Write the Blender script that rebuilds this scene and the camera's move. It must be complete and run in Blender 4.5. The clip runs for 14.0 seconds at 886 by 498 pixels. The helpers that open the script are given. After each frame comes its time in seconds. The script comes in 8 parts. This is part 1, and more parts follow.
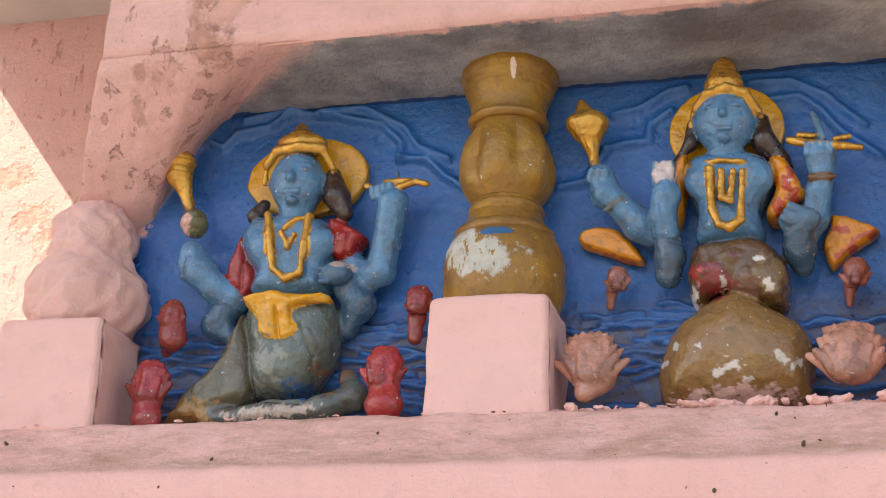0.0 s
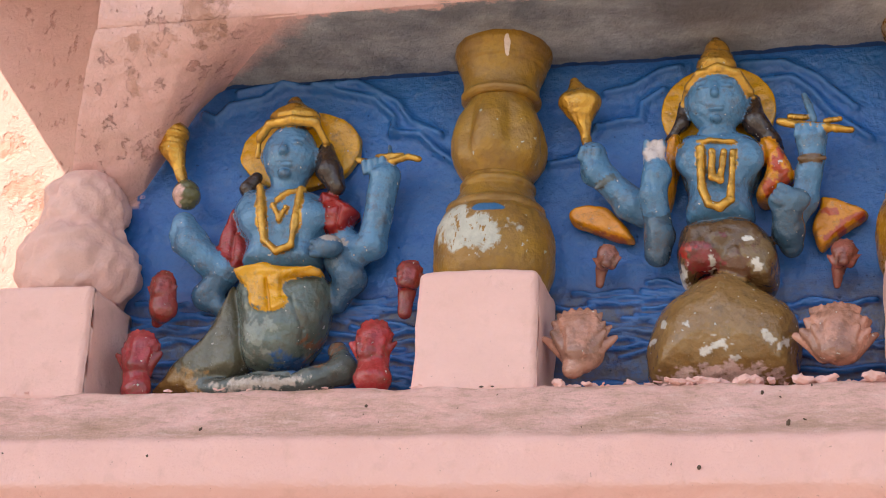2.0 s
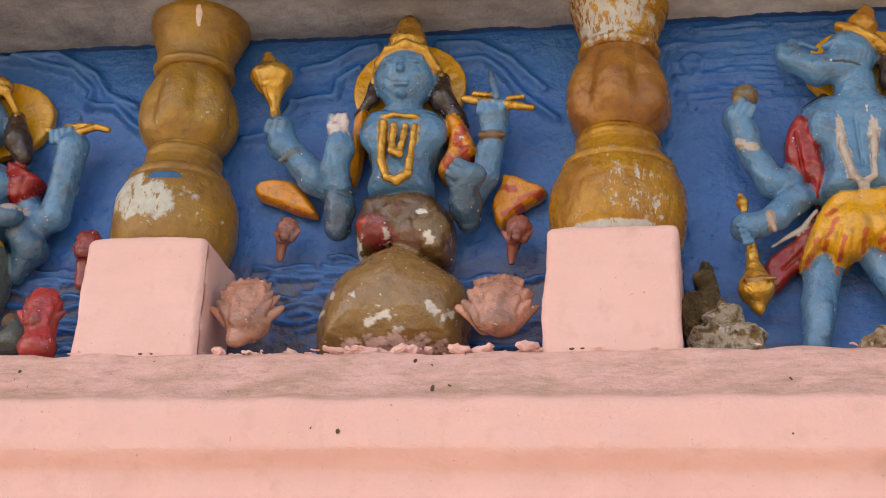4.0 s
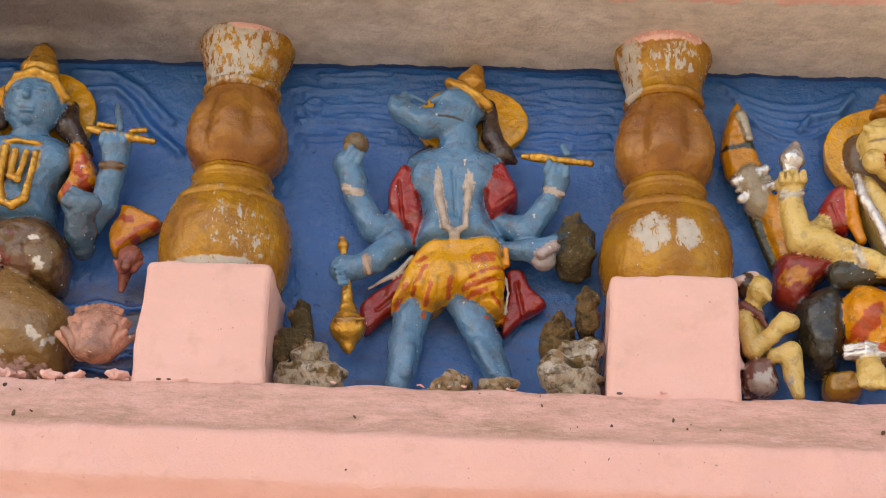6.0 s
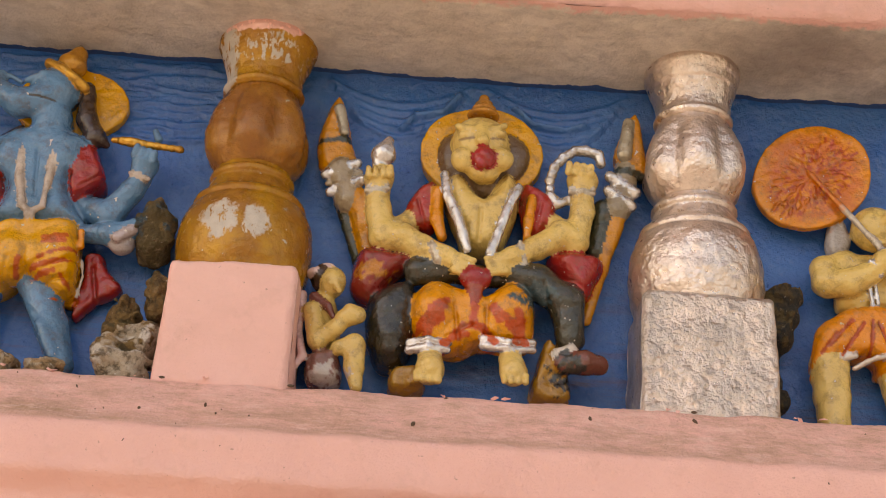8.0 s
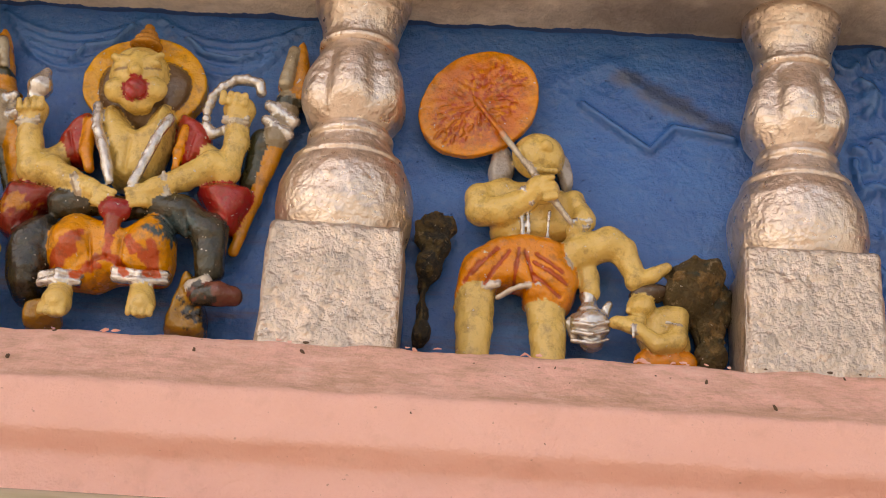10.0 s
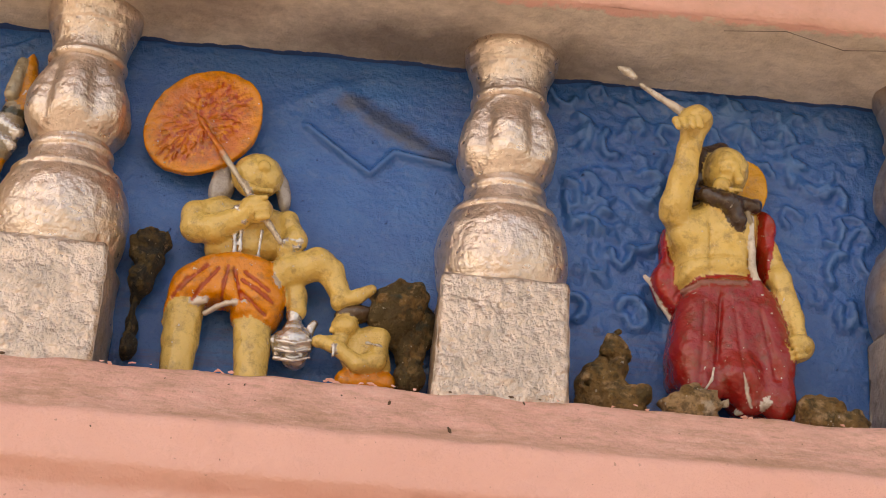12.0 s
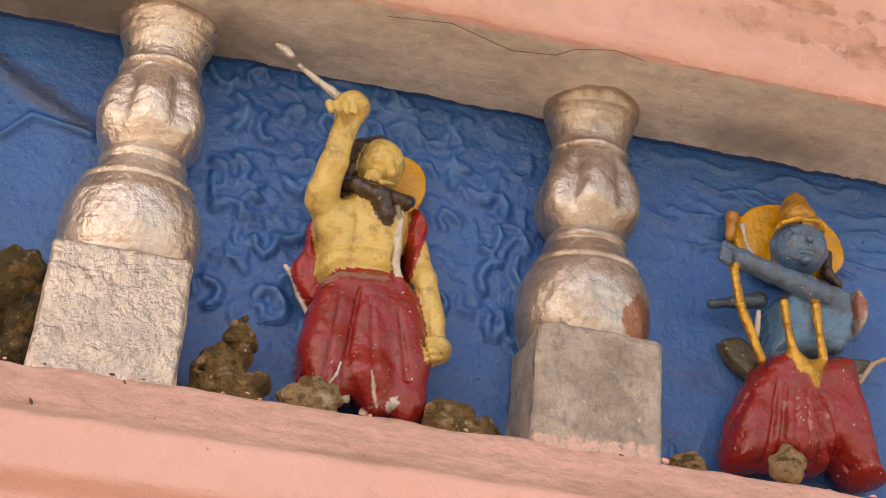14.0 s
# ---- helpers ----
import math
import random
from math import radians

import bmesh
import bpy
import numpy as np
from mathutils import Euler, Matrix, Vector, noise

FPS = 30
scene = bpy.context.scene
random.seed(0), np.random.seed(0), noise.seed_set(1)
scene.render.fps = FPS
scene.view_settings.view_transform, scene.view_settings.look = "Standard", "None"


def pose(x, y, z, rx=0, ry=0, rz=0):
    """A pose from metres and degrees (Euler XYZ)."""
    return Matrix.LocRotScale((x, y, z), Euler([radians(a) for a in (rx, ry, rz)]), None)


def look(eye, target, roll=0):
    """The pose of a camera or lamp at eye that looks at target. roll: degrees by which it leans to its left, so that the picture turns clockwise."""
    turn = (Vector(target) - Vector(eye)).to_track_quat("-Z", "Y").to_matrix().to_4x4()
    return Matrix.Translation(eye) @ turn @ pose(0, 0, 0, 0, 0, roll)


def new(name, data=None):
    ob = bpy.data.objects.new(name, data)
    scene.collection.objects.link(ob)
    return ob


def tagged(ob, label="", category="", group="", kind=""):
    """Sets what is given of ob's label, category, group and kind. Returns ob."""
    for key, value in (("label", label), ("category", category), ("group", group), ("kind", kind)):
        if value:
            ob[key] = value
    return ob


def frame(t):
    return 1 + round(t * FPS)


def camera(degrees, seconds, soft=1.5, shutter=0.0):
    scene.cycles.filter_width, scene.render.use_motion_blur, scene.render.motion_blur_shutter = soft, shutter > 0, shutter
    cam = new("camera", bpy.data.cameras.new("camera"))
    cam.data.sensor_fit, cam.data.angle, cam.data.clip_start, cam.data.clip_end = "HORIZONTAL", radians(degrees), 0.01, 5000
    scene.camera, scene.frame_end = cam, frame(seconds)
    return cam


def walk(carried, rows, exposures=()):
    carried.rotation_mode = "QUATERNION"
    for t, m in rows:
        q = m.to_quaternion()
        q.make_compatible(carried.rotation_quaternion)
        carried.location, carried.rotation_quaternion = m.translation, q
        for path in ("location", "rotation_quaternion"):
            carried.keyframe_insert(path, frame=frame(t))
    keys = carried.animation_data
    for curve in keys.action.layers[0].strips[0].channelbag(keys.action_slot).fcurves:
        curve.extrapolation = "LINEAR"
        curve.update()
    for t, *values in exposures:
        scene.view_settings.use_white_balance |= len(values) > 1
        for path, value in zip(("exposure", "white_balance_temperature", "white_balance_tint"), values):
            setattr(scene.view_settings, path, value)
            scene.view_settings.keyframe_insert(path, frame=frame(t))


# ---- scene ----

# ---- camera and its walk ----
cam = camera(31.7, 14.0, soft=1.0)
PATH = [
    (0, (-1.187, -1.796, -0.504), (-1.699, -0.012, 0.242), 2.6),
    (0.5, (-1.186, -1.802, -0.506), (-1.698, -0.02, 0.244), 2.8),
    (1, (-1.191, -1.81, -0.509), (-1.693, -0.022, 0.235), 2.7),
    (1.5, (-1.182, -1.805, -0.509), (-1.691, -0.017, 0.228), 3.2),
    (2, (-1.185, -1.802, -0.511), (-1.687, -0.005, 0.21), 3.4),
    (2.2, (-1.186, -1.804, -0.506), (-1.686, -0.008, 0.217), 3.4),
    (4.3, (-0.906, -1.673, -0.585), (-1.257, 0.118, 0.231), 3.2),
    (4.5, (-0.891, -1.681, -0.578), (-1.249, 0.105, 0.249), 2.9),
    (5, (-0.887, -1.698, -0.578), (-1.127, 0.123, 0.213), 2.5),
    (5.5, (-0.847, -1.733, -0.563), (-0.94, 0.111, 0.207), 2.0),
    (6, (-0.715, -1.746, -0.565), (-0.812, 0.079, 0.246), 2.8),
    (6.5, (-0.601, -1.747, -0.574), (-0.754, 0.086, 0.211), 4.2),
    (7, (-0.515, -1.754, -0.575), (-0.62, 0.072, 0.233), 3.8),
    (7.5, (-0.42, -1.739, -0.583), (-0.357, 0.103, 0.193), 3.2),
    (8, (-0.325, -1.699, -0.595), (-0.301, 0.103, 0.272), 3.5),
    (8.5, (-0.19, -1.684, -0.578), (-0.239, 0.113, 0.297), 3.5),
    (9, (-0.066, -1.666, -0.594), (-0.181, 0.157, 0.222), 3.7),
    (9.2, (-0.017, -1.664, -0.589), (-0.107, 0.167, 0.211), 3.6),
    (11.3, (0.309, -1.735, -0.553), (0.294, 0.101, 0.239), 3.7),
    (11.5, (0.314, -1.739, -0.551), (0.313, 0.094, 0.249), 3.6),
    (12, (0.364, -1.75, -0.55), (0.465, 0.081, 0.248), 4.0),
    (12.5, (0.411, -1.748, -0.557), (0.723, 0.06, 0.239), 4.1),
    (13, (0.472, -1.7, -0.57), (0.742, 0.098, 0.262), 5.2),
    (13.5, (0.545, -1.664, -0.573), (0.78, 0.117, 0.306), 5.6),
    (14, (0.577, -1.64, -0.58), (0.917, 0.114, 0.317), 5.2),
]
walk(cam, [(t, look(eye, target, roll)) for t, eye, target, roll in PATH], [(0.0, 1.32, 7700, 13), (2.0, 1.31, 7700, 13), (5.0, 1.34, 8900, 16), (7.0, 1.35, 9300, 17), (8.0, 1.09, 10400, 21), (9.0, 1.13, 10600, 21), (11.5, 1.06, 11400, 23), (14.0, 1.24, 10600, 20)])

# ---- world and sun ----
SUN_DIR = Vector((0.50, 0.30, -0.80)).normalized()
world = bpy.data.worlds.new("sky")
scene.world = world
world.use_nodes = True
wn = world.node_tree
sky = wn.nodes.new("ShaderNodeTexSky")
sky.sky_type = "NISHITA"
sky.sun_disc = False
sky.sun_elevation = math.asin(-SUN_DIR.z)
sky.sun_rotation = math.atan2(-SUN_DIR.x, -SUN_DIR.y)
wn.links.new(sky.outputs[0], wn.nodes["Background"].inputs[0])
wn.nodes["Background"].inputs[1].default_value = 0.15
sun = new("sun", bpy.data.lights.new("sun", "SUN"))
sun.data.energy, sun.data.angle, sun.data.color = 5.0, radians(0.5), (1.0, 0.96, 0.91)
sun.matrix_world = look((0, 0, 8), Vector((0, 0, 8)) + SUN_DIR)


# ---- materials ----
def mat(name, rough=0.5, metal=0.0):
    m = bpy.data.materials.new(name)
    m.use_nodes = True
    b = m.node_tree.nodes["Principled BSDF"]
    b.inputs["Roughness"].default_value, b.inputs["Metallic"].default_value = rough, metal
    return m, m.node_tree, b


def link(nt, a, b):
    nt.links.new(a, b)


def noise_tex(nt, vec, scale, detail=4.0, rough=0.55, offset=(0, 0, 0), stretch=(1, 1, 1)):
    mp = nt.nodes.new("ShaderNodeMapping")
    mp.inputs["Location"].default_value, mp.inputs["Scale"].default_value = offset, stretch
    link(nt, vec, mp.inputs["Vector"])
    n = nt.nodes.new("ShaderNodeTexNoise")
    n.inputs["Scale"].default_value, n.inputs["Detail"].default_value, n.inputs["Roughness"].default_value = scale, detail, rough
    link(nt, mp.outputs[0], n.inputs["Vector"])
    return n.outputs[0]


def ramp(nt, fac, lo, hi, a=0.0, b=1.0):
    """Maps fac from lo..hi to a..b, clamped."""
    r = nt.nodes.new("ShaderNodeMapRange")
    for i, v in ((1, lo), (2, hi), (3, a), (4, b)):
        r.inputs[i].default_value = v
    link(nt, fac, r.inputs[0])
    return r.outputs[0]


def calc(nt, op, a, b=None):
    n = nt.nodes.new("ShaderNodeMath")
    n.operation = op
    for i, v in ((0, a), (1, b)):
        if v is None:
            continue
        if isinstance(v, (int, float)):
            n.inputs[i].default_value = v
        else:
            link(nt, v, n.inputs[i])
    return n.outputs[0]


def blend(nt, fac, a, b, mode="MIX"):
    n = nt.nodes.new("ShaderNodeMix")
    n.data_type, n.blend_type = "RGBA", mode
    for i, v in ((0, fac), (6, a), (7, b)):
        if isinstance(v, (int, float)):
            n.inputs[i].default_value = v
        elif isinstance(v, tuple):
            n.inputs[i].default_value = (*v[:3], 1)
        else:
            link(nt, v, n.inputs[i])
    return n.outputs[2]


def place(nt):
    """World position, and its three coordinates."""
    g = nt.nodes.new("ShaderNodeNewGeometry")
    s = nt.nodes.new("ShaderNodeSeparateXYZ")
    link(nt, g.outputs["Position"], s.inputs[0])
    return g.outputs["Position"], s.outputs[0], s.outputs[1], s.outputs[2]


def patch(nt, pos, centre, radius, rough_edge=0.6, scale=60.0, soft=0.05):
    """A ragged patch round a place: 1 within, 0 without."""
    d = nt.nodes.new("ShaderNodeVectorMath")
    d.operation = "SUBTRACT"
    d.inputs[1].default_value = centre
    link(nt, pos, d.inputs[0])
    q = nt.nodes.new("ShaderNodeVectorMath")
    q.operation = "DIVIDE"
    q.inputs[1].default_value = radius
    link(nt, d.outputs[0], q.inputs[0])
    n = nt.nodes.new("ShaderNodeVectorMath")
    n.operation = "LENGTH"
    link(nt, q.outputs[0], n.inputs[0])
    f = calc(nt, "ADD", n.outputs["Value"], calc(nt, "MULTIPLY", calc(nt, "SUBTRACT", noise_tex(nt, pos, scale, 5, 0.65), 0.5), rough_edge * 4))
    return ramp(nt, f, 1.0 - soft, 1.0 + soft, 1.0, 0.0)


def bump(nt, b, height, strength, distance):
    n = nt.nodes.new("ShaderNodeBump")
    n.inputs["Strength"].default_value, n.inputs["Distance"].default_value = strength, distance
    link(nt, height, n.inputs["Height"])
    link(nt, n.outputs[0], b.inputs["Normal"])


PINK = (0.86, 0.50, 0.445)
DUST = (0.44, 0.265, 0.17)


def pink_paint(name, dust=0.0, z_dust=None, tone=PINK, relief=0.5, peels=()):
    """Old pink limewash: uneven, with brown stains and, on ledges, a ragged band of dust."""
    m, nt, b = mat(name, 0.75)
    pos, x, y, z = place(nt)
    big = noise_tex(nt, pos, 5.0, 5, 0.6)
    mid = noise_tex(nt, pos, 28.0, 5, 0.6, (3, 1, 7))
    col = blend(nt, ramp(nt, big, 0.35, 0.7, 0, 0.55), tone, tuple(c * k for c, k in zip(tone, (0.93, 0.86, 0.84))))
    col = blend(nt, ramp(nt, mid, 0.56, 0.75, 0, 0.3), col, (0.55, 0.30, 0.22))
    streak = noise_tex(nt, pos, 16.0, 7, 0.72, (0, 5, 2), (0.7, 1, 1.6))
    if dust:
        f = ramp(nt, streak, 0.38, 0.68, 0, dust)
        if z_dust:
            lo, top = z_dust
            band = calc(nt, "MULTIPLY", ramp(nt, z, lo - 0.004, lo + 0.012, 0, 1), ramp(nt, z, lo + 0.012, top, 1, 0.25))
            f = calc(nt, "MAXIMUM", calc(nt, "MULTIPLY", f, band), calc(nt, "MULTIPLY", ramp(nt, big, 0.3, 0.6, 0.25, 0.62), calc(nt, "MULTIPLY", ramp(nt, z, lo - 0.003, lo + 0.006), ramp(nt, z, lo + 0.008, lo + 0.034, 1, 0.0))))
        if z_dust:
            f = calc(nt, "MAXIMUM", f, calc(nt, "MULTIPLY", ramp(nt, noise_tex(nt, pos, 26.0, 6, 0.7, (4, 4, 4)), 0.46, 0.62, 0, 0.75), ramp(nt, z, -0.016, -0.004)))
        col = blend(nt, f, col, DUST)
        if z_dust:
            line = noise_tex(nt, pos, 60.0, 6, 0.75, (1, 2, 8), (0.55, 1, 1.5))
            col = blend(nt, calc(nt, "MULTIPLY", ramp(nt, line, 0.50, 0.66, 0, 0.55), ramp(nt, z, lo - 0.002, lo + 0.006, 0, 1)), col, (0.42, 0.25, 0.16))
            col = blend(nt, calc(nt, "MULTIPLY", ramp(nt, line, 0.36, 0.46, 0.4, 0), ramp(nt, z, lo - 0.002, lo + 0.006, 0, 1)), col, (0.88, 0.62, 0.56))
    specks = noise_tex(nt, pos, 160.0, 2, 0.5, (9, 9, 9))
    col = blend(nt, ramp(nt, specks, 0.72, 0.78, 0, 0.45), col, (0.25, 0.13, 0.09))
    h = calc(nt, "ADD", calc(nt, "MULTIPLY", mid, 1.0), calc(nt, "MULTIPLY", noise_tex(nt, pos, 130.0, 5, 0.7), 0.75))
    if peels:
        flake = calc(nt, "MULTIPLY", ramp(nt, noise_tex(nt, pos, 34.0, 7, 0.72, (5, 2, 2), (1, 1, 0.6)), 0.585, 0.61), ramp(nt, x, -1.98, -1.90, 1, 0.12))
        col = blend(nt, calc(nt, "MULTIPLY", flake, 0.75), col, blend(nt, ramp(nt, mid, 0.4, 0.6), (0.70, 0.36, 0.32), (0.48, 0.22, 0.18)))
        h = calc(nt, "SUBTRACT", h, calc(nt, "MULTIPLY", flake, 0.4))
    for c, r in peels:
        off = patch(nt, pos, c, r, 0.9, 40.0, 0.25)
        col = blend(nt, off, col, blend(nt, ramp(nt, mid, 0.4, 0.6), (0.74, 0.40, 0.33), (0.55, 0.28, 0.21)))
        h = calc(nt, "SUBTRACT", h, calc(nt, "MULTIPLY", off, 0.5))
    link(nt, col, b.inputs["Base Color"])
    bump(nt, b, h, relief, 0.004)
    return m


M_BEAM = pink_paint("pink_limewash_peeling", 0.3, relief=1.0, peels=(((-2.10, -0.08, 0.425), (0.010, 0.08, 0.016)), ((-2.06, -0.10, 0.465), (0.030, 0.10, 0.012)), ((1.30, -0.165, 0.565), (0.09, 0.05, 0.020)), ((1.40, -0.165, 0.545), (0.06, 0.05, 0.016)), ((1.26, -0.165, 0.600), (0.12, 0.05, 0.008)), ((-1.97, -0.165, 0.545), (0.035, 0.06, 0.03)), ((-1.99, -0.14, 0.49), (0.03, 0.05, 0.02)), ((-2.05, -0.165, 0.60), (0.05, 0.06, 0.02)), ((-2.00, -0.165, 0.52), (0.02, 0.05, 0.05)), ((-1.93, -0.165, 0.575), (0.016, 0.06, 0.03))))
M_PINK = pink_paint("pink_limewash", 0.25)
M_LEDGE = pink_paint("pink_limewash_dusty", 1.0, (-0.082, -0.002), relief=1.0)
M_BLOCK = pink_paint("pink_paint_on_blocks", 0.12, tone=(0.88, 0.53, 0.475), relief=0.75)
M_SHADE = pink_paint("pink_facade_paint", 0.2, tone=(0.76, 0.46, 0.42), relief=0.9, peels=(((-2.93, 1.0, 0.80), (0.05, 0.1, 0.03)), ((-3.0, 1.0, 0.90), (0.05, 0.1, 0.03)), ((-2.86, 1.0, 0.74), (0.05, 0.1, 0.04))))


def cream_wall():
    m, nt, b = mat("cream_wall_paint", 0.7)
    pos, x, y, z = place(nt)
    n = noise_tex(nt, pos, 9.0, 5, 0.6)
    link(nt, blend(nt, ramp(nt, n, 0.35, 0.7), (0.62, 0.52, 0.38), (0.5, 0.4, 0.28)), b.inputs["Base Color"])
    bump(nt, b, noise_tex(nt, pos, 90.0, 4), 0.4, 0.003)
    return m


STROKE_A, STROKE_B = (0.339, 0.026, 0.416), (0.449, 0.026, 0.351)


def blue_wall():
    """Blue enamel over plaster relief, greyed in the hollows of the water, with pink limewash over its left end."""
    m, nt, b = mat("blue_enamel", 0.42)
    pos, x, y, z = place(nt)
    n1, n2 = noise_tex(nt, pos, 11.0, 5, 0.6), noise_tex(nt, pos, 70.0, 4, 0.6, (4, 2, 1))
    col = blend(nt, ramp(nt, n1, 0.35, 0.68), (0.012, 0.116, 0.40), (0.022, 0.155, 0.46))
    col = blend(nt, ramp(nt, n2, 0.55, 0.75, 0, 0.5), col, (0.058, 0.185, 0.43))
    grime = noise_tex(nt, pos, 15.0, 6, 0.7, (1, 8, 3), (0.3, 1, 2.6))
    col = blend(nt, calc(nt, "MULTIPLY", ramp(nt, grime, 0.5, 0.7, 0, 0.75), ramp(nt, z, 0.10, 0.2, 1, 0.15)), col, (0.085, 0.07, 0.065))
    crest = nt.nodes.new("ShaderNodeAttribute")
    crest.attribute_name = "crest"
    worn = calc(nt, "MULTIPLY", ramp(nt, crest.outputs["Fac"], 0.0012, 0.0045, 1, 0), calc(nt, "MULTIPLY", ramp(nt, z, 0.13, 0.18, 1, 0), ramp(nt, x, -1.10, -1.06, 1, 0)))
    col = blend(nt, calc(nt, "MULTIPLY", worn, ramp(nt, n2, 0.35, 0.6, 0.45, 0.85)), col, (0.115, 0.09, 0.08))
    # blue lightens with the height of the relief
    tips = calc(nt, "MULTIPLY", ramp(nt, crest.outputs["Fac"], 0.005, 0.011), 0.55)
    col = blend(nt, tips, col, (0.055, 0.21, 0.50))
    pits = noise_tex(nt, pos, 130.0, 2, 0.5, (2, 2, 6))
    col = blend(nt, ramp(nt, pits, 0.74, 0.79, 0, 0.6), col, (0.012, 0.03, 0.07))
    for k in range(5):
        u = k / 4
        spot = (STROKE_A[0] * (1 - u) + STROKE_B[0] * u, 0.026, STROKE_A[2] * (1 - u) + STROKE_B[2] * u)
        col = blend(nt, calc(nt, "MULTIPLY", patch(nt, pos, spot, (0.022, 0.05, 0.013), 0.3, 30.0, 0.4), 0.7), col, (0.06, 0.07, 0.09))
    edge = calc(nt, "ADD", calc(nt, "SUBTRACT", x, calc(nt, "MULTIPLY", z, 0.45)), calc(nt, "MULTIPLY", noise_tex(nt, pos, 22.0, 5, 0.65, (6, 0, 0)), 0.075))
    old = calc(nt, "MULTIPLY", ramp(nt, edge, -2.243, -2.238, 1, 0), ramp(nt, z, 0.300, 0.306))
    col = blend(nt, old, col, blend(nt, ramp(nt, n2, 0.4, 0.65), PINK, (0.6, 0.33, 0.28)))
    link(nt, col, b.inputs["Base Color"])
    link(nt, ramp(nt, old, 0, 1, 0.14, 0.8), b.inputs["Roughness"])
    h = calc(nt, "ADD", noise_tex(nt, pos, 42.0, 2, 0.5, (7, 1, 3)), calc(nt, "MULTIPLY", noise_tex(nt, pos, 125.0, 4, 0.65), 0.9))
    h = calc(nt, "SUBTRACT", h, calc(nt, "MULTIPLY", ramp(nt, pits, 0.70, 0.80), 0.5))
    bump(nt, b, h, 0.7, 0.0065)
    b.inputs["Coat Weight"].default_value, b.inputs["Coat Roughness"].default_value = 0.3, 0.06
    return m


def grey_soffit():
    """Bare grey render: bluish and blotched at one end, brown further on, pink limewash lapped over its edges."""
    m, nt, b = mat("grey_cement_soffit", 0.9)
    pos, x, y, z = place(nt)
    n = noise_tex(nt, pos, 10.0, 7, 0.7, (0, 0, 0), (0.9, 1.2, 1))
    cool = blend(nt, ramp(nt, n, 0.38, 0.62), (0.46, 0.45, 0.455), (0.20, 0.20, 0.22))
    warm = blend(nt, ramp(nt, n, 0.35, 0.65), (0.86, 0.77, 0.68), (0.70, 0.61, 0.52))
    col = blend(nt, ramp(nt, x, -1.35, -0.75), cool, warm)
    fine = noise_tex(nt, pos, 40.0, 7, 0.75, (0, 3, 0), (0.9, 1.15, 1))
    col = blend(nt, ramp(nt, fine, 0.42, 0.72, 0, 0.45), col, (0.24, 0.20, 0.18))
    for c, r, k in (((0.45, -0.02, 0.478), (0.2, 0.06, 0.1), 0.8), ((1.30, -0.03, 0.478), (0.10, 0.04, 0.1), 0.5), ((-1.3, -0.09, 0.478), (0.12, 0.05, 0.1), 0.7), ((0.12, -0.08, 0.478), (0.1, 0.07, 0.1), 0.6)):
        col = blend(nt, calc(nt, "MULTIPLY", patch(nt, pos, c, r, 0.4, 14.0, 0.5), k), col, (0.15, 0.12, 0.11))
    rag = calc(nt, "MULTIPLY", calc(nt, "SUBTRACT", noise_tex(nt, pos, 30.0, 5, 0.65, (7, 0, 0)), 0.5), 0.05)
    left = ramp(nt, calc(nt, "ADD", calc(nt, "ADD", x, calc(nt, "MULTIPLY", y, 1.15)), calc(nt, "MULTIPLY", rag, 1.5)), -2.045, -1.99, 1, 0)
    front = ramp(nt, calc(nt, "ADD", y, rag), -0.150, -0.142, 1, 0)
    col = blend(nt, calc(nt, "MAXIMUM", left, front), col, PINK)
    lap = calc(nt, "MULTIPLY", ramp(nt, calc(nt, "ADD", y, calc(nt, "MULTIPLY", rag, 0.35)), 0.0165, 0.0175), ramp(nt, x, -2.05, -2.04))
    col = blend(nt, lap, col, (0.02, 0.08, 0.24))
    link(nt, col, b.inputs["Base Color"])
    bump(nt, b, calc(nt, "ADD", fine, calc(nt, "MULTIPLY", noise_tex(nt, pos, 140.0, 4, 0.65), 0.7)), 0.9, 0.006)
    return m


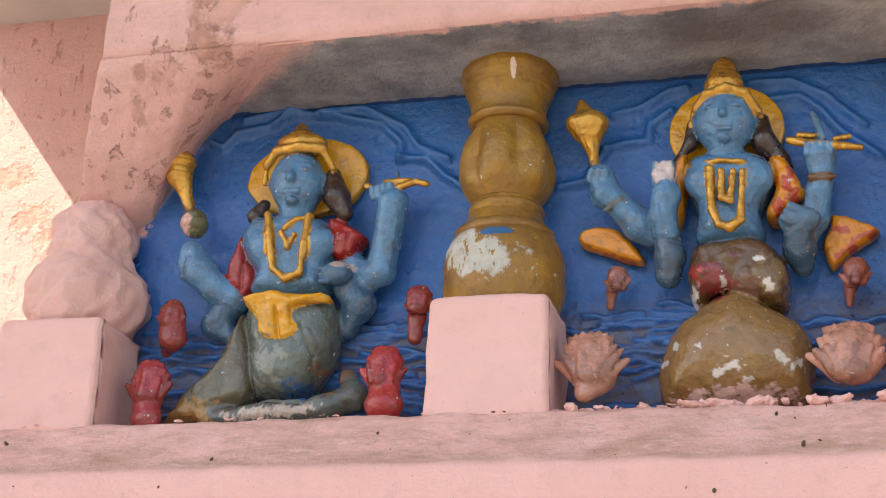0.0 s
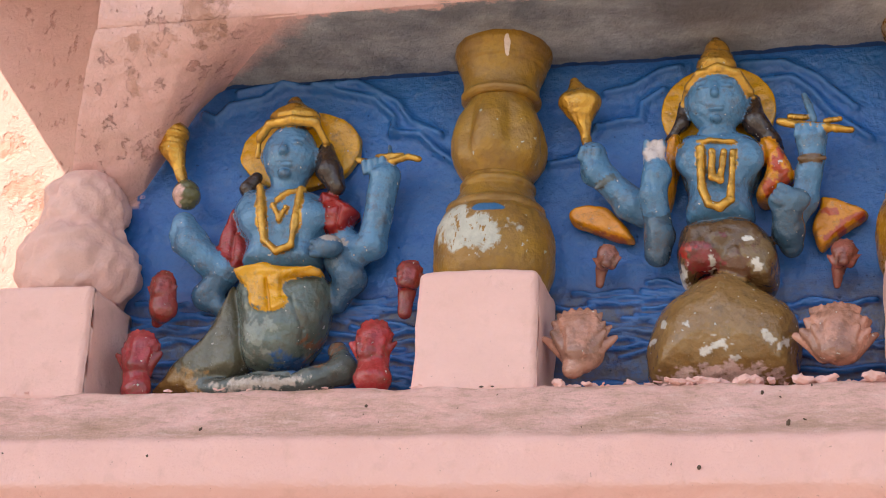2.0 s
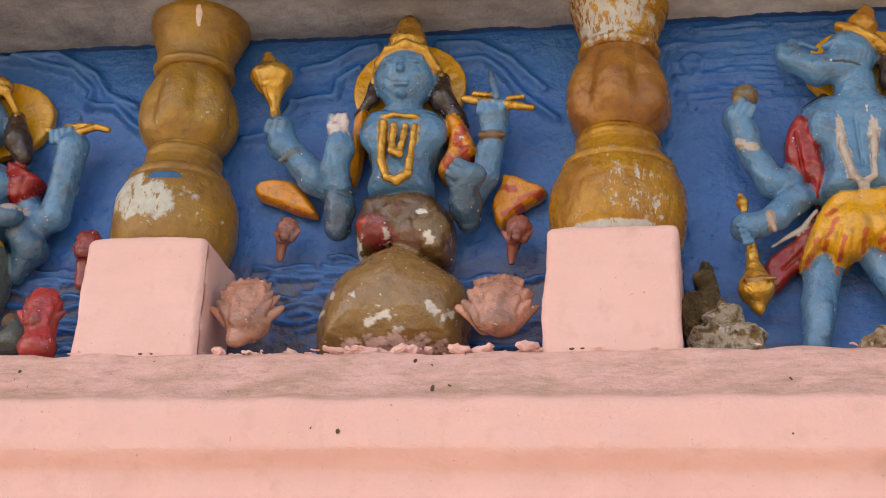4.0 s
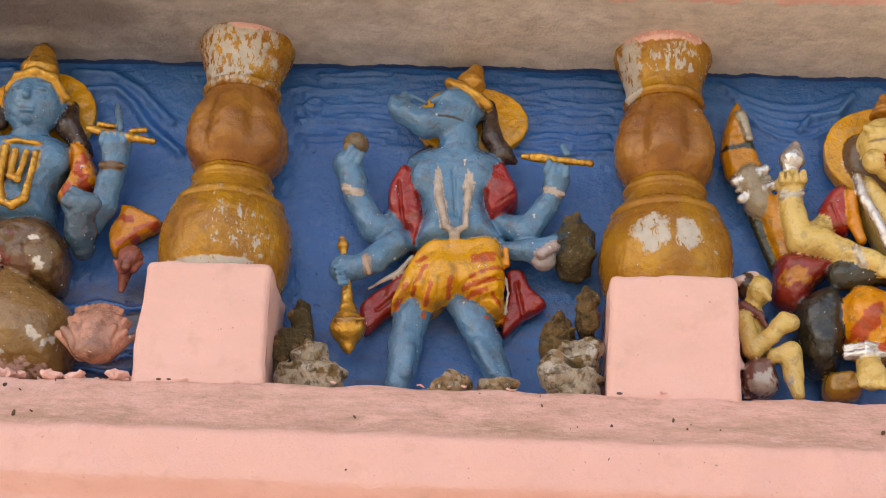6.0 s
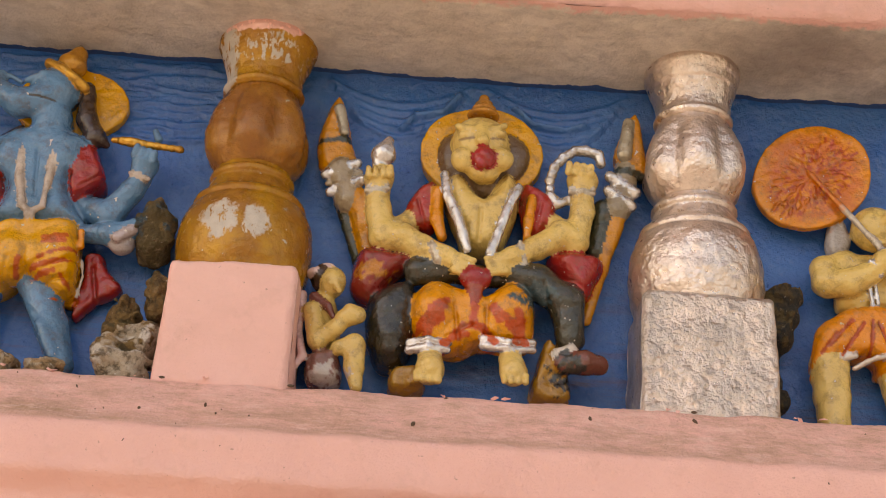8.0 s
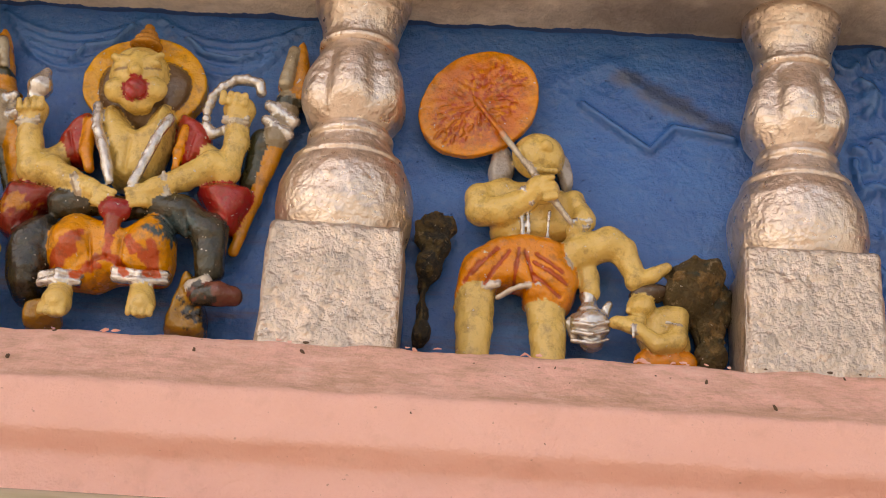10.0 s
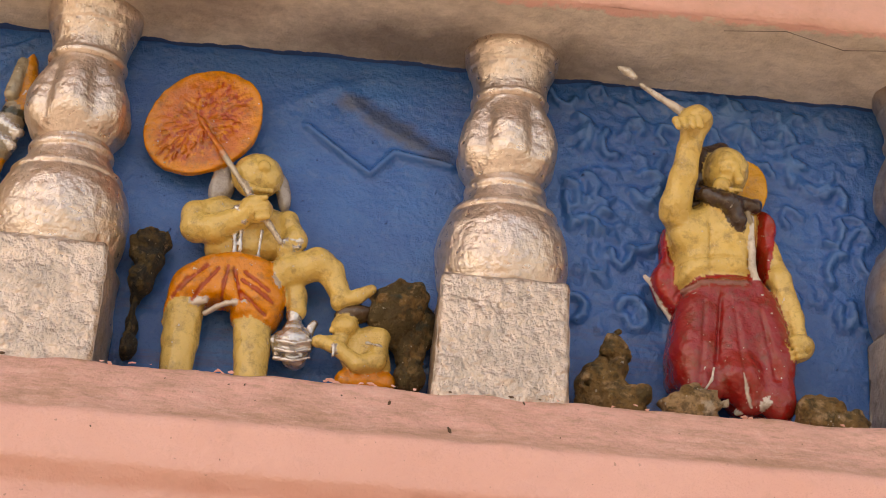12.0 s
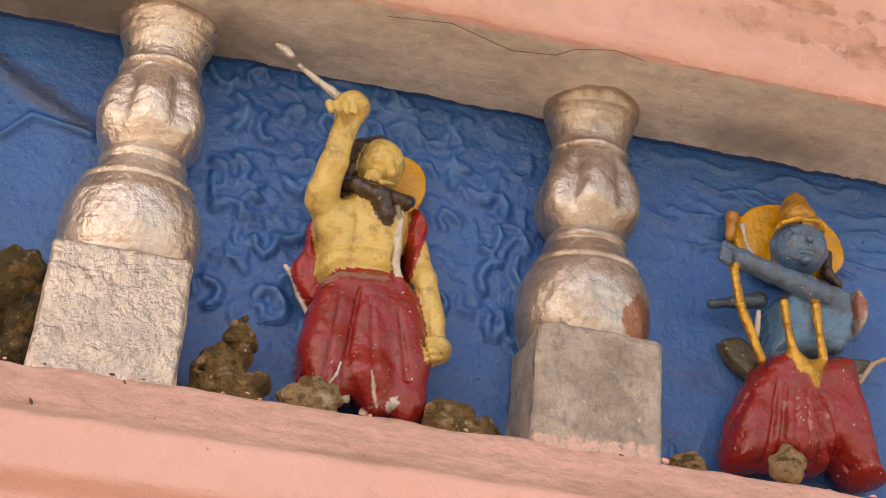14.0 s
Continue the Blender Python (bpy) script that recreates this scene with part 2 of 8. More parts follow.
def metal_paint(name, tone_a, tone_b, metal, rough, patches=(), drips=(), under=(0.62, 0.55, 0.47), flakes=0.0, relief=0.6):
    """Gold or silver paint, brushed unevenly on rough plaster, flaked in patches."""
    m, nt, b = mat(name, rough, metal)
    pos, x, y, z = place(nt)
    n1, n2 = noise_tex(nt, pos, 18.0, 5, 0.65), noise_tex(nt, pos, 85.0, 4, 0.6)
    col = blend(nt, ramp(nt, n1, 0.38, 0.60), tone_a, tone_b)
    col = blend(nt, ramp(nt, n2, 0.50, 0.75, 0, 0.6), col, tuple(c * 0.55 for c in tone_b))
    bare = ramp(nt, noise_tex(nt, pos, 75.0, 3, 0.6, (5, 5, 5)), 0.74 - flakes * 0.1, 0.76 - flakes * 0.1)
    for c, r, *thin in patches:
        cut = thin[0] if thin else 0.38
        worn = calc(nt, "MULTIPLY", patch(nt, pos, c, r, 0.6, 45.0, 0.12), ramp(nt, noise_tex(nt, pos, 110.0, 4, 0.7, (3, 3, 0), (1.3, 1, 0.6)), cut, cut + 0.05))
        bare = calc(nt, "MAXIMUM", bare, worn)
    col = blend(nt, bare, col, blend(nt, ramp(nt, n2, 0.35, 0.65), under, tuple(c * 0.8 for c in under)))
    for c, r, tone in drips:
        col = blend(nt, patch(nt, pos, c, r, 0.3, 40.0), col, tone)
    link(nt, col, b.inputs["Base Color"])
    link(nt, calc(nt, "MULTIPLY", ramp(nt, bare, 0, 1, 1, 0.0), metal), b.inputs["Metallic"])
    link(nt, calc(nt, "ADD", ramp(nt, n2, 0.3, 0.7, rough - 0.06, rough + 0.1), calc(nt, "MULTIPLY", bare, 0.25)), b.inputs["Roughness"])
    bump(nt, b, calc(nt, "ADD", n2, calc(nt, "MULTIPLY", noise_tex(nt, pos, 38.0, 4), 1.2)), relief, 0.0075 if relief > 0.95 else 0.004)
    return m


def statue_paint(name="enamel_on_plaster", gloss=1.0):
    """Glossy enamel on hand-modelled plaster; the colour of each part is the mesh's own paint, alpha marks gold and silver."""
    m, nt, b = mat(name, 0.4)
    pos, x, y, z = place(nt)
    a = nt.nodes.new("ShaderNodeVertexColor")
    a.layer_name = "paint"
    n1, n2, n3 = noise_tex(nt, pos, 22.0, 5, 0.6), noise_tex(nt, pos, 120.0, 4, 0.6), noise_tex(nt, pos, 300.0, 3, 0.6)
    col = blend(nt, ramp(nt, n1, 0.35, 0.7, 0, 0.38), a.outputs[0], (0.58, 0.50, 0.44), "MULTIPLY")
    col = blend(nt, ramp(nt, n2, 0.58, 0.8, 0, 0.10), col, (0.70, 0.62, 0.52))
    grime = noise_tex(nt, pos, 60.0, 6, 0.72, (2, 7, 1))
    col = blend(nt, ramp(nt, grime, 0.50, 0.70, 0, 0.55), col, (0.10, 0.055, 0.025))
    if not gloss:
        moss = noise_tex(nt, pos, 85.0, 6, 0.75, (6, 1, 9))
        col = blend(nt, ramp(nt, moss, 0.50, 0.62, 0, 0.75), col, (0.07, 0.045, 0.02))
        col = blend(nt, ramp(nt, moss, 0.34, 0.42, 0.45, 0), col, (0.42, 0.30, 0.19))
    chips = noise_tex(nt, pos, 150.0, 2, 0.5, (8, 3, 5))
    chip = ramp(nt, chips, 0.715, 0.735)
    col = blend(nt, calc(nt, "MULTIPLY", chip, 0.8), col, (0.66, 0.60, 0.52))
    link(nt, col, b.inputs["Base Color"])
    link(nt, calc(nt, "MULTIPLY", a.outputs[1], 0.8), b.inputs["Metallic"])
    link(nt, ramp(nt, n1, 0.3, 0.7, 0.85 - 0.70 * gloss, 0.95 - 0.65 * gloss), b.inputs["Roughness"])
    h = calc(nt, "ADD", noise_tex(nt, pos, 36.0, 2, 0.5, (1, 4, 2)), calc(nt, "MULTIPLY", noise_tex(nt, pos, 95.0, 3, 0.55), 0.65))
    h = calc(nt, "ADD", h, calc(nt, "MULTIPLY", n3, 0.14 + 0.24 * (1 - gloss)))
    bump(nt, b, calc(nt, "SUBTRACT", h, calc(nt, "MULTIPLY", chip, 0.35)), 0.7 + 0.3 * (1 - gloss), 0.007 + 0.008 * (1 - gloss))
    b.inputs["Coat Weight"].default_value, b.inputs["Coat Roughness"].default_value = 0.35 * gloss, 0.07
    return m


def plain(name, tone, rough=0.5, metal=0.0, scale=60.0, vary=0.75, relief=0.3):
    m, nt, b = mat(name, rough, metal)
    pos, x, y, z = place(nt)
    n = noise_tex(nt, pos, scale, 5, 0.6)
    link(nt, blend(nt, ramp(nt, n, 0.35, 0.7), tone, tuple(c * vary for c in tone)), b.inputs["Base Color"])
    bump(nt, b, n, relief, 0.002)
    return m


M_CREAM, M_BLUE, M_SOFFIT, M_STATUE = cream_wall(), blue_wall(), grey_soffit(), statue_paint()
M_CRUST = statue_paint("matt_paint_on_rough_plaster", 0.0)
M_FLOOR = plain("stone_floor", (0.19, 0.185, 0.18), 0.6, 0, 3.0)
M_GROUND = plain("pale_earth", (0.19, 0.17, 0.15), 0.9, 0, 0.8)
M_CEIL = plain("white_ceiling_paint", (0.72, 0.68, 0.62), 0.8, 0, 2.0)
M_CAP = plain("brown_red_plastic", (0.16, 0.022, 0.018), 0.35, 0, 90.0)
M_DIRT = plain("dark_dirt", (0.12, 0.075, 0.05), 0.9, 0, 200.0)
M_WIRE = plain("dusty_crack", (0.17, 0.12, 0.10), 0.9)


def tube_glass():
    m, nt, b = mat("tube_glass", 0.12)
    pos, x, y, z = place(nt)
    n = noise_tex(nt, pos, 40.0, 4, 0.6, (0, 0, 0), (0.1, 1, 1))
    link(nt, blend(nt, ramp(nt, n, 0.4, 0.7), (0.46, 0.42, 0.34), (0.34, 0.29, 0.21)), b.inputs["Base Color"])
    return m


M_TUBE = tube_glass()


# ---- building tools ----
def mesh_object(name, bm, material, parent=None):
    me = bpy.data.meshes.new(name)
    bm.normal_update()
    bm.to_mesh(me)
    bm.free()
    me.materials.append(material)
    ob = new(name, me)
    ob.parent = parent
    return ob


def part(name, bm, material, parent, label=""):
    return tagged(mesh_object(name, bm, material, parent), label)


def shade_smooth(ob):
    ob.data.polygons.foreach_set("use_smooth", [True] * len(ob.data.polygons))
    return ob


def wobble(x, y, z, scale, seed=0):
    """Smooth noise in -1..1 for arrays of places."""
    rng = np.random.RandomState(seed)
    total, amp = 0.0, 1.0
    for octave in range(3):
        s = scale * 2 ** octave
        for _ in range(3):
            k = rng.normal(size=3)
            k = k / np.linalg.norm(k) * s * 6.283
            total = total + amp * np.sin(k[0] * x + k[1] * y + k[2] * z + rng.uniform(0, 6.283)) / 3
        amp *= 0.55
    return total / 1.2


def box_bm(lo, hi, bevel=0.0, cuts=0, bottom=1.0):
    """A box between two corners, its foot widened by bottom, its edges rounded."""
    bm = bmesh.new()
    bmesh.ops.create_cube(bm, size=1)
    lo, hi = Vector(lo), Vector(hi)
    for v in bm.verts:
        k = bottom if v.co.z < 0 else 1.0
        v.co = Vector(((lo.x + hi.x) / 2 + v.co.x * (hi.x - lo.x) * k, (lo.y + hi.y) / 2 + v.co.y * (hi.y - lo.y), (lo.z + hi.z) / 2 + v.co.z * (hi.z - lo.z)))
    if cuts:
        bmesh.ops.subdivide_edges(bm, edges=bm.edges[:], cuts=cuts, use_grid_fill=True)
    if bevel:
        sharp = [e for e in bm.edges if len(e.link_faces) == 2 and e.calc_face_angle() > 0.8]
        bmesh.ops.bevel(bm, geom=sharp, offset=bevel, segments=3, affect="EDGES", profile=0.5)
    return bm


def roughen(bm, amp, scale, seed):
    for v in bm.verts:
        n = noise.noise_vector(v.co * scale + Vector((seed, seed * 2.3, 0)))
        v.co += n * amp
    return bm


def slab(name, lo, hi, material, kind="structure", label="", category=""):
    ob = mesh_object(name, box_bm(lo, hi), material)
    return tagged(ob, label, category, "", kind)


def grid_mesh(name, P3, material, flip=False):
    """A sheet from an array of places, rows by columns."""
    r, c, _ = P3.shape
    i = np.arange(r * c).reshape(r, c)
    q = np.stack([i[:-1, :-1], i[:-1, 1:], i[1:, 1:], i[1:, :-1]], -1).reshape(-1, 4)
    if flip:
        q = q[:, ::-1]
    me = bpy.data.meshes.new(name)
    me.from_pydata(P3.reshape(-1, 3).tolist(), [], q.tolist())
    me.materials.append(material)
    return shade_smooth(new(name, me))


def moulding(name, profile, x0, x1, step, amp, material, seed, fine=0.005, skew=0.0):
    """A moulding along x from a profile of (y, z), roughened like hand-laid plaster."""
    pts = []
    for (ya, za), (yb, zb) in zip(profile, profile[1:]):
        n = max(1, int(math.hypot(yb - ya, zb - za) / fine))
        pts += [(ya + (yb - ya) * k / n, za + (zb - za) * k / n) for k in range(n)]
    pts = np.array(pts + [profile[-1]])
    tang = np.gradient(pts, axis=0)
    nor = np.stack([tang[:, 1], -tang[:, 0]], -1)
    nor /= np.linalg.norm(nor, axis=1)[:, None] + 1e-9
    xs = np.linspace(x0, x1, int((x1 - x0) / step) + 1)
    X = np.repeat(xs[None], len(pts), 0)
    Y, Z = np.repeat(pts[:, :1], len(xs), 1), np.repeat(pts[:, 1:], len(xs), 1)
    X = X + skew * (WALL_Y - Y) * (x1 - X) / (x1 - x0)
    w = amp * (wobble(X, Y, Z, 9, seed) + 0.5 * wobble(X, Y, Z, 33, seed + 1)) + 1.2 * amp * wobble(X, 0 * X, 0 * X, 1.3, seed + 2)
    ob = grid_mesh(name, np.stack([X, Y + nor[:, :1] * w, Z + nor[:, 1:] * w], -1), material)
    return tagged(ob, kind="structure")


# ---- the large structure ----
WALL_Y, SOFFIT_Z = 0.026, 0.478
X0, X1 = -2.24, 2.3
FLOOR_Z = -2.15

tagged(slab("floor", (-6, -2.6, FLOOR_Z - 0.1), (6, 0.3, FLOOR_Z), M_FLOOR), "worn stone floor of the gallery", "floor")
tagged(slab("ground", (-400, -400, FLOOR_Z - 0.4), (400, 400, FLOOR_Z - 0.15), M_GROUND), "pale earth ground of the courtyard", "ground")
tagged(slab("wall_north", (X0, 0.06, FLOOR_Z), (X1 + 2, 0.36, 1.3), M_PINK), "pink limewashed wall behind the frieze", "wall")
tagged(slab("wall_lower", (X0, -0.150, FLOOR_Z), (X1 + 2, 0.056, -0.322), M_CREAM), "cream painted wall below the ledge", "wall")
tagged(slab("wall_far", (-7, 1.0, FLOOR_Z), (X0 + 1.2, 1.25, 3.2), M_SHADE), "sunlit pink plaster facade with peeling paint", "wall")

# ledge: a sloping, rounded top, an upright fascia, an undercut and a band
LEDGE = [(0.03, -0.004), (-0.094, -0.002), (-0.103, -0.006), (-0.112, -0.016), (-0.126, -0.034), (-0.144, -0.054), (-0.158, -0.068), (-0.170, -0.078),
         (-0.178, -0.083), (-0.180, -0.090), (-0.180, -0.134), (-0.178, -0.138), (-0.160, -0.1525), (-0.157, -0.156), (-0.157, -0.330), (-0.12, -0.330)]
tagged(moulding("ledge_trim", LEDGE, X0 - 0.3, X1, 0.006, 0.0021, M_LEDGE, 3), "pink plaster ledge with dust and droppings", "ledge")

# soffit over the niches and the beam face in front of it
SOFFIT = [(0.04, SOFFIT_Z - 0.002), (0.02, SOFFIT_Z), (-0.146, SOFFIT_Z + 0.004), (-0.154, SOFFIT_Z + 0.007)]
tagged(moulding("soffit", SOFFIT, X0, X1, 0.006, 0.0022, M_SOFFIT, 11, skew=0.55), "grey cement soffit, stained and cracked", "soffit")
BEAM = [(-0.152, SOFFIT_Z + 0.006), (-0.158, SOFFIT_Z + 0.011), (-0.162, SOFFIT_Z + 0.02), (-0.165, SOFFIT_Z + 0.06), (-0.165, 0.80), (0.08, 0.80)]
tagged(moulding("beam_trim", BEAM, X0, X1, 0.008, 0.0026, M_BEAM, 17, 0.008, 0.55), "pink limewashed beam with peeling paint", "beam")


def plaster_fillet():
    """Pink plaster that rounds off the corner between beam, soffit and wall at the open end."""
    rows, cols = 44, 60
    u, v = np.meshgrid(np.linspace(0, 1, cols), np.linspace(0, 1, rows))
    low, high = -2.245 + u * 0.215, -2.142 + u * 0.285
    foot = np.interp(low, (-2.24, -2.17, -2.133, -2.10, -2.065, -2.04, -2.03), (0.285, 0.302, 0.325, 0.385, 0.445, 0.472, 0.4765))
    X = high + (low - high) * v
    Y = -0.157 + 0.181 * v ** 1.15
    Z = 0.484 + (foot - 0.484) * v ** (0.85 + 0.3 * u)
    rough = 0.0022 * wobble(X, Y, Z, 12, 91) + 0.0012 * wobble(X, Y, Z, 45, 92)
    ob = grid_mesh("trim", np.stack([X, Y - rough, Z - 0.5 * rough], -1), M_BEAM)
    return tagged(ob, "cracked pink plaster rounding the niche corner", "plaster", "", "structure")


plaster_fillet()


def roof():
    """Unseen roof added to shade the frieze. Past its open end, behind the frieze, the sky comes in; the slanting edge
    is cut to shape the far facade's shadow.
    """
    z = 1.3
    bm = bmesh.new()
    # outline chosen for where its shadow falls, not from a known roof
    outline = [(6, 1.06), (6, -0.95), (-6, -0.95), (-6, 0.60), (-3.05, 0.60), (-3.217, 1.06)]
    f = bm.faces.new([bm.verts.new((x, y, z)) for x, y in outline])
    up = bmesh.ops.extrude_face_region(bm, geom=[f])
    for v in up["geom"]:
        if isinstance(v, bmesh.types.BMVert):
            v.co.z += 0.05
    bmesh.ops.recalc_face_normals(bm, faces=bm.faces[:])
    return tagged(mesh_object("ceiling", bm, M_CEIL), "unseen white roof slab added to block and shape sunlight", "ceiling", "", "structure")


roof()

# ---- pillars ----
BULB = [(0.064, 0.140), (0.072, 0.1425), (0.0735, 0.147), (0.0745, 0.151), (0.0775, 0.160), (0.0800, 0.178), (0.0805, 0.200), (0.0775, 0.221), (0.0705, 0.238), (0.0655, 0.2435), (0.0672, 0.2475), (0.0655, 0.2520)]
NECK = [(0.0655, 0.2520), (0.0565, 0.258), (0.0515, 0.270), (0.0490, 0.276), (0.0515, 0.280), (0.0512, 0.285), (0.0470, 0.289), (0.0455, 0.294)]
PETALS = [(0.0455, 0.294), (0.0475, 0.297), (0.0535, 0.305), (0.0595, 0.316), (0.0620, 0.328), (0.0615, 0.342), (0.0595, 0.356), (0.0565, 0.370), (0.0520, 0.384), (0.0470, 0.396), (0.0455, 0.402)]
CAPITAL = [(0.0455, 0.402), (0.0495, 0.4055), (0.0500, 0.410), (0.0470, 0.414), (0.0465, 0.425), (0.0485, 0.436), (0.0520, 0.446), (0.0525, 0.450), (0.0550, 0.453), (0.0560, 0.458), (0.0570, 0.464), (0.0595, 0.468), (0.0610, 0.474), (0.0600, 0.486)]


def lathe(profile, axis, seed, petals=0.0, amp=0.0012, steps=56, grow=1.0):
    """A turned plaster form round an upright axis; petals: how far the lobes of a lotus band swell."""
    z = np.array([p[1] for p in profile])
    r = np.array([p[0] for p in profile]) * grow
    t = np.linspace(0, len(z) - 1, len(z) * 4)
    z2, r2 = np.interp(t, np.arange(len(z)), z), np.interp(t, np.arange(len(z)), r)
    k = np.array([0.25, 0.5, 0.25])
    r2[1:-1] = np.convolve(r2, k, "valid")
    a = np.linspace(0, 2 * np.pi, steps, endpoint=False)
    A, Z = np.meshgrid(a, z2)
    Rr = np.repeat(r2[:, None], steps, 1)
    if petals:
        u = (Z - z2[0]) / (z2[-1] - z2[0])
        lobe = np.abs(np.sin(A * 3 + 0.15))
        Rr = Rr + petals * np.sin(np.pi * np.clip(u * 1.15 - 0.1, 0, 1)) * (lobe ** 0.5 - 0.75)
    X, Y = axis[0] + Rr * np.cos(A), axis[1] + Rr * np.sin(A)
    w = amp * (wobble(X, Y, Z, 10, seed) + 0.6 * wobble(X, Y, Z, 40, seed + 5))
    X, Y = X + np.cos(A) * w, Y + np.sin(A) * w
    bm = bmesh.new()
    vs = [[bm.verts.new((X[i, j], Y[i, j], Z[i, j])) for j in range(steps)] for i in range(len(z2))]
    for i in range(len(z2) - 1):
        for j in range(steps):
            bm.faces.new((vs[i][j], vs[i][(j + 1) % steps], vs[i + 1][(j + 1) % steps], vs[i + 1][j]))
    bm.faces.new(vs[-1])
    bm.faces.new(vs[0][::-1])
    return bm


STUMP = [(0.060, 0.140), (0.070, 0.150), (0.079, 0.172), (0.081, 0.200), (0.075, 0.226), (0.062, 0.244), (0.055, 0.254), (0.057, 0.272), (0.056, 0.296), (0.050, 0.314), (0.034, 0.328), (0.012, 0.334)]


def pillar(x, seed, block, shaft, label, wide=0.146, grow=1.0, capital_grow=1.0, band=None):
    base = tagged(new("pillar"), label, "pillar", "pillars between the niches")
    base.location = (x, -0.02, 0)
    ax = (0.0, 0.002)
    lo, hi = (-wide / 2, -0.081, -0.012), (wide / 2, 0.044, 0.143)
    b = roughen(box_bm(lo, hi, 0.008, 15, 1.03), 0.0028, 17, seed)
    shade_smooth(part("pedestal", roughen(b, 0.0013, 62, seed + 3), block, base, "rough square pedestal"))
    if not capital_grow:
        shade_smooth(part("bulb", roughen(lathe(STUMP, ax, seed, 0, 0.0075, 72), 0.0045, 45, 3), shaft, base))
        return base
    shade_smooth(part("bulb", lathe(BULB, ax, seed, 0, 0.0014, 56, grow), shaft, base, "swollen round bulb"))
    shade_smooth(part("neck", lathe(NECK, ax, seed, 0, 0.0014, 56, grow), shaft, base, "narrow ringed neck"))
    shade_smooth(part("petal_band", lathe(PETALS, ax, seed + 1, 0.019, 0.0014, 60, grow), band or shaft, base, "band of lotus petals"))
    shade_smooth(part("capital", lathe(CAPITAL, ax, seed + 2, 0, 0.0012, 56, capital_grow), shaft, base, "flared capital"))
    return base


GOLD_A, GOLD_B, WHITE = (0.48, 0.225, 0.014), (0.27, 0.115, 0.018), (0.56, 0.50, 0.43)
SILVER_A, SILVER_B = (0.80, 0.68, 0.60), (0.70, 0.57, 0.49)
PX = (-2.195, -1.616, -1.072, -0.538, 0.0, 0.531, 1.066, 1.61)
GOLD_1 = metal_paint("gold_paint_dull", (0.40, 0.20, 0.022), (0.29, 0.145, 0.035), 0.2, 0.34, [((PX[1] - 0.02, -0.10, 0.195), (0.052, 0.04, 0.026)), ((PX[1] - 0.045, -0.09, 0.22), (0.03, 0.05, 0.02))],
                     [((PX[1] + 0.005, -0.09, 0.231), (0.022, 0.04, 0.006), (0.03, 0.14, 0.30)), ((PX[1] + 0.018, -0.07, 0.462), (0.004, 0.03, 0.014), (0.75, 0.55, 0.45))], (0.55, 0.52, 0.44), 0.55)
GOLD_2 = metal_paint("gold_paint_flaked", GOLD_A, (0.34, 0.135, 0.016), 0.2, 0.26, [((PX[2] - 0.005, -0.07, 0.452), (0.055, 0.05, 0.05), 0.44), ((PX[2] + 0.03, -0.09, 0.192), (0.045, 0.05, 0.026), 0.54), ((PX[2] - 0.02, -0.09, 0.235), (0.05, 0.05, 0.02), 0.60), ((PX[2], -0.09, 0.148), (0.06, 0.05, 0.007))], [((PX[2] + 0.015, -0.075, 0.484), (0.035, 0.05, 0.012), PINK)], WHITE, 0.6)
GOLD_3 = metal_paint("gold_paint_glossy", GOLD_A, (0.34, 0.135, 0.016), 0.2, 0.22, [((PX[3] - 0.022, -0.10, 0.200), (0.022, 0.04, 0.022)), ((PX[3] + 0.018, -0.10, 0.200), (0.018, 0.04, 0.020)), ((PX[3] + 0.01, -0.07, 0.448), (0.04, 0.04, 0.018), 0.5), ((PX[3] - 0.045, -0.05, 0.44), (0.014, 0.04, 0.05))],
                     [((PX[3], -0.07, 0.482), (0.055, 0.05, 0.014), PINK)], WHITE, 0.3)
GOLD_BAND = metal_paint("brown_gold_petal_paint", (0.40, 0.165, 0.025), (0.28, 0.10, 0.02), 0.2, 0.24, (), (), (0.5, 0.42, 0.33), 0.35)
SILVER = metal_paint("silver_paint", SILVER_A, SILVER_B, 0.88, 0.31, (), (), (0.55, 0.40, 0.33), 0.1, 0.9)
SILVER_ROUGH = metal_paint("silver_paint_on_rough_block", SILVER_A, (0.58, 0.51, 0.46), 0.85, 0.33, (), (), (0.55, 0.40, 0.33), 0.0, 1.0)
SILVER_OLD = metal_paint("silver_paint_worn", (0.62, 0.54, 0.48), (0.46, 0.35, 0.29), 0.8, 0.34, (), [((PX[6] + 0.055, -0.07, 0.17), (0.03, 0.05, 0.03), (0.40, 0.18, 0.12))], (0.42, 0.34, 0.28), 0.4, 0.6)
GREY_BLOCK = metal_paint("worn_grey_block_paint", (0.52, 0.45, 0.40), (0.34, 0.28, 0.24), 0.3, 0.5, [((PX[6], -0.1, -0.005), (0.09, 0.04, 0.018))], (), (0.78, 0.52, 0.46), 0.3, 1.0)
PINK_SHAFT = pink_paint("pink_limewash_thick", 0.22, tone=(0.84, 0.50, 0.44), relief=1.0)

pillar(PX[0], 21, M_BLOCK, PINK_SHAFT, "squat pillar thickly limewashed in pink", 0.146, 0.96, 0.0)
pillar(PX[1], 31, M_BLOCK, GOLD_1, "dull gold painted pillar with bare white patch", 0.147, 0.96, 1.06)
pillar(PX[2], 41, M_BLOCK, GOLD_2, "gold painted pillar with flaked white capital", 0.147, 1.0, 1.02, GOLD_BAND)
pillar(PX[3], 51, M_BLOCK, GOLD_3, "glossy gold painted pillar on pink pedestal", 0.145, 1.0, 1.02, GOLD_BAND)
pillar(PX[4], 61, SILVER_ROUGH, SILVER, "silver painted pillar with rough square pedestal", 0.150)
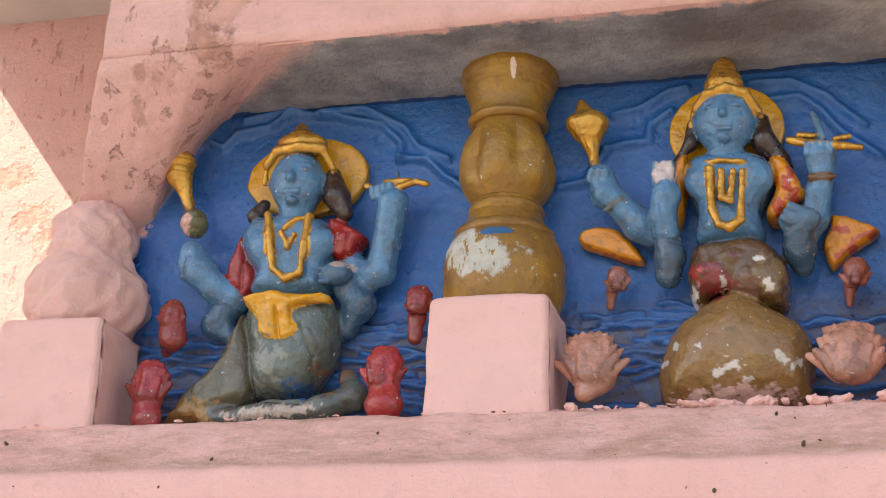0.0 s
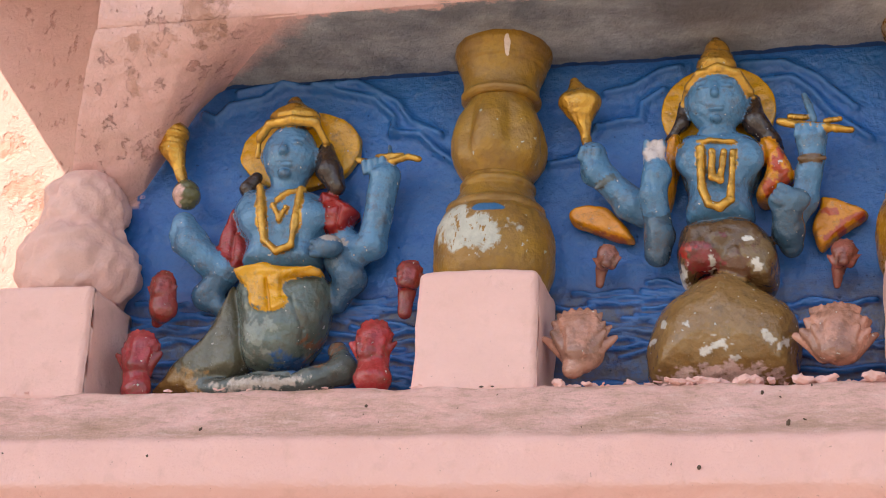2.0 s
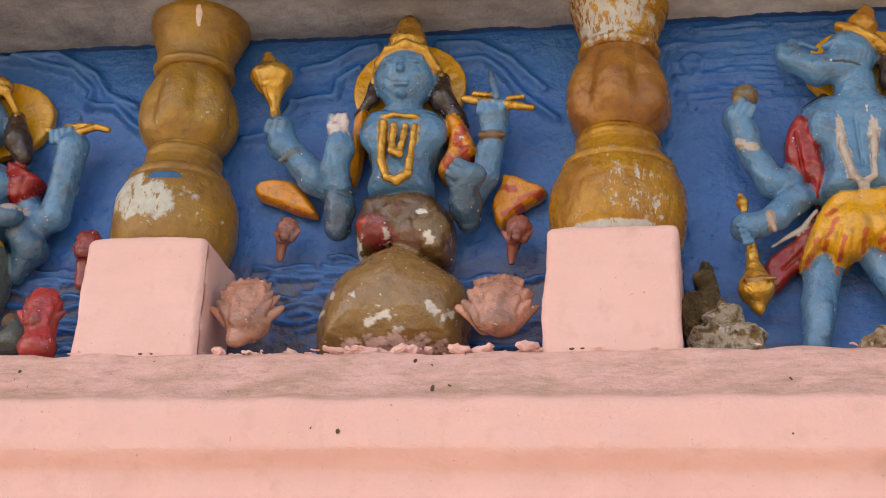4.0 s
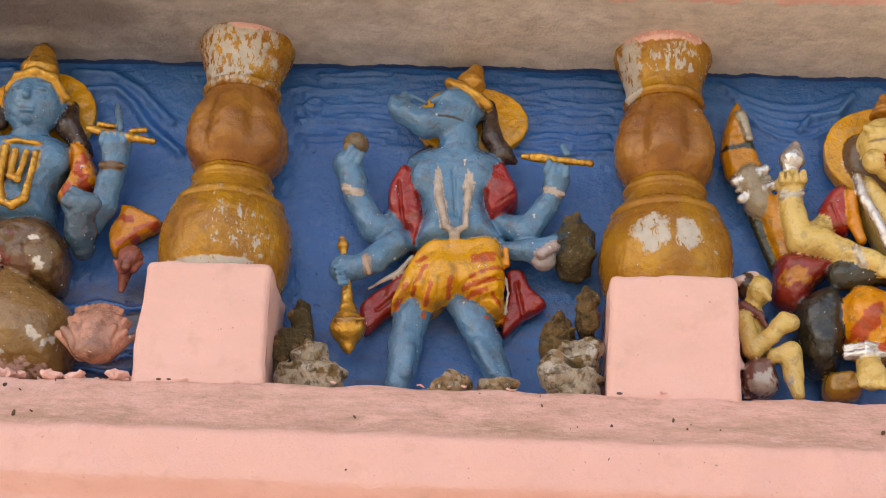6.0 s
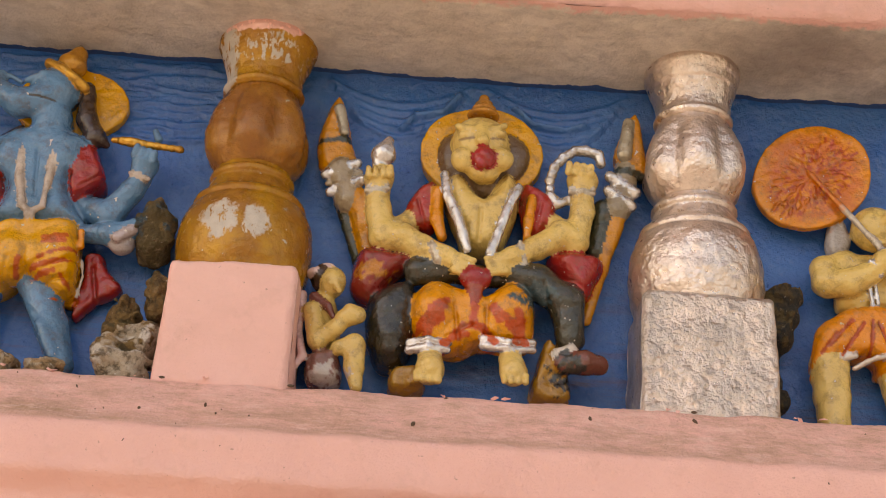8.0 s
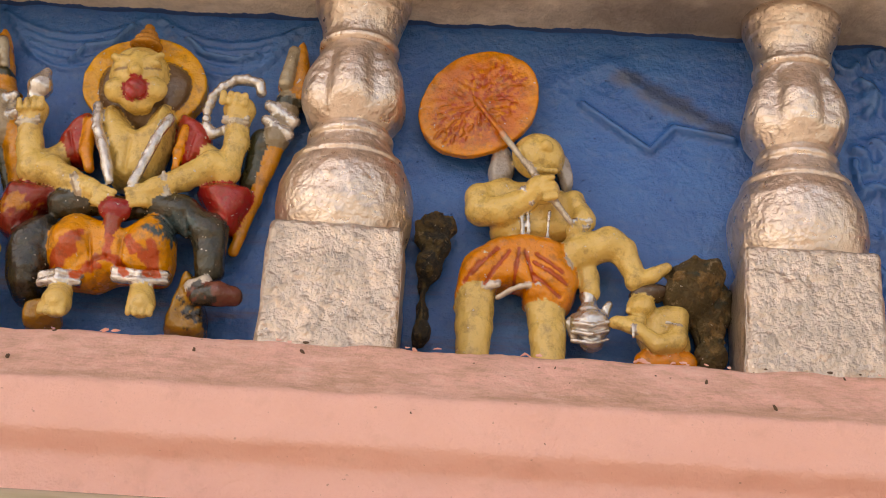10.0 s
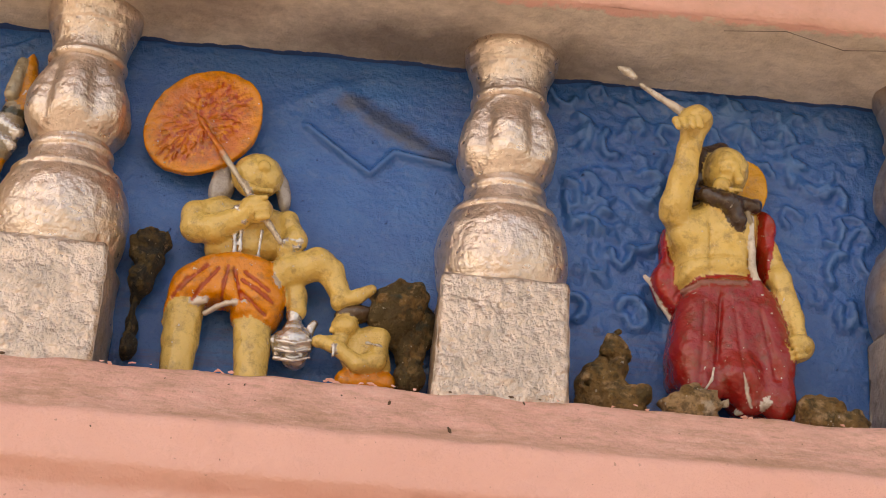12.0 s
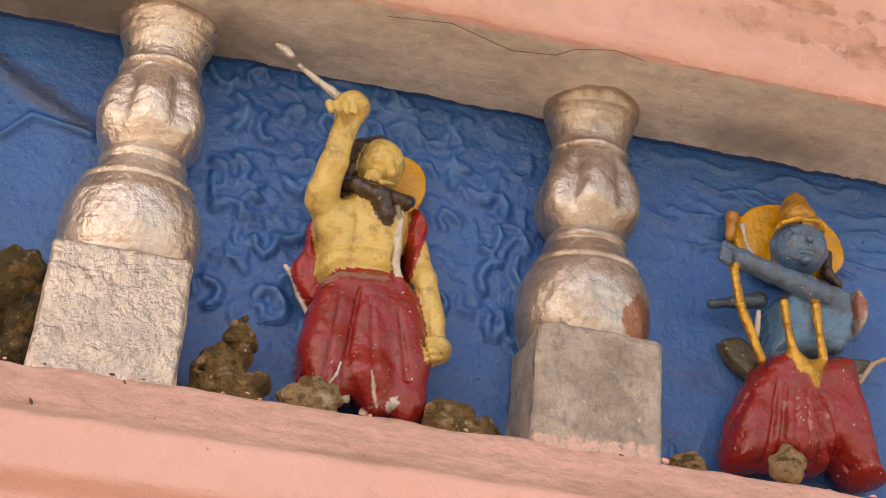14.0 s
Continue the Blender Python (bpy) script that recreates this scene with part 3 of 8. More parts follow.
pillar(PX[5], 71, SILVER_ROUGH, SILVER, "silver painted pillar beside the axe bearer", 0.150)
pillar(PX[6], 81, GREY_BLOCK, SILVER_OLD, "worn silver pillar on bare grey pedestal", 0.146)


# ---- hand-modelled plaster ----
SKIN, CREAM, GILT, SILV = (0.080, 0.225, 0.385, 0), (0.74, 0.51, 0.16, 0), (0.68, 0.34, 0.045, 0.7), (0.70, 0.68, 0.66, 0.9)
ORANGE, RED = (0.78, 0.27, 0.006, 0), (0.36, 0.018, 0.012, 0)
HAIR, OLIVE, MOSS, STONE = (0.045, 0.022, 0.014, 0), (0.23, 0.135, 0.048, 0), (0.105, 0.072, 0.026, 0), (0.50, 0.41, 0.31, 0)
SLATE, WHITISH, BLACKISH = (0.10, 0.12, 0.11, 0), (0.68, 0.62, 0.55, 0), (0.022, 0.022, 0.018, 0)
SHELL, DEEP_BLUE, TAN, ROSE = (0.50, 0.23, 0.16, 0), (0.028, 0.10, 0.24, 0), (0.40, 0.26, 0.14, 0), (0.30, 0.038, 0.03, 0)


class Clay:
    """Forms melted into one another on a grid of small cells, then skinned; each keeps its paint."""

    def __init__(self, lo, hi, cell=0.0026, sq=1.0):
        self.sq = sq
        self.lo, self.cell = np.array(lo), cell
        n = np.ceil((np.array(hi) - self.lo) / cell).astype(int) + 1
        self.ax = [self.lo[k] + np.arange(n[k]) * cell for k in range(3)]
        self.d = np.full(tuple(n), 0.03)
        self.own = np.full(tuple(n), 0.03)
        self.tone = np.zeros(tuple(n), np.int16)
        self.tones = []
        self.spots = []

    def _cut(self, lo, hi, pad):
        s = []
        for k in range(3):
            a = int(np.clip(np.floor((lo[k] - pad - self.lo[k]) / self.cell), 0, len(self.ax[k]) - 1))
            b = int(np.clip(np.ceil((hi[k] + pad - self.lo[k]) / self.cell) + 1, a + 1, len(self.ax[k])))
            s.append(slice(a, b))
        g = np.meshgrid(*(self.ax[k][s[k]] for k in range(3)), indexing="ij")
        return tuple(s), g

    def _melt(self, s, f, tone, k, grow=0.0):
        old = self.d[s]
        h = np.clip(0.5 + 0.5 * (old - f) / k, 0, 1)
        self.d[s] = old * (1 - h) + f * h - k * h * (1 - h)
        self.tones.append(tone)
        win = f - grow < self.own[s]
        self.own[s] = np.where(win, f - grow, self.own[s])
        self.tone[s] = np.where(win, len(self.tones) - 1, self.tone[s])

    def ball(self, c, r, tone, k=0.005, turn=0.0, over=0.0):
        """An egg at c with three radii, turned in the plane of the wall."""
        c, r, m = np.array(c), (r[0], r[1] * self.sq, r[2]), max(r)
        s, (x, y, z) = self._cut(c - m, c + m, 0.012)
        x, y, z = x - c[0], y - c[1], z - c[2]
        if turn:
            t = radians(turn)
            x, z = x * math.cos(t) + z * math.sin(t), -x * math.sin(t) + z * math.cos(t)
        q = np.sqrt((x / r[0]) ** 2 + (y / r[1]) ** 2 + (z / r[2]) ** 2)
        q2 = np.sqrt((x / r[0] ** 2) ** 2 + (y / r[1] ** 2) ** 2 + (z / r[2] ** 2) ** 2) + 1e-9
        self._melt(s, q * (q - 1) / q2, tone, k, over)
        return self

    def limb(self, knots, tone, k=0.005, flat=1.0, over=0.0, shift=(0, 0, 0)):
        """A round-ended bar through places with radii; flat squeezes it towards the wall."""
        flat = flat * self.sq
        for (a, ra), (b, rb) in zip(knots, knots[1:]):
            a, b, m = np.array(a) + shift, np.array(b) + shift, max(ra, rb)
            s, (x, y, z) = self._cut(np.minimum(a, b) - m, np.maximum(a, b) + m, 0.012)
            e = b - a
            dx, dy, dz = x - a[0], y - a[1], z - a[2]
            u = np.clip((dx * e[0] + dy * e[1] + dz * e[2]) / (e @ e + 1e-12), 0, 1)
            px, py, pz = dx - u * e[0], (dy - u * e[1]) / flat, dz - u * e[2]
            f = (np.sqrt(px * px + py * py + pz * pz) - (ra + (rb - ra) * u)) * min(1.0, flat + 0.2)
            self._melt(s, f, tone, k, over)
        return self

    def disc(self, c, rx, rz, thick, tone, tilt=0.0, over=0.0, turn=0.0):
        """A flat round plate before the wall; tilt leans its right side forward."""
        c, m = np.array(c), max(rx, rz)
        s, (x, y, z) = self._cut(c - [m, m * abs(tilt) + thick, m], c + [m, m * abs(tilt) + thick, m], 0.01)
        x, y, z = x - c[0], y - c[1] + tilt * (x - c[0]), z - c[2]
        t = radians(turn)
        x, z = x * math.cos(t) + z * math.sin(t), -x * math.sin(t) + z * math.cos(t)
        q = (np.sqrt((x / rx) ** 2 + (z / rz) ** 2) - 1) * min(rx, rz)
        w = np.abs(y) - thick
        f = np.minimum(np.maximum(q, w), 0) + np.sqrt(np.maximum(q, 0) ** 2 + np.maximum(w, 0) ** 2) - 0.002
        self._melt(s, f, tone, 0.003, over)
        return self

    def plate(self, pts, r, thick, tone, k=0.004, over=0.0):
        """A cushion with a smooth outline through places in the plane of the wall: edges rounded over r, thick in front and behind."""
        q = np.array(pts)
        n = len(q)
        u = np.linspace(0, 1, 5)[:-1, None]
        edge = []
        for i in range(n):
            p0, p1, p2, p3 = q[i - 1], q[i], q[(i + 1) % n], q[(i + 2) % n]
            edge.append(0.5 * (2 * p1 + (p2 - p0) * u + (2 * p0 - 5 * p1 + 4 * p2 - p3) * u ** 2 + (3 * p1 - p0 - 3 * p2 + p3) * u ** 3))
        edge = np.concatenate(edge)
        mid = edge[:, 1].mean()
        lo, hi = edge.min(0), edge.max(0)
        lo[1], hi[1] = mid - thick, mid + thick
        s, (x, y, z) = self._cut(lo, hi, 0.012)
        fx, fz = x[:, 0, :], z[:, 0, :]
        best, inside = np.full(fx.shape, 1e3), np.zeros(fx.shape, bool)
        for a, b in zip(edge, np.roll(edge, -1, 0)):
            ex, ez = b[0] - a[0], b[2] - a[2]
            t = np.clip(((fx - a[0]) * ex + (fz - a[2]) * ez) / (ex * ex + ez * ez + 1e-12), 0, 1)
            best = np.minimum(best, np.hypot(fx - a[0] - t * ex, fz - a[2] - t * ez))
            if abs(ez) > 1e-9:
                inside ^= ((a[2] > fz) != (b[2] > fz)) & (fx < a[0] + ex * (fz - a[2]) / ez)
        flat = np.where(inside, -best, best)[:, None, :]
        v = np.abs(y - mid) * (r / thick)
        f = np.hypot(np.maximum(flat + r, 0), v) - r
        self._melt(s, f * min(1.0, thick / r + 0.15), tone, k, over)
        return self

    def cut(self, knots, lift=0.0):
        """A groove pressed into the surface along places with radii."""
        for (a, ra), (b, rb) in zip(knots, knots[1:]):
            a, b, m = np.array(a) + (0, 0, lift), np.array(b) + (0, 0, lift), max(ra, rb)
            lo, hi = np.minimum(a, b) - m, np.maximum(a, b) + m
            lo[1], hi[1] = lo[1] - 0.03, hi[1] + 0.03
            s, (x, y, z) = self._cut(lo, hi, 2 * m)
            ex, ez = b[0] - a[0], b[2] - a[2]
            u = np.clip(((x - a[0]) * ex + (z - a[2]) * ez) / (ex * ex + ez * ez + 1e-12), 0, 1)
            r = ra + (rb - ra) * u
            q = np.hypot(x - a[0] - u * ex, z - a[2] - u * ez) / r
            self.d[s] += 0.9 * r * np.exp(-q * q)
        return self

    def dab(self, c, r, tone, ragged=0.5):
        """Paint laid over what is already there, with a ragged edge."""
        self.spots.append((np.array(c), np.array(c), np.array(r), tone, ragged))
        return self

    def stripe(self, a, b, r, tone, ragged=0.35):
        """A brush stroke from one place to another."""
        self.spots.append((np.array(a), np.array(b), np.array((r, 0.06, r)), tone, ragged))
        return self

    def model(self, name, seed, label, category, amp=0.0013, group="", kind=""):
        g = np.meshgrid(*self.ax, indexing="ij", sparse=True)
        d = self.d
        near = np.abs(d) < 0.02
        i = np.nonzero(near)
        x, y, z = self.ax[0][i[0]], self.ax[1][i[1]], self.ax[2][i[2]]
        d[i] += amp * wobble(x, y, z, 14, seed) + amp * 0.4 * wobble(x, y, z, 38, seed + 9)
        neg = d < 0
        neg[0], neg[-1], neg[:, 0], neg[:, :, 0], neg[:, :, -1] = False, False, False, False, False
        sh = tuple(n - 1 for n in d.shape)
        corner = [(a, b, c) for a in (0, 1) for b in (0, 1) for c in (0, 1)]
        view = lambda A, o: A[o[0]:o[0] + sh[0], o[1]:o[1] + sh[1], o[2]:o[2] + sh[2]]
        count = sum(view(neg, o).astype(np.int8) for o in corner)
        cells = np.argwhere((count > 0) & (count < 8))
        index = np.full(sh, -1)
        index[tuple(cells.T)] = np.arange(len(cells))
        total, hits = np.zeros((len(cells), 3)), np.zeros(len(cells))
        for a in corner:
            for axis in range(3):
                if a[axis]:
                    continue
                b = list(a)
                b[axis] = 1
                ia, ib = tuple((cells + a).T), tuple((cells + b).T)
                da, db = d[ia], d[ib]
                cross = neg[ia] != neg[ib]
                t = np.where(cross, np.clip(da / np.where(np.abs(da - db) < 1e-9, 1e-9, da - db), 0, 1), 0)
                p = np.array(a, float)[None] + np.eye(3)[axis][None] * t[:, None]
                total += p * cross[:, None]
                hits += cross
        verts = self.lo + (cells + total / hits[:, None]) * self.cell
        quads = []
        for axis in range(3):
            u, v = [(1, 2), (2, 0), (0, 1)][axis]
            lo = [slice(1, n - 1) for n in d.shape]
            hi = list(lo)
            lo[axis], hi[axis] = slice(0, d.shape[axis] - 1), slice(1, d.shape[axis])
            na, nb = neg[tuple(lo)], neg[tuple(hi)]
            e = np.argwhere(na != nb)
            if not len(e):
                continue
            flip = na[tuple(e.T)]
            base = e.copy()
            for k in range(3):
                if k != axis:
                    base[:, k] += 1
            du, dv = np.eye(3, dtype=int)[u], np.eye(3, dtype=int)[v]
            q = np.stack([index[tuple((base - o).T)] for o in (du + dv, dv, 0 * du, du)], -1)
            q[~flip] = q[~flip][:, ::-1]
            quads.append(q[(q >= 0).all(1)])
        quads = np.concatenate(quads)
        me = bpy.data.meshes.new(name)
        me.from_pydata(verts.tolist(), [], quads.tolist())
        tone = np.array(self.tones)[self.tone[tuple(np.clip(np.rint((verts - self.lo) / self.cell).astype(int), 0, np.array(d.shape) - 1).T)]]
        wx, wy, wz = verts.T
        rag = wobble(wx, wy, wz, 40, seed + 20) + 0.7 * wobble(wx, wy, wz, 110, seed + 21)
        for a, b, r, t, ragged in self.spots:
            e = b - a
            u = np.clip((verts - a) @ e / (e @ e + 1e-12), 0, 1)
            q = np.linalg.norm((verts - a - u[:, None] * e) / r, axis=1) + ragged * rag
            w = np.clip((1.12 - q) / 0.3, 0, 1)[:, None]
            tone = tone * (1 - w) + np.array(t)[None, :tone.shape[1]] * w
        lay = me.color_attributes.new("paint", "FLOAT_COLOR", "POINT")
        lay.data.foreach_set("color", tone.astype(np.float32).ravel())
        me.materials.append(M_CRUST if category in ("rock", "bush") else M_STATUE)
        ob = shade_smooth(new(name, me))
        return tagged(ob, label, category, group, kind)


def bay(i, sq=1.0, cell=0.0018, lo_y=-0.125):
    """Clay for the niche to the right of pillar i."""
    return Clay((PX[i] - 0.02, lo_y, -0.012), (PX[i + 1] + 0.02, 0.034, 0.478), cell, sq)


def beads(c, pts, r, tone, gap=1.7):
    """A string of beads along a line of places."""
    for a, b in zip(pts, pts[1:]):
        a, b = np.array(a), np.array(b)
        n = max(1, round(np.linalg.norm(b - a) / (r * gap) + 0.5))
        for k in range(n + 1):
            c.ball(a + (b - a) * k / n, (r, r, r), tone, 0.002, over=0.001)


FIGURES = "painted plaster relief figures"
DIM, GREYBLUE = (0.045, 0.125, 0.215, 0), (0.075, 0.145, 0.24, 0)
YELLOW, DHOTI = (0.78, 0.36, 0.006, 0), (0.80, 0.30, 0.006, 0)


def face(c, p, rx, rz, tone, turn=0.0, deep=0.032, dark=None):
    """A plain plaster face: brow, nose, eyelids, lips and chin on an egg; turn slides the features sideways."""
    x, y, z = p
    rx, rz = rx * 1.04, rz * 1.10
    dark = dark or tuple(v * 0.6 for v in tone[:3]) + (0,)
    front = y - deep
    dx = turn * rx
    c.ball(p, (rx, deep, rz), tone, 0.004)
    c.limb([((x + dx, front + 0.003, z + 0.22 * rz), 0.08 * rx), ((x + dx * 1.1, front - 0.003, z - 0.14 * rz), 0.15 * rx)], tone, 0.004)
    for s in (-1, 1):
        ex = x + dx + s * 0.40 * rx
        c.limb([((ex - 0.20 * rx, front + 0.008, z + 0.30 * rz), 0.07 * rx), ((ex + 0.20 * rx, front + 0.008, z + 0.30 * rz), 0.07 * rx)], tone, 0.004)
        c.ball((ex, front + 0.006, z + 0.13 * rz), (0.20 * rx, 0.0045, 0.09 * rz), tone, 0.002)
        c.stripe((ex - 0.16 * rx, front + 0.004, z + 0.08 * rz), (ex + 0.16 * rx, front + 0.004, z + 0.08 * rz), 0.0013, dark, 0.2)
        c.ball((x + s * 0.97 * rx, y, z), (0.12 * rx, 0.008, 0.24 * rz), tone, 0.003)
    c.limb([((x + dx - 0.26 * rx, front + 0.005, z - 0.40 * rz), 0.06 * rx), ((x + dx + 0.26 * rx, front + 0.005, z - 0.40 * rz), 0.06 * rx)], tone, 0.002)
    c.limb([((x + dx - 0.20 * rx, front + 0.006, z - 0.54 * rz), 0.07 * rx), ((x + dx + 0.20 * rx, front + 0.006, z - 0.54 * rz), 0.07 * rx)], tone, 0.002)
    c.stripe((x + dx - 0.28 * rx, front + 0.003, z - 0.47 * rz), (x + dx + 0.28 * rx, front + 0.003, z - 0.47 * rz), 0.0012, dark, 0.2)
    c.ball((x + dx, front + 0.010, z - 0.80 * rz), (0.22 * rx, 0.009, 0.14 * rz), tone, 0.004)


def fingers(c, p, way, n, tone, r=0.0042, long=0.017, gap=0.0075):
    """Short fingers side by side from a fist at p; way: degrees in the plane of the wall along which they point."""
    t = radians(way)
    for k in range(n):
        o = (k - (n - 1) / 2) * gap
        a = (p[0] - o * math.sin(t), p[1], p[2] + o * math.cos(t))
        c.limb([(a, r), ((a[0] + long * math.cos(t), a[1] - 0.003, a[2] + long * math.sin(t)), r * 0.85)], tone, 0.0012)


def band(c, a, b, r, tone, k=0.0015):
    c.limb([(a, r), (b, r)], tone, k, over=0.0012)


c = bay(0)
c.disc((-1.901, 0.015, 0.3686), 0.0827, 0.0558, 0.006, YELLOW)
c.limb([((-1.856, -0.008, 0.3601), 0.0115), ((-1.849, -0.012, 0.3264), 0.0173), ((-1.836, -0.012, 0.3012), 0.0125)], HAIR).limb([((-1.952, -0.008, 0.3227), 0.0087), ((-1.962, -0.012, 0.3056), 0.0120)], HAIR)
face(c, (-1.904, -0.014, 0.3494), 0.0366, 0.0404, SKIN, 0.06)
c.ball((-1.903, -0.014, 0.4056), (0.0356, 0.024, 0.0164), GILT).limb([((-1.903, -0.014, 0.4149), 0.0202), ((-1.905, -0.012, 0.4279), 0.0106), ((-1.905, -0.012, 0.435), 0.0048)], (0.55, 0.24, 0.035, 0.6), 0.004)
band(c, (-1.946, -0.026, 0.373), (-1.93, -0.036, 0.388), 0.0063, GILT)
band(c, (-1.93, -0.036, 0.388), (-1.896, -0.04, 0.3903), 0.0067, GILT)
band(c, (-1.896, -0.04, 0.3903), (-1.866, -0.034, 0.3873), 0.0067, GILT)
band(c, (-1.866, -0.034, 0.3873), (-1.854, -0.02, 0.3654), 0.0058, GILT)
band(c, (-1.948, -0.024, 0.3741), (-1.95, -0.018, 0.3509), 0.0038, GILT)
c.limb([((-1.906, -0.008, 0.3122), 0.0231), ((-1.906, -0.006, 0.2932), 0.0250)], SKIN, 0.006)
c.plate([(-1.979, 0.002, 0.2773), (-1.962, 0.002, 0.299), (-1.936, 0.002, 0.3053), (-1.91, 0.002, 0.3025), (-1.875, 0.002, 0.3001), (-1.852, 0.002, 0.2818), (-1.848, 0.002, 0.2537), (-1.854, 0.002, 0.2209), (-1.858, 0.002, 0.1883), (-1.954, 0.002, 0.1905), (-1.955, 0.002, 0.2265), (-1.973, 0.002, 0.2498)], 0.0231, 0.034, SKIN, 0.006)
c.ball((-1.94, -0.022, 0.2579), (0.0192, 0.016, 0.0202), SKIN, 0.010).ball((-1.863, -0.022, 0.2571), (0.0202, 0.016, 0.0202), SKIN, 0.010)
c.plate([(-1.981, 0.006, 0.283), (-1.97, 0.006, 0.2512), (-1.954, 0.006, 0.2168), (-1.974, 0.006, 0.1825), (-1.995, 0.006, 0.2023), (-2, 0.006, 0.2388)], 0.0106, 0.020, RED).plate([(-1.859, -0, 0.2938), (-1.833, 0, 0.2898), (-1.806, 0, 0.2681), (-1.814, -0, 0.2553), (-1.823, 0, 0.2376), (-1.846, -0, 0.2406)], 0.0096, 0.024, RED)
c.cut([((-1.974, -0.014, 0.2436), 0.0024), ((-1.974, -0.014, 0.1993), 0.0029)]).cut([((-1.825, -0.024, 0.2694), 0.0024), ((-1.829, -0.024, 0.2394), 0.0024)])
for a, b in (((-1.937, -0.03, 0.2997), (-1.929, -0.036, 0.2599)), ((-1.929, -0.036, 0.2599), (-1.921, -0.036, 0.2209)), ((-1.921, -0.036, 0.2209), (-1.902, -0.037, 0.2037)), ((-1.902, -0.037, 0.2037), (-1.883, -0.037, 0.2119)), ((-1.883, -0.037, 0.2119), (-1.88, -0.036, 0.2513)), ((-1.88, -0.036, 0.2513), (-1.879, -0.03, 0.2937))):
    c.limb([(a, 0.0053), (b, 0.0053)], GILT, 0.0015, over=0.0012)
    beads(c, [a, b], 0.0043, GILT, 2.4)
beads(c, [(-1.914, -0.036, 0.27), (-1.903, -0.037, 0.2491), (-1.895, -0.036, 0.2661)], 0.0034, GILT, 1.9)
c.limb([((-1.876, -0.026, 0.294), 0.0048), ((-1.895, -0.032, 0.2893), 0.0038), ((-1.909, -0.034, 0.2772), 0.0038)], GILT, 0.002)
c.limb([((-2.046, -0.014, 0.2562), 0.0173), ((-2.034, -0.012, 0.231), 0.0221), ((-2.011, -0.006, 0.2065), 0.0202), ((-1.983, -0, 0.1939), 0.0173)], SKIN, 0.006).limb([((-2.052, -0.02, 0.2615), 0.0087), ((-2.056, -0.02, 0.2404), 0.0077), ((-2.052, -0.016, 0.2249), 0.0077)], SKIN, 0.003)
c.limb([((-1.993, 0.006, 0.1884), 0.0202), ((-2.013, 0.008, 0.1625), 0.0183), ((-1.99, 0.01, 0.1442), 0.0125)], DIM, 0.008)
c.ball((-2.048, -0.016, 0.3004), (0.0183, 0.020, 0.0212), (0.13, 0.125, 0.055, 0), 0.003).cut([((-2.05, -0.034, 0.3021), 0.0019), ((-2.03, -0.034, 0.3064), 0.0019)]).cut([((-2.05, -0.034, 0.2862), 0.0019), ((-2.025, -0.034, 0.288), 0.0019)])
c.dab((-2.053, -0.03, 0.2949), (0.009, 0.05, 0.013), (0.75, 0.45, 0.38, 0), 0.3)
c.limb([((-2.058, -0.014, 0.3238), 0.0072), ((-2.069, -0.014, 0.3513), 0.0101), ((-2.078, -0.014, 0.3737), 0.0192)], GILT, 0.004).ball((-2.084, -0.014, 0.3949), (0.0269, 0.026, 0.0192), GILT, 0.004, -8).ball((-2.096, -0.014, 0.4186), (0.0125, 0.014, 0.0048), (0.4, 0.2, 0.05, 0.5), 0.004)
for k in range(4):
    c.cut([((-2.104, -0.034, 0.3931), 0.0014), ((-2.046, -0.034, 0.3933), 0.0014)], lift=-0.009 * k)
c.limb([((-1.769, -0.016, 0.3101), 0.0212), ((-1.773, -0.014, 0.2812), 0.0192), ((-1.775, -0.012, 0.2602), 0.0173), ((-1.783, -0.006, 0.2193), 0.0202), ((-1.803, -0, 0.2118), 0.0192), ((-1.829, 0.004, 0.2379), 0.0164)], SKIN, 0.006)
fingers(c, (-1.78, -0.026, 0.3165), 100, 4, SKIN, 0.0053, 0.0125, 0.0082)
c.limb([((-1.804, -0.022, 0.334), 0.0038), ((-1.781, -0.024, 0.3265), 0.0043), ((-1.757, -0.024, 0.3281), 0.0048), ((-1.736, -0.024, 0.3344), 0.0043), ((-1.722, -0.022, 0.331), 0.0038)], GILT, 0.002, 1.2).limb([((-1.777, -0.022, 0.3366), 0.0048), ((-1.745, -0.022, 0.3371), 0.0048)], GILT, 0.003).limb([((-1.764, -0.02, 0.3529), 0.0034), ((-1.76, -0.022, 0.3337), 0.0038)], DIM, 0.002)
c.limb([((-1.825, -0.004, 0.2007), 0.0212), ((-1.812, 0.002, 0.1753), 0.0212), ((-1.828, 0.008, 0.1449), 0.0135)], DIM, 0.006).ball((-1.834, -0.03, 0.2097), (0.0212, 0.016, 0.0164), DIM, 0.005)
fingers(c, (-1.845, -0.036, 0.2058), 185, 3, DIM, 0.0053, 0.0077, 0.0087)
c.dab((-1.832, -0.04, 0.2197), (0.020, 0.05, 0.006), (0.42, 0.36, 0.33, 0), 0.5)
TAIL = (0.135, 0.120, 0.075, 0)
c.plate([(-1.966, 0.004, 0.1698), (-1.946, 0.004, 0.1176), (-1.942, 0.004, 0.0541), (-1.977, 0.004, 0.0343), (-2.012, 0.004, 0.0218), (-2.062, 0.004, 0.0201), (-2.065, 0.004, 0.0275), (-2.037, 0.004, 0.0651), (-2.004, 0.004, 0.0986), (-1.981, 0.004, 0.1406)], 0.0192, 0.034, TAIL, 0.006)
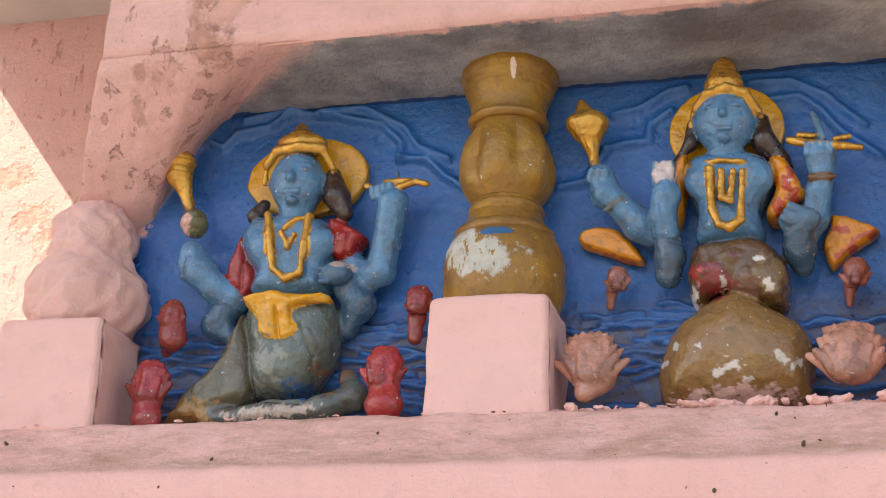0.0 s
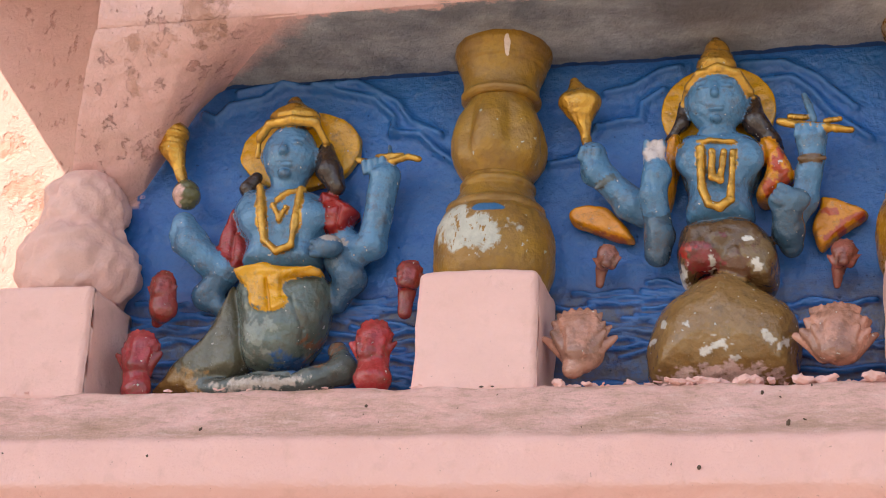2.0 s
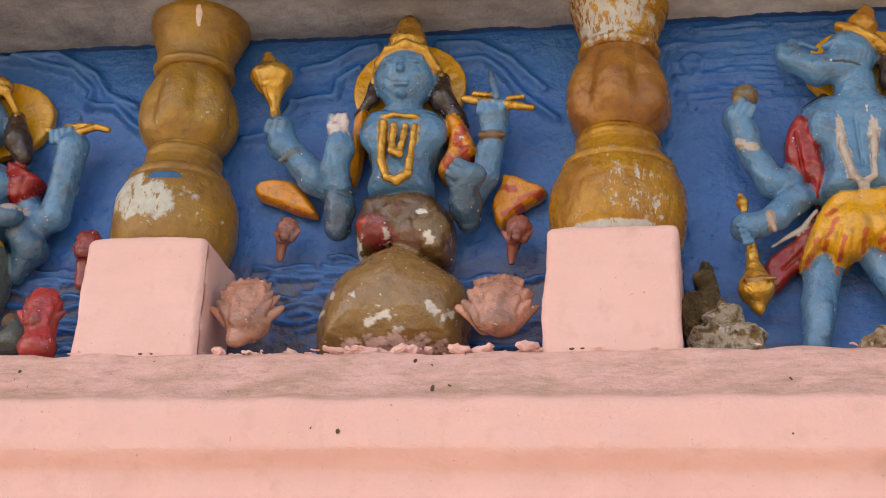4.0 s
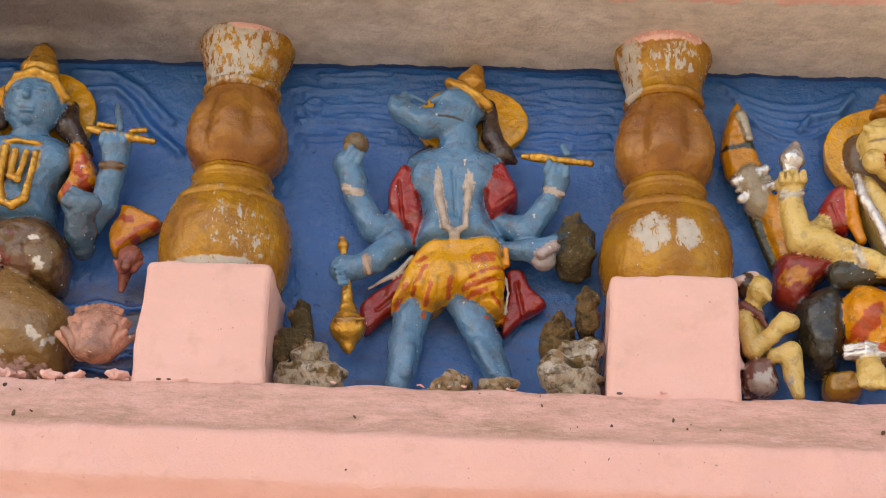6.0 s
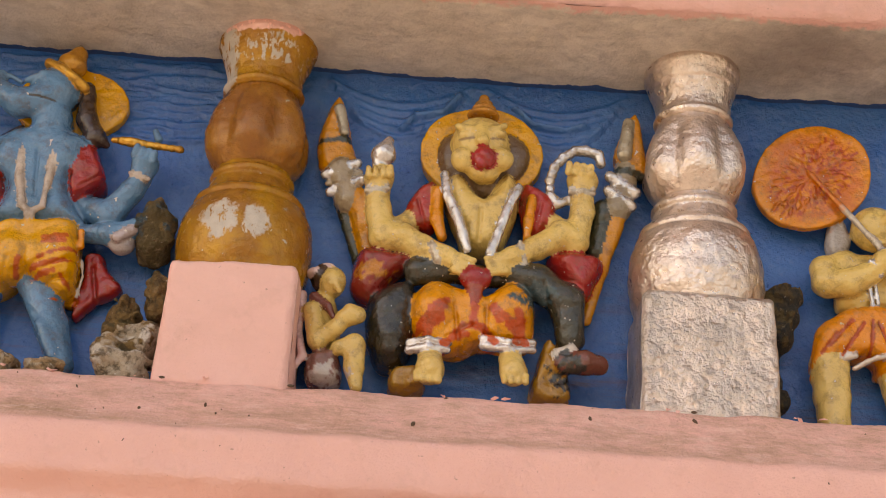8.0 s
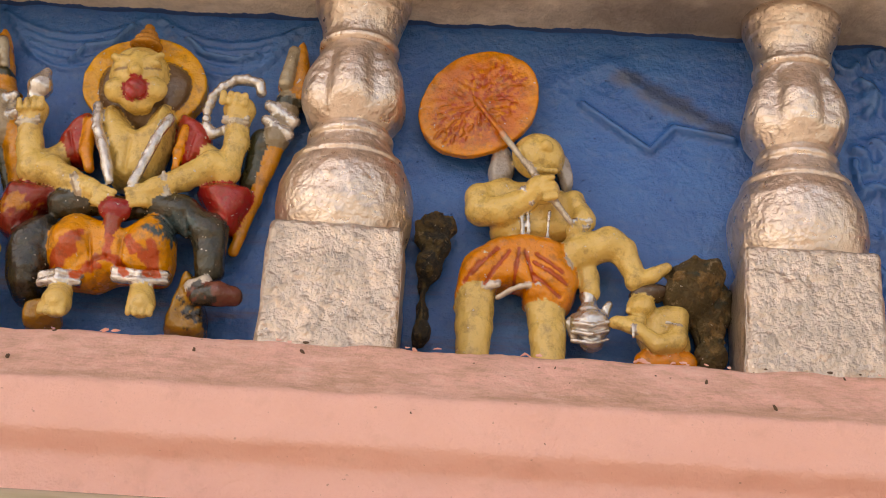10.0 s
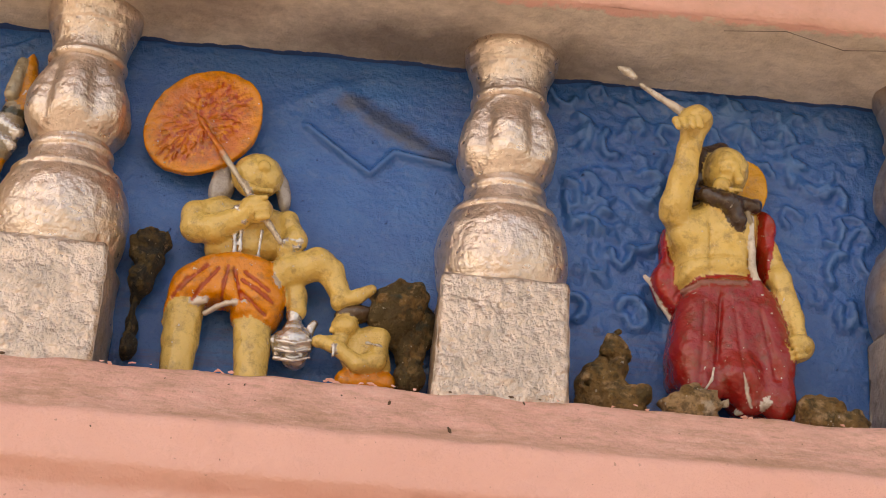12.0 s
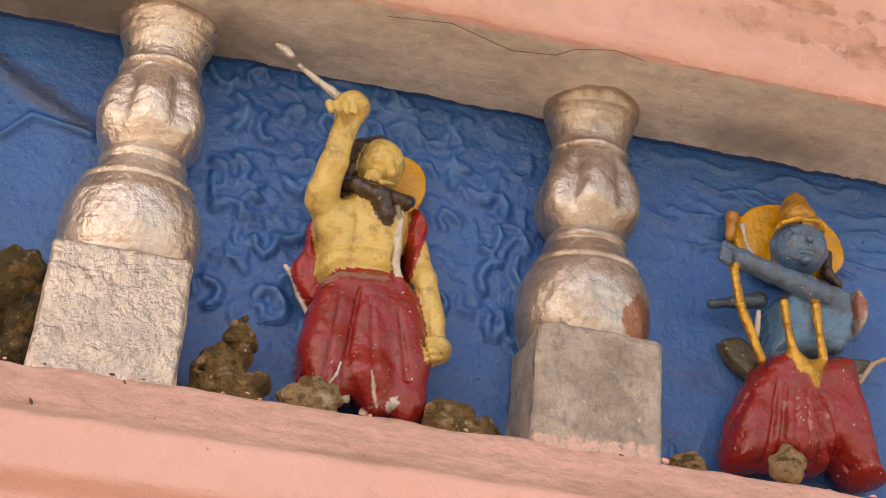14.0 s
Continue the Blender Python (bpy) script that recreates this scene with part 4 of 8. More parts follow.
c.plate([(-1.96, -0, 0.1682), (-1.918, 0, 0.1743), (-1.848, 0, 0.1774), (-1.833, 0, 0.1488), (-1.837, 0, 0.1066), (-1.851, 0, 0.0748), (-1.876, 0, 0.0497), (-1.919, -0, 0.048), (-1.942, 0, 0.0623), (-1.953, 0, 0.1166)], 0.0337, 0.046, (0.105, 0.135, 0.115, 0), 0.005)
c.limb([((-2.002, -0.016, 0.0263), 0.0115), ((-1.91, -0.03, 0.0266), 0.0144), ((-1.84, -0.028, 0.0302), 0.0164), ((-1.802, -0.018, 0.0481), 0.0164), ((-1.818, -0.004, 0.076), 0.0125)], SLATE, 0.010)
c.cut([((-1.911, -0.04, 0.038), 0.0029), ((-1.868, -0.046, 0.0338), 0.0034), ((-1.841, -0.04, 0.057), 0.0029)]).cut([((-1.873, -0.046, 0.1399), 0.0019), ((-1.856, -0.05, 0.0963), 0.0019), ((-1.86, -0.048, 0.0613), 0.0019)])
c.plate([(-1.954, -0.024, 0.1794), (-1.91, -0.024, 0.188), (-1.889, -0.024, 0.175), (-1.848, -0.024, 0.1804), (-1.845, -0.024, 0.1707), (-1.882, -0.024, 0.1586), (-1.873, -0.024, 0.1317), (-1.892, -0.024, 0.1157), (-1.925, -0.024, 0.1213), (-1.936, -0.024, 0.1505), (-1.952, -0.024, 0.1674)], 0.0077, 0.026, YELLOW, 0.003)
c.limb([((-1.945, -0.04, 0.1709), 0.0063), ((-1.901, -0.046, 0.1729), 0.0067), ((-1.841, -0.042, 0.1703), 0.0053)], (0.66, 0.30, 0.014, 0), 0.003)
c.cut([((-1.909, -0.05, 0.1613), 0.0019), ((-1.9, -0.05, 0.1188), 0.0024)]).cut([((-1.888, -0.05, 0.1602), 0.0019), ((-1.885, -0.05, 0.139), 0.0019)])
c.dab((-2.031, -0.02, 0.0291), (0.040, 0.06, 0.022), (0.42, 0.22, 0.07, 0), 0.5).dab((-1.867, -0.04, 0.0538), (0.030, 0.06, 0.012), DEEP_BLUE, 0.6).dab((-1.909, -0.03, 0.0251), (0.06, 0.06, 0.008), (0.55, 0.45, 0.38, 0), 0.6).dab((-1.836, -0.03, 0.0711), (0.018, 0.06, 0.020), (0.24, 0.10, 0.05, 0), 0.7).dab((-1.92, -0.04, 0.0917), (0.02, 0.06, 0.024), (0.22, 0.24, 0.20, 0), 0.9)
c.model("statue", 5, "blue four-armed fish-tailed relief figure with orange halo", "statue", group=FIGURES)

c = bay(1)
c.disc((-1.338, 0.015, 0.3892), 0.0699, 0.0615, 0.006, YELLOW)
c.limb([((-1.293, -0.008, 0.3907), 0.0099), ((-1.291, -0.012, 0.3605), 0.0149), ((-1.27, -0.008, 0.3347), 0.0109), ((-1.26, -0.002, 0.3269), 0.0050)], HAIR).limb([((-1.379, -0.006, 0.3932), 0.0069), ((-1.382, -0.008, 0.3658), 0.0089), ((-1.399, -0.006, 0.3456), 0.0055)], HAIR)
face(c, (-1.337, -0.02, 0.3884), 0.0362, 0.0407, SKIN, 0.0, 0.034)
c.cut([((-1.363, -0.05, 0.3685), 0.0015), ((-1.343, -0.056, 0.3497), 0.0015), ((-1.324, -0.054, 0.3458), 0.0015), ((-1.316, -0.048, 0.3382), 0.0015)])
c.stripe((-1.361, -0.054, 0.3653), (-1.343, -0.056, 0.3497), 0.0013, (0.02, 0.02, 0.03, 0), 0.2).stripe((-1.343, -0.056, 0.3497), (-1.317, -0.054, 0.3387), 0.0013, (0.02, 0.02, 0.03, 0), 0.2)
c.limb([((-1.337, -0.02, 0.4379), 0.0258), ((-1.337, -0.018, 0.4597), 0.0169), ((-1.338, -0.018, 0.4761), 0.0069)], GILT, 0.003)
for k in range(3):
    c.cut([((-1.361, -0.036, 0.4329), 0.0015), ((-1.335, -0.05, 0.4255), 0.0015), ((-1.312, -0.036, 0.4284), 0.0015)], lift=0.014 * k)
for a, b in (((-1.371, -0.028, 0.406), (-1.357, -0.042, 0.4169)), ((-1.357, -0.042, 0.4169), (-1.334, -0.048, 0.4207)), ((-1.334, -0.048, 0.4207), (-1.311, -0.042, 0.415)), ((-1.311, -0.042, 0.415), (-1.296, -0.028, 0.3949))):
    band(c, a, b, 0.0064, GILT)
c.limb([((-1.373, -0.024, 0.4093), 0.0045), ((-1.38, -0.012, 0.3903), 0.0035)], GILT, 0.002).limb([((-1.296, -0.024, 0.3992), 0.0045), ((-1.292, -0.014, 0.3926), 0.0035)], GILT, 0.002)
c.ball((-1.338, -0.012, 0.3448), (0.0248, 0.026, 0.0109), SKIN)
c.plate([(-1.388, 0, 0.3251), (-1.376, 0, 0.3433), (-1.339, 0, 0.346), (-1.299, 0, 0.3418), (-1.281, 0, 0.3195), (-1.287, 0, 0.2904), (-1.298, 0, 0.2651), (-1.298, 0, 0.225), (-1.372, 0, 0.2268), (-1.375, 0, 0.2647), (-1.384, 0, 0.2971)], 0.0248, 0.044, SKIN, 0.006)
c.ball((-1.371, -0.028, 0.3057), (0.0178, 0.017, 0.0208), SKIN, 0.010).ball((-1.299, -0.028, 0.3038), (0.0188, 0.017, 0.0208), SKIN, 0.010)
c.plate([(-1.402, 0.002, 0.3405), (-1.383, 0.002, 0.3492), (-1.387, 0.002, 0.3076), (-1.392, 0.002, 0.2722), (-1.4, 0.002, 0.252), (-1.404, 0.002, 0.295)], 0.0079, 0.026, ORANGE).plate([(-1.284, 0, 0.334), (-1.262, 0, 0.3269), (-1.244, 0, 0.2885), (-1.257, 0, 0.2678), (-1.279, 0, 0.2521), (-1.292, 0, 0.2621), (-1.28, 0, 0.2937)], 0.0099, 0.028, ORANGE)
for p in ((-1.265, -0.026, 0.2973), (-1.273, -0.026, 0.2684), (-1.256, -0.026, 0.2779), (-1.261, -0.026, 0.3051)):
    c.dab(p, (0.008, 0.05, 0.013), (0.55, 0.06, 0.012, 0), 0.7)
c.limb([((-1.381, -0.034, 0.3202), 0.0045), ((-1.345, -0.044, 0.3238), 0.0045), ((-1.315, -0.044, 0.3204), 0.0040)], GILT, 0.002)
for a, b in (((-1.355, -0.046, 0.3127), (-1.354, -0.05, 0.2582)), ((-1.354, -0.05, 0.2582), (-1.345, -0.052, 0.2357)), ((-1.345, -0.052, 0.2357), (-1.332, -0.052, 0.2307)), ((-1.332, -0.052, 0.2307), (-1.319, -0.051, 0.2407)), ((-1.319, -0.051, 0.2407), (-1.316, -0.046, 0.3055)), ((-1.341, -0.048, 0.3064), (-1.341, -0.051, 0.2718)), ((-1.341, -0.051, 0.2718), (-1.331, -0.052, 0.2664)), ((-1.331, -0.052, 0.2664), (-1.327, -0.048, 0.3054))):
    c.limb([(a, 0.0050), (b, 0.0050)], GILT, 0.0015, over=0.0012)
    beads(c, [a, b], 0.0040, GILT, 2.4)
c.limb([((-1.493, -0.02, 0.3221), 0.0178), ((-1.488, -0.02, 0.2995), 0.0188), ((-1.474, -0.016, 0.2875), 0.0169), ((-1.447, -0.008, 0.2595), 0.0208), ((-1.431, 0, 0.2476), 0.0169)], SKIN, 0.006)
band(c, (-1.486, -0.03, 0.2735), (-1.467, -0.03, 0.2864), 0.0035, (0.10, 0.13, 0.14, 0))
fingers(c, (-1.496, -0.034, 0.3133), 80, 3, SKIN, 0.0055, 0.0109, 0.0089)
c.limb([((-1.501, -0.02, 0.3412), 0.0069), ((-1.506, -0.02, 0.3643), 0.0084), ((-1.51, -0.02, 0.3874), 0.0218)], GILT, 0.004).ball((-1.512, -0.02, 0.3991), (0.0278, 0.024, 0.0169), GILT, 0.004).limb([((-1.515, -0.02, 0.4121), 0.0149), ((-1.519, -0.02, 0.4287), 0.0059)], GILT, 0.004)
for a, b in (((-1.528, -0.036, 0.3851), (-1.508, -0.032, 0.3486)), ((-1.515, -0.042, 0.3755), (-1.504, -0.036, 0.3452)), ((-1.5, -0.042, 0.3742), (-1.5, -0.036, 0.345)), ((-1.487, -0.036, 0.3835), (-1.498, -0.032, 0.3489))):
    c.cut([(a, 0.0015), (b, 0.0015)])
c.limb([((-1.414, -0.038, 0.3082), 0.0139), ((-1.41, -0.036, 0.2842), 0.0178), ((-1.415, -0.034, 0.2584), 0.0169), ((-1.412, -0.028, 0.2393), 0.0159)], SKIN, 0.005).limb([((-1.413, -0.026, 0.2456), 0.0159), ((-1.409, -0.016, 0.2119), 0.0178), ((-1.412, -0.01, 0.189), 0.0159)], (0.055, 0.115, 0.18, 0), 0.005)
fingers(c, (-1.413, -0.044, 0.3108), 84, 3, SKIN, 0.0059, 0.0119, 0.0089)
c.cut([((-1.417, -0.06, 0.2796), 0.0020), ((-1.412, -0.058, 0.2481), 0.0020)]).cut([((-1.423, -0.056, 0.2295), 0.0025), ((-1.395, -0.05, 0.2239), 0.0025)])
c.dab((-1.411, -0.05, 0.3107), (0.016, 0.05, 0.014), (0.62, 0.52, 0.50, 0), 0.4)
c.limb([((-1.223, -0.022, 0.3285), 0.0198), ((-1.222, -0.02, 0.305), 0.0149), ((-1.227, -0.014, 0.2865), 0.0159), ((-1.234, -0.006, 0.2531), 0.0169), ((-1.249, 0.002, 0.2308), 0.0159)], SKIN, 0.005)
band(c, (-1.236, -0.032, 0.2979), (-1.208, -0.032, 0.2974), 0.0030, (0.16, 0.08, 0.03, 0))
fingers(c, (-1.225, -0.034, 0.3284), 85, 4, SKIN, 0.0055, 0.0109, 0.0089)
c.limb([((-1.26, -0.028, 0.352), 0.0045), ((-1.234, -0.034, 0.3416), 0.0064), ((-1.206, -0.034, 0.3372), 0.0064), ((-1.176, -0.03, 0.3335), 0.0045)], GILT, 0.002).limb([((-1.248, -0.028, 0.3577), 0.0035), ((-1.229, -0.03, 0.354), 0.0040)], GILT, 0.002).limb([((-1.205, -0.03, 0.3477), 0.0045), ((-1.188, -0.028, 0.3506), 0.0035)], GILT, 0.002)
c.cut([((-1.239, -0.042, 0.3447), 0.0020), ((-1.238, -0.042, 0.3327), 0.0020)]).cut([((-1.199, -0.042, 0.3387), 0.0020), ((-1.197, -0.042, 0.3263), 0.0020)])
c.limb([((-1.23, -0.02, 0.3899), 0.0035), ((-1.224, -0.026, 0.3704), 0.0045), ((-1.219, -0.03, 0.3511), 0.0045)], (0.09, 0.21, 0.33, 0), 0.002)
c.ball((-1.252, -0.04, 0.2399), (0.0248, 0.017, 0.0159), (0.07, 0.16, 0.25, 0), 0.004).limb([((-1.254, -0.03, 0.2296), 0.0188), ((-1.253, -0.018, 0.2099), 0.0198), ((-1.25, -0.008, 0.1954), 0.0149)], (0.04, 0.10, 0.16, 0), 0.005)
fingers(c, (-1.256, -0.05, 0.2412), 150, 3, (0.07, 0.16, 0.25, 0), 0.0055, 0.0099, 0.0089)
c.plate([(-1.528, 0.012, 0.2564), (-1.515, 0.012, 0.2656), (-1.478, 0.012, 0.2621), (-1.444, 0.012, 0.2207), (-1.455, 0.012, 0.2148), (-1.498, 0.012, 0.2309), (-1.522, 0.012, 0.2406)], 0.0079, 0.014, ORANGE).plate([(-1.21, 0.012, 0.2645), (-1.163, 0.012, 0.2423), (-1.167, 0.012, 0.2298), (-1.192, 0.012, 0.213), (-1.215, 0.012, 0.1928), (-1.227, 0.012, 0.2219), (-1.218, 0.012, 0.2489)], 0.0069, 0.014, ORANGE)
for a, b in (((-1.191, -0.002, 0.2256), (-1.167, -0.002, 0.2336)), ((-1.208, -0.002, 0.2058), (-1.191, -0.002, 0.2194)), ((-1.211, -0.002, 0.2427), (-1.197, -0.002, 0.2376))):
    c.stripe(a, b, 0.004, (0.55, 0.08, 0.015, 0), 0.7)
c.stripe((-1.496, -0.002, 0.2269), (-1.451, -0.002, 0.2113), 0.004, (0.58, 0.14, 0.015, 0), 0.6)
c.plate([(-1.375, -0.004, 0.2227), (-1.336, -0.004, 0.2273), (-1.298, -0.004, 0.225), (-1.271, -0.004, 0.1982), (-1.265, -0.004, 0.1564), (-1.277, -0.004, 0.1344), (-1.326, -0.004, 0.1517), (-1.353, -0.004, 0.1609), (-1.376, -0.004, 0.1412), (-1.387, -0.004, 0.1783), (-1.384, -0.004, 0.2046)], 0.0248, 0.046, (0.13, 0.065, 0.025, 0), 0.004)
c.ball((-1.355, -0.03, 0.1783), (0.0288, 0.024, 0.0198), (0.17, 0.030, 0.022, 0), 0.006, -20).ball((-1.302, -0.028, 0.17), (0.0347, 0.026, 0.0248), (0.15, 0.06, 0.028, 0), 0.006, 15).ball((-1.33, -0.03, 0.194), (0.0297, 0.022, 0.0129), (0.17, 0.030, 0.022, 0), 0.006)
c.cut([((-1.339, -0.056, 0.1715), 0.0025), ((-1.343, -0.052, 0.1427), 0.0030)]).cut([((-1.31, -0.052, 0.1817), 0.0025), ((-1.299, -0.048, 0.142), 0.0025)])
c.dab((-1.354, -0.06, 0.1606), (0.02, 0.05, 0.02), (0.26, 0.03, 0.03, 0), 0.5).dab((-1.371, -0.05, 0.1798), (0.010, 0.05, 0.008), (0.5, 0.03, 0.02, 0), 0.7).dab((-1.287, -0.04, 0.1697), (0.020, 0.06, 0.024), (0.20, 0.12, 0.05, 0), 0.6).dab((-1.301, -0.045, 0.189), (0.009, 0.02, 0.003), WHITISH, 0.9).dab((-1.289, -0.04, 0.1586), (0.006, 0.02, 0.006), WHITISH, 0.9).dab((-1.379, -0.04, 0.1515), (0.006, 0.05, 0.008), WHITISH, 0.9).dab((-1.342, -0.055, 0.1639), (0.004, 0.05, 0.007), WHITISH, 0.8)
SHELLC = (0.29, 0.155, 0.05, 0)
c.plate([(-1.42, -0.008, 0.0742), (-1.406, -0.008, 0.1093), (-1.381, -0.008, 0.1339), (-1.352, -0.008, 0.1531), (-1.323, -0.008, 0.1579), (-1.286, -0.008, 0.1345), (-1.253, -0.008, 0.1127), (-1.241, -0.008, 0.0807), (-1.243, -0.008, 0.0487), (-1.262, -0.008, 0.0152), (-1.402, -0.008, 0.0146), (-1.422, -0.008, 0.045)], 0.0620, 0.066, SHELLC, 0.006)
for p, r in (((-1.33, -0.07, 0.0519), (0.011, 0.03, 0.004)), ((-1.349, -0.07, 0.0449), (0.006, 0.03, 0.004)), ((-1.312, -0.07, 0.0378), (0.007, 0.03, 0.003)), ((-1.339, -0.07, 0.062), (0.004, 0.03, 0.003)), ((-1.41, -0.04, 0.0656), (0.006, 0.03, 0.004)), ((-1.372, -0.06, 0.0764), (0.005, 0.05, 0.004)), ((-1.276, -0.055, 0.0595), (0.006, 0.05, 0.006)), ((-1.397, -0.05, 0.0807), (0.004, 0.05, 0.006)), ((-1.259, -0.045, 0.0572), (0.006, 0.05, 0.007))):
    c.dab(p, r, WHITISH, 0.9)
c.dab((-1.326, -0.072, 0.0214), (0.075, 0.06, 0.010), (0.75, 0.5, 0.44, 0), 0.5)
c.model("statue", 15, "blue four-armed relief figure rising from brown turtle shell", "statue", group=FIGURES)

c = bay(2)
c.disc((-0.7797, 0.015, 0.3947), 0.0690, 0.0483, 0.006, YELLOW)
c.limb([((-0.758, -0.004, 0.4077), 0.0105), ((-0.7521, -0.008, 0.3621), 0.0132), ((-0.737, -0.01, 0.3379), 0.0123), ((-0.7241, -0.006, 0.3304), 0.0048)], HAIR).limb([((-0.8301, -0.008, 0.3444), 0.0053), ((-0.8524, -0.006, 0.3289), 0.0048)], HAIR)
c.ball((-0.7979, -0.01, 0.3977), (0.0316, 0.030, 0.0316), SKIN)
c.limb([((-0.8057, -0.02, 0.379), 0.0211), ((-0.8344, -0.022, 0.3732), 0.0185), ((-0.8646, -0.02, 0.3906), 0.0149), ((-0.8641, -0.018, 0.414), 0.0070)], SKIN, 0.006).ball((-0.8771, -0.02, 0.3984), (0.0088, 0.014, 0.0149), SKIN, 0.004).limb([((-0.854, -0.018, 0.4129), 0.0044), ((-0.8367, -0.022, 0.4019), 0.0035)], SKIN, 0.004)
c.cut([((-0.8211, -0.048, 0.3754), 0.0018), ((-0.8052, -0.05, 0.3739), 0.0018), ((-0.7889, -0.046, 0.3717), 0.0018)]).stripe((-0.8202, -0.048, 0.3755), (-0.7898, -0.046, 0.3722), 0.0016, (0.03, 0.03, 0.03, 0), 0.2)
c.cut([((-0.8701, -0.036, 0.3906), 0.0026), ((-0.8669, -0.036, 0.3948), 0.0026)]).limb([((-0.8289, -0.032, 0.3995), 0.0031), ((-0.8091, -0.034, 0.4083), 0.0040), ((-0.789, -0.03, 0.4073), 0.0031)], SKIN, 0.004)
c.limb([((-0.7937, -0.01, 0.3594), 0.0246), ((-0.7939, -0.008, 0.3428), 0.0255)], SKIN, 0.006)
for a, b in (((-0.8092, -0.018, 0.4353), (-0.7879, -0.03, 0.4217)), ((-0.7879, -0.03, 0.4217), (-0.7702, -0.03, 0.409)), ((-0.7702, -0.03, 0.409), (-0.7593, -0.022, 0.4001))):
    band(c, a, b, 0.0062, GILT)
c.limb([((-0.7812, -0.012, 0.4398), 0.0193), ((-0.7765, -0.01, 0.4559), 0.0105), ((-0.7765, -0.008, 0.4677), 0.0040)], (0.60, 0.27, 0.03, 0.4), 0.004)
c.plate([(-0.859, 0.004, 0.3203), (-0.8448, 0.004, 0.3345), (-0.8265, 0.004, 0.3438), (-0.7826, 0.004, 0.3496), (-0.7501, 0.004, 0.3367), (-0.7356, 0.004, 0.3201), (-0.753, 0.004, 0.2994), (-0.7561, 0.004, 0.2657), (-0.7435, 0.004, 0.2369), (-0.7376, 0.004, 0.213), (-0.8376, 0.004, 0.2077), (-0.8343, 0.004, 0.2526), (-0.8443, 0.004, 0.2858)], 0.0228, 0.038, SKIN, 0.006)
c.ball((-0.8311, -0.022, 0.2965), (0.0185, 0.014, 0.0202), SKIN, 0.012).ball((-0.7664, -0.022, 0.3026), (0.0185, 0.014, 0.0202), SKIN, 0.012)
c.cut([((-0.7985, -0.04, 0.3058), 0.0022), ((-0.7928, -0.04, 0.2429), 0.0022)])
BONE = (0.52, 0.43, 0.36, 0)
for a, b in (((-0.8207, -0.026, 0.3262), (-0.8131, -0.036, 0.2633)), ((-0.8131, -0.036, 0.2633), (-0.8039, -0.037, 0.2257)), ((-0.8039, -0.037, 0.2257), (-0.7931, -0.038, 0.2161)), ((-0.7931, -0.038, 0.2161), (-0.7796, -0.037, 0.2257)), ((-0.7796, -0.037, 0.2257), (-0.7791, -0.036, 0.2647)), ((-0.7791, -0.036, 0.2647), (-0.778, -0.026, 0.3248))):
    c.limb([(a, 0.0044), (b, 0.0044)], BONE, 0.0015, over=0.0012)
    beads(c, [a, b], 0.0035, BONE, 2.4)
c.limb([((-0.7928, -0.038, 0.2128), 0.0070), ((-0.7921, -0.036, 0.202), 0.0026)], BONE, 0.002)
c.plate([(-0.865, 0.002, 0.319), (-0.8517, 0.002, 0.3115), (-0.8383, 0.002, 0.2712), (-0.8328, 0.002, 0.2371), (-0.8437, 0.002, 0.2099), (-0.8526, 0.002, 0.2304), (-0.8772, 0.002, 0.2558), (-0.877, 0.002, 0.2919)], 0.0079, 0.024, RED).plate([(-0.843, 0.014, 0.2082), (-0.858, 0.014, 0.1777), (-0.8912, 0.014, 0.1543), (-0.9059, 0.014, 0.1338), (-0.8981, 0.014, 0.1005), (-0.8723, 0.014, 0.1231), (-0.8604, 0.014, 0.1358), (-0.8427, 0.014, 0.1745)], 0.0070, 0.014, RED)
c.limb([((-0.845, -0.002, 0.1985), 0.0026), ((-0.8618, 0, 0.1771), 0.0026), ((-0.896, 0.002, 0.1566), 0.0026)], WHITISH, 0.002).cut([((-0.8652, -0.024, 0.2917), 0.0018), ((-0.8581, -0.024, 0.2382), 0.0022)]).cut([((-0.8493, -0.002, 0.1626), 0.0022), ((-0.8835, 0, 0.1291), 0.0022)])
c.plate([(-0.7401, 0, 0.3239), (-0.7265, 0, 0.3069), (-0.7168, 0, 0.2781), (-0.7317, 0, 0.2623), (-0.7501, 0, 0.2464), (-0.7593, 0, 0.2636), (-0.7554, 0, 0.2983)], 0.0079, 0.028, RED).plate([(-0.7308, 0.012, 0.1834), (-0.71, 0.012, 0.1881), (-0.6991, 0.012, 0.1658), (-0.6805, 0.012, 0.1432), (-0.7062, 0.012, 0.1234), (-0.7306, 0.012, 0.101), (-0.7341, 0.012, 0.1267), (-0.7281, 0.012, 0.1551)], 0.0062, 0.014, RED)
c.limb([((-0.7301, -0.004, 0.1717), 0.0026), ((-0.7264, -0.004, 0.1531), 0.0026), ((-0.7297, -0.004, 0.1242), 0.0026)], WHITISH, 0.002).cut([((-0.7169, -0.004, 0.1676), 0.0022), ((-0.7079, -0.004, 0.1261), 0.0026)]).cut([((-0.7434, -0.028, 0.2604), 0.0018), ((-0.7195, -0.026, 0.2818), 0.0018)])
c.limb([((-0.9315, -0.014, 0.3166), 0.0193), ((-0.9238, -0.014, 0.2944), 0.0167), ((-0.9185, -0.012, 0.2748), 0.0149), ((-0.8935, -0.008, 0.2337), 0.0185), ((-0.8752, -0.004, 0.2325), 0.0176), ((-0.8629, 0.002, 0.2603), 0.0141)], SKIN, 0.005)
fingers(c, (-0.9239, -0.03, 0.3161), 60, 3, SKIN, 0.0048, 0.0105, 0.0079)
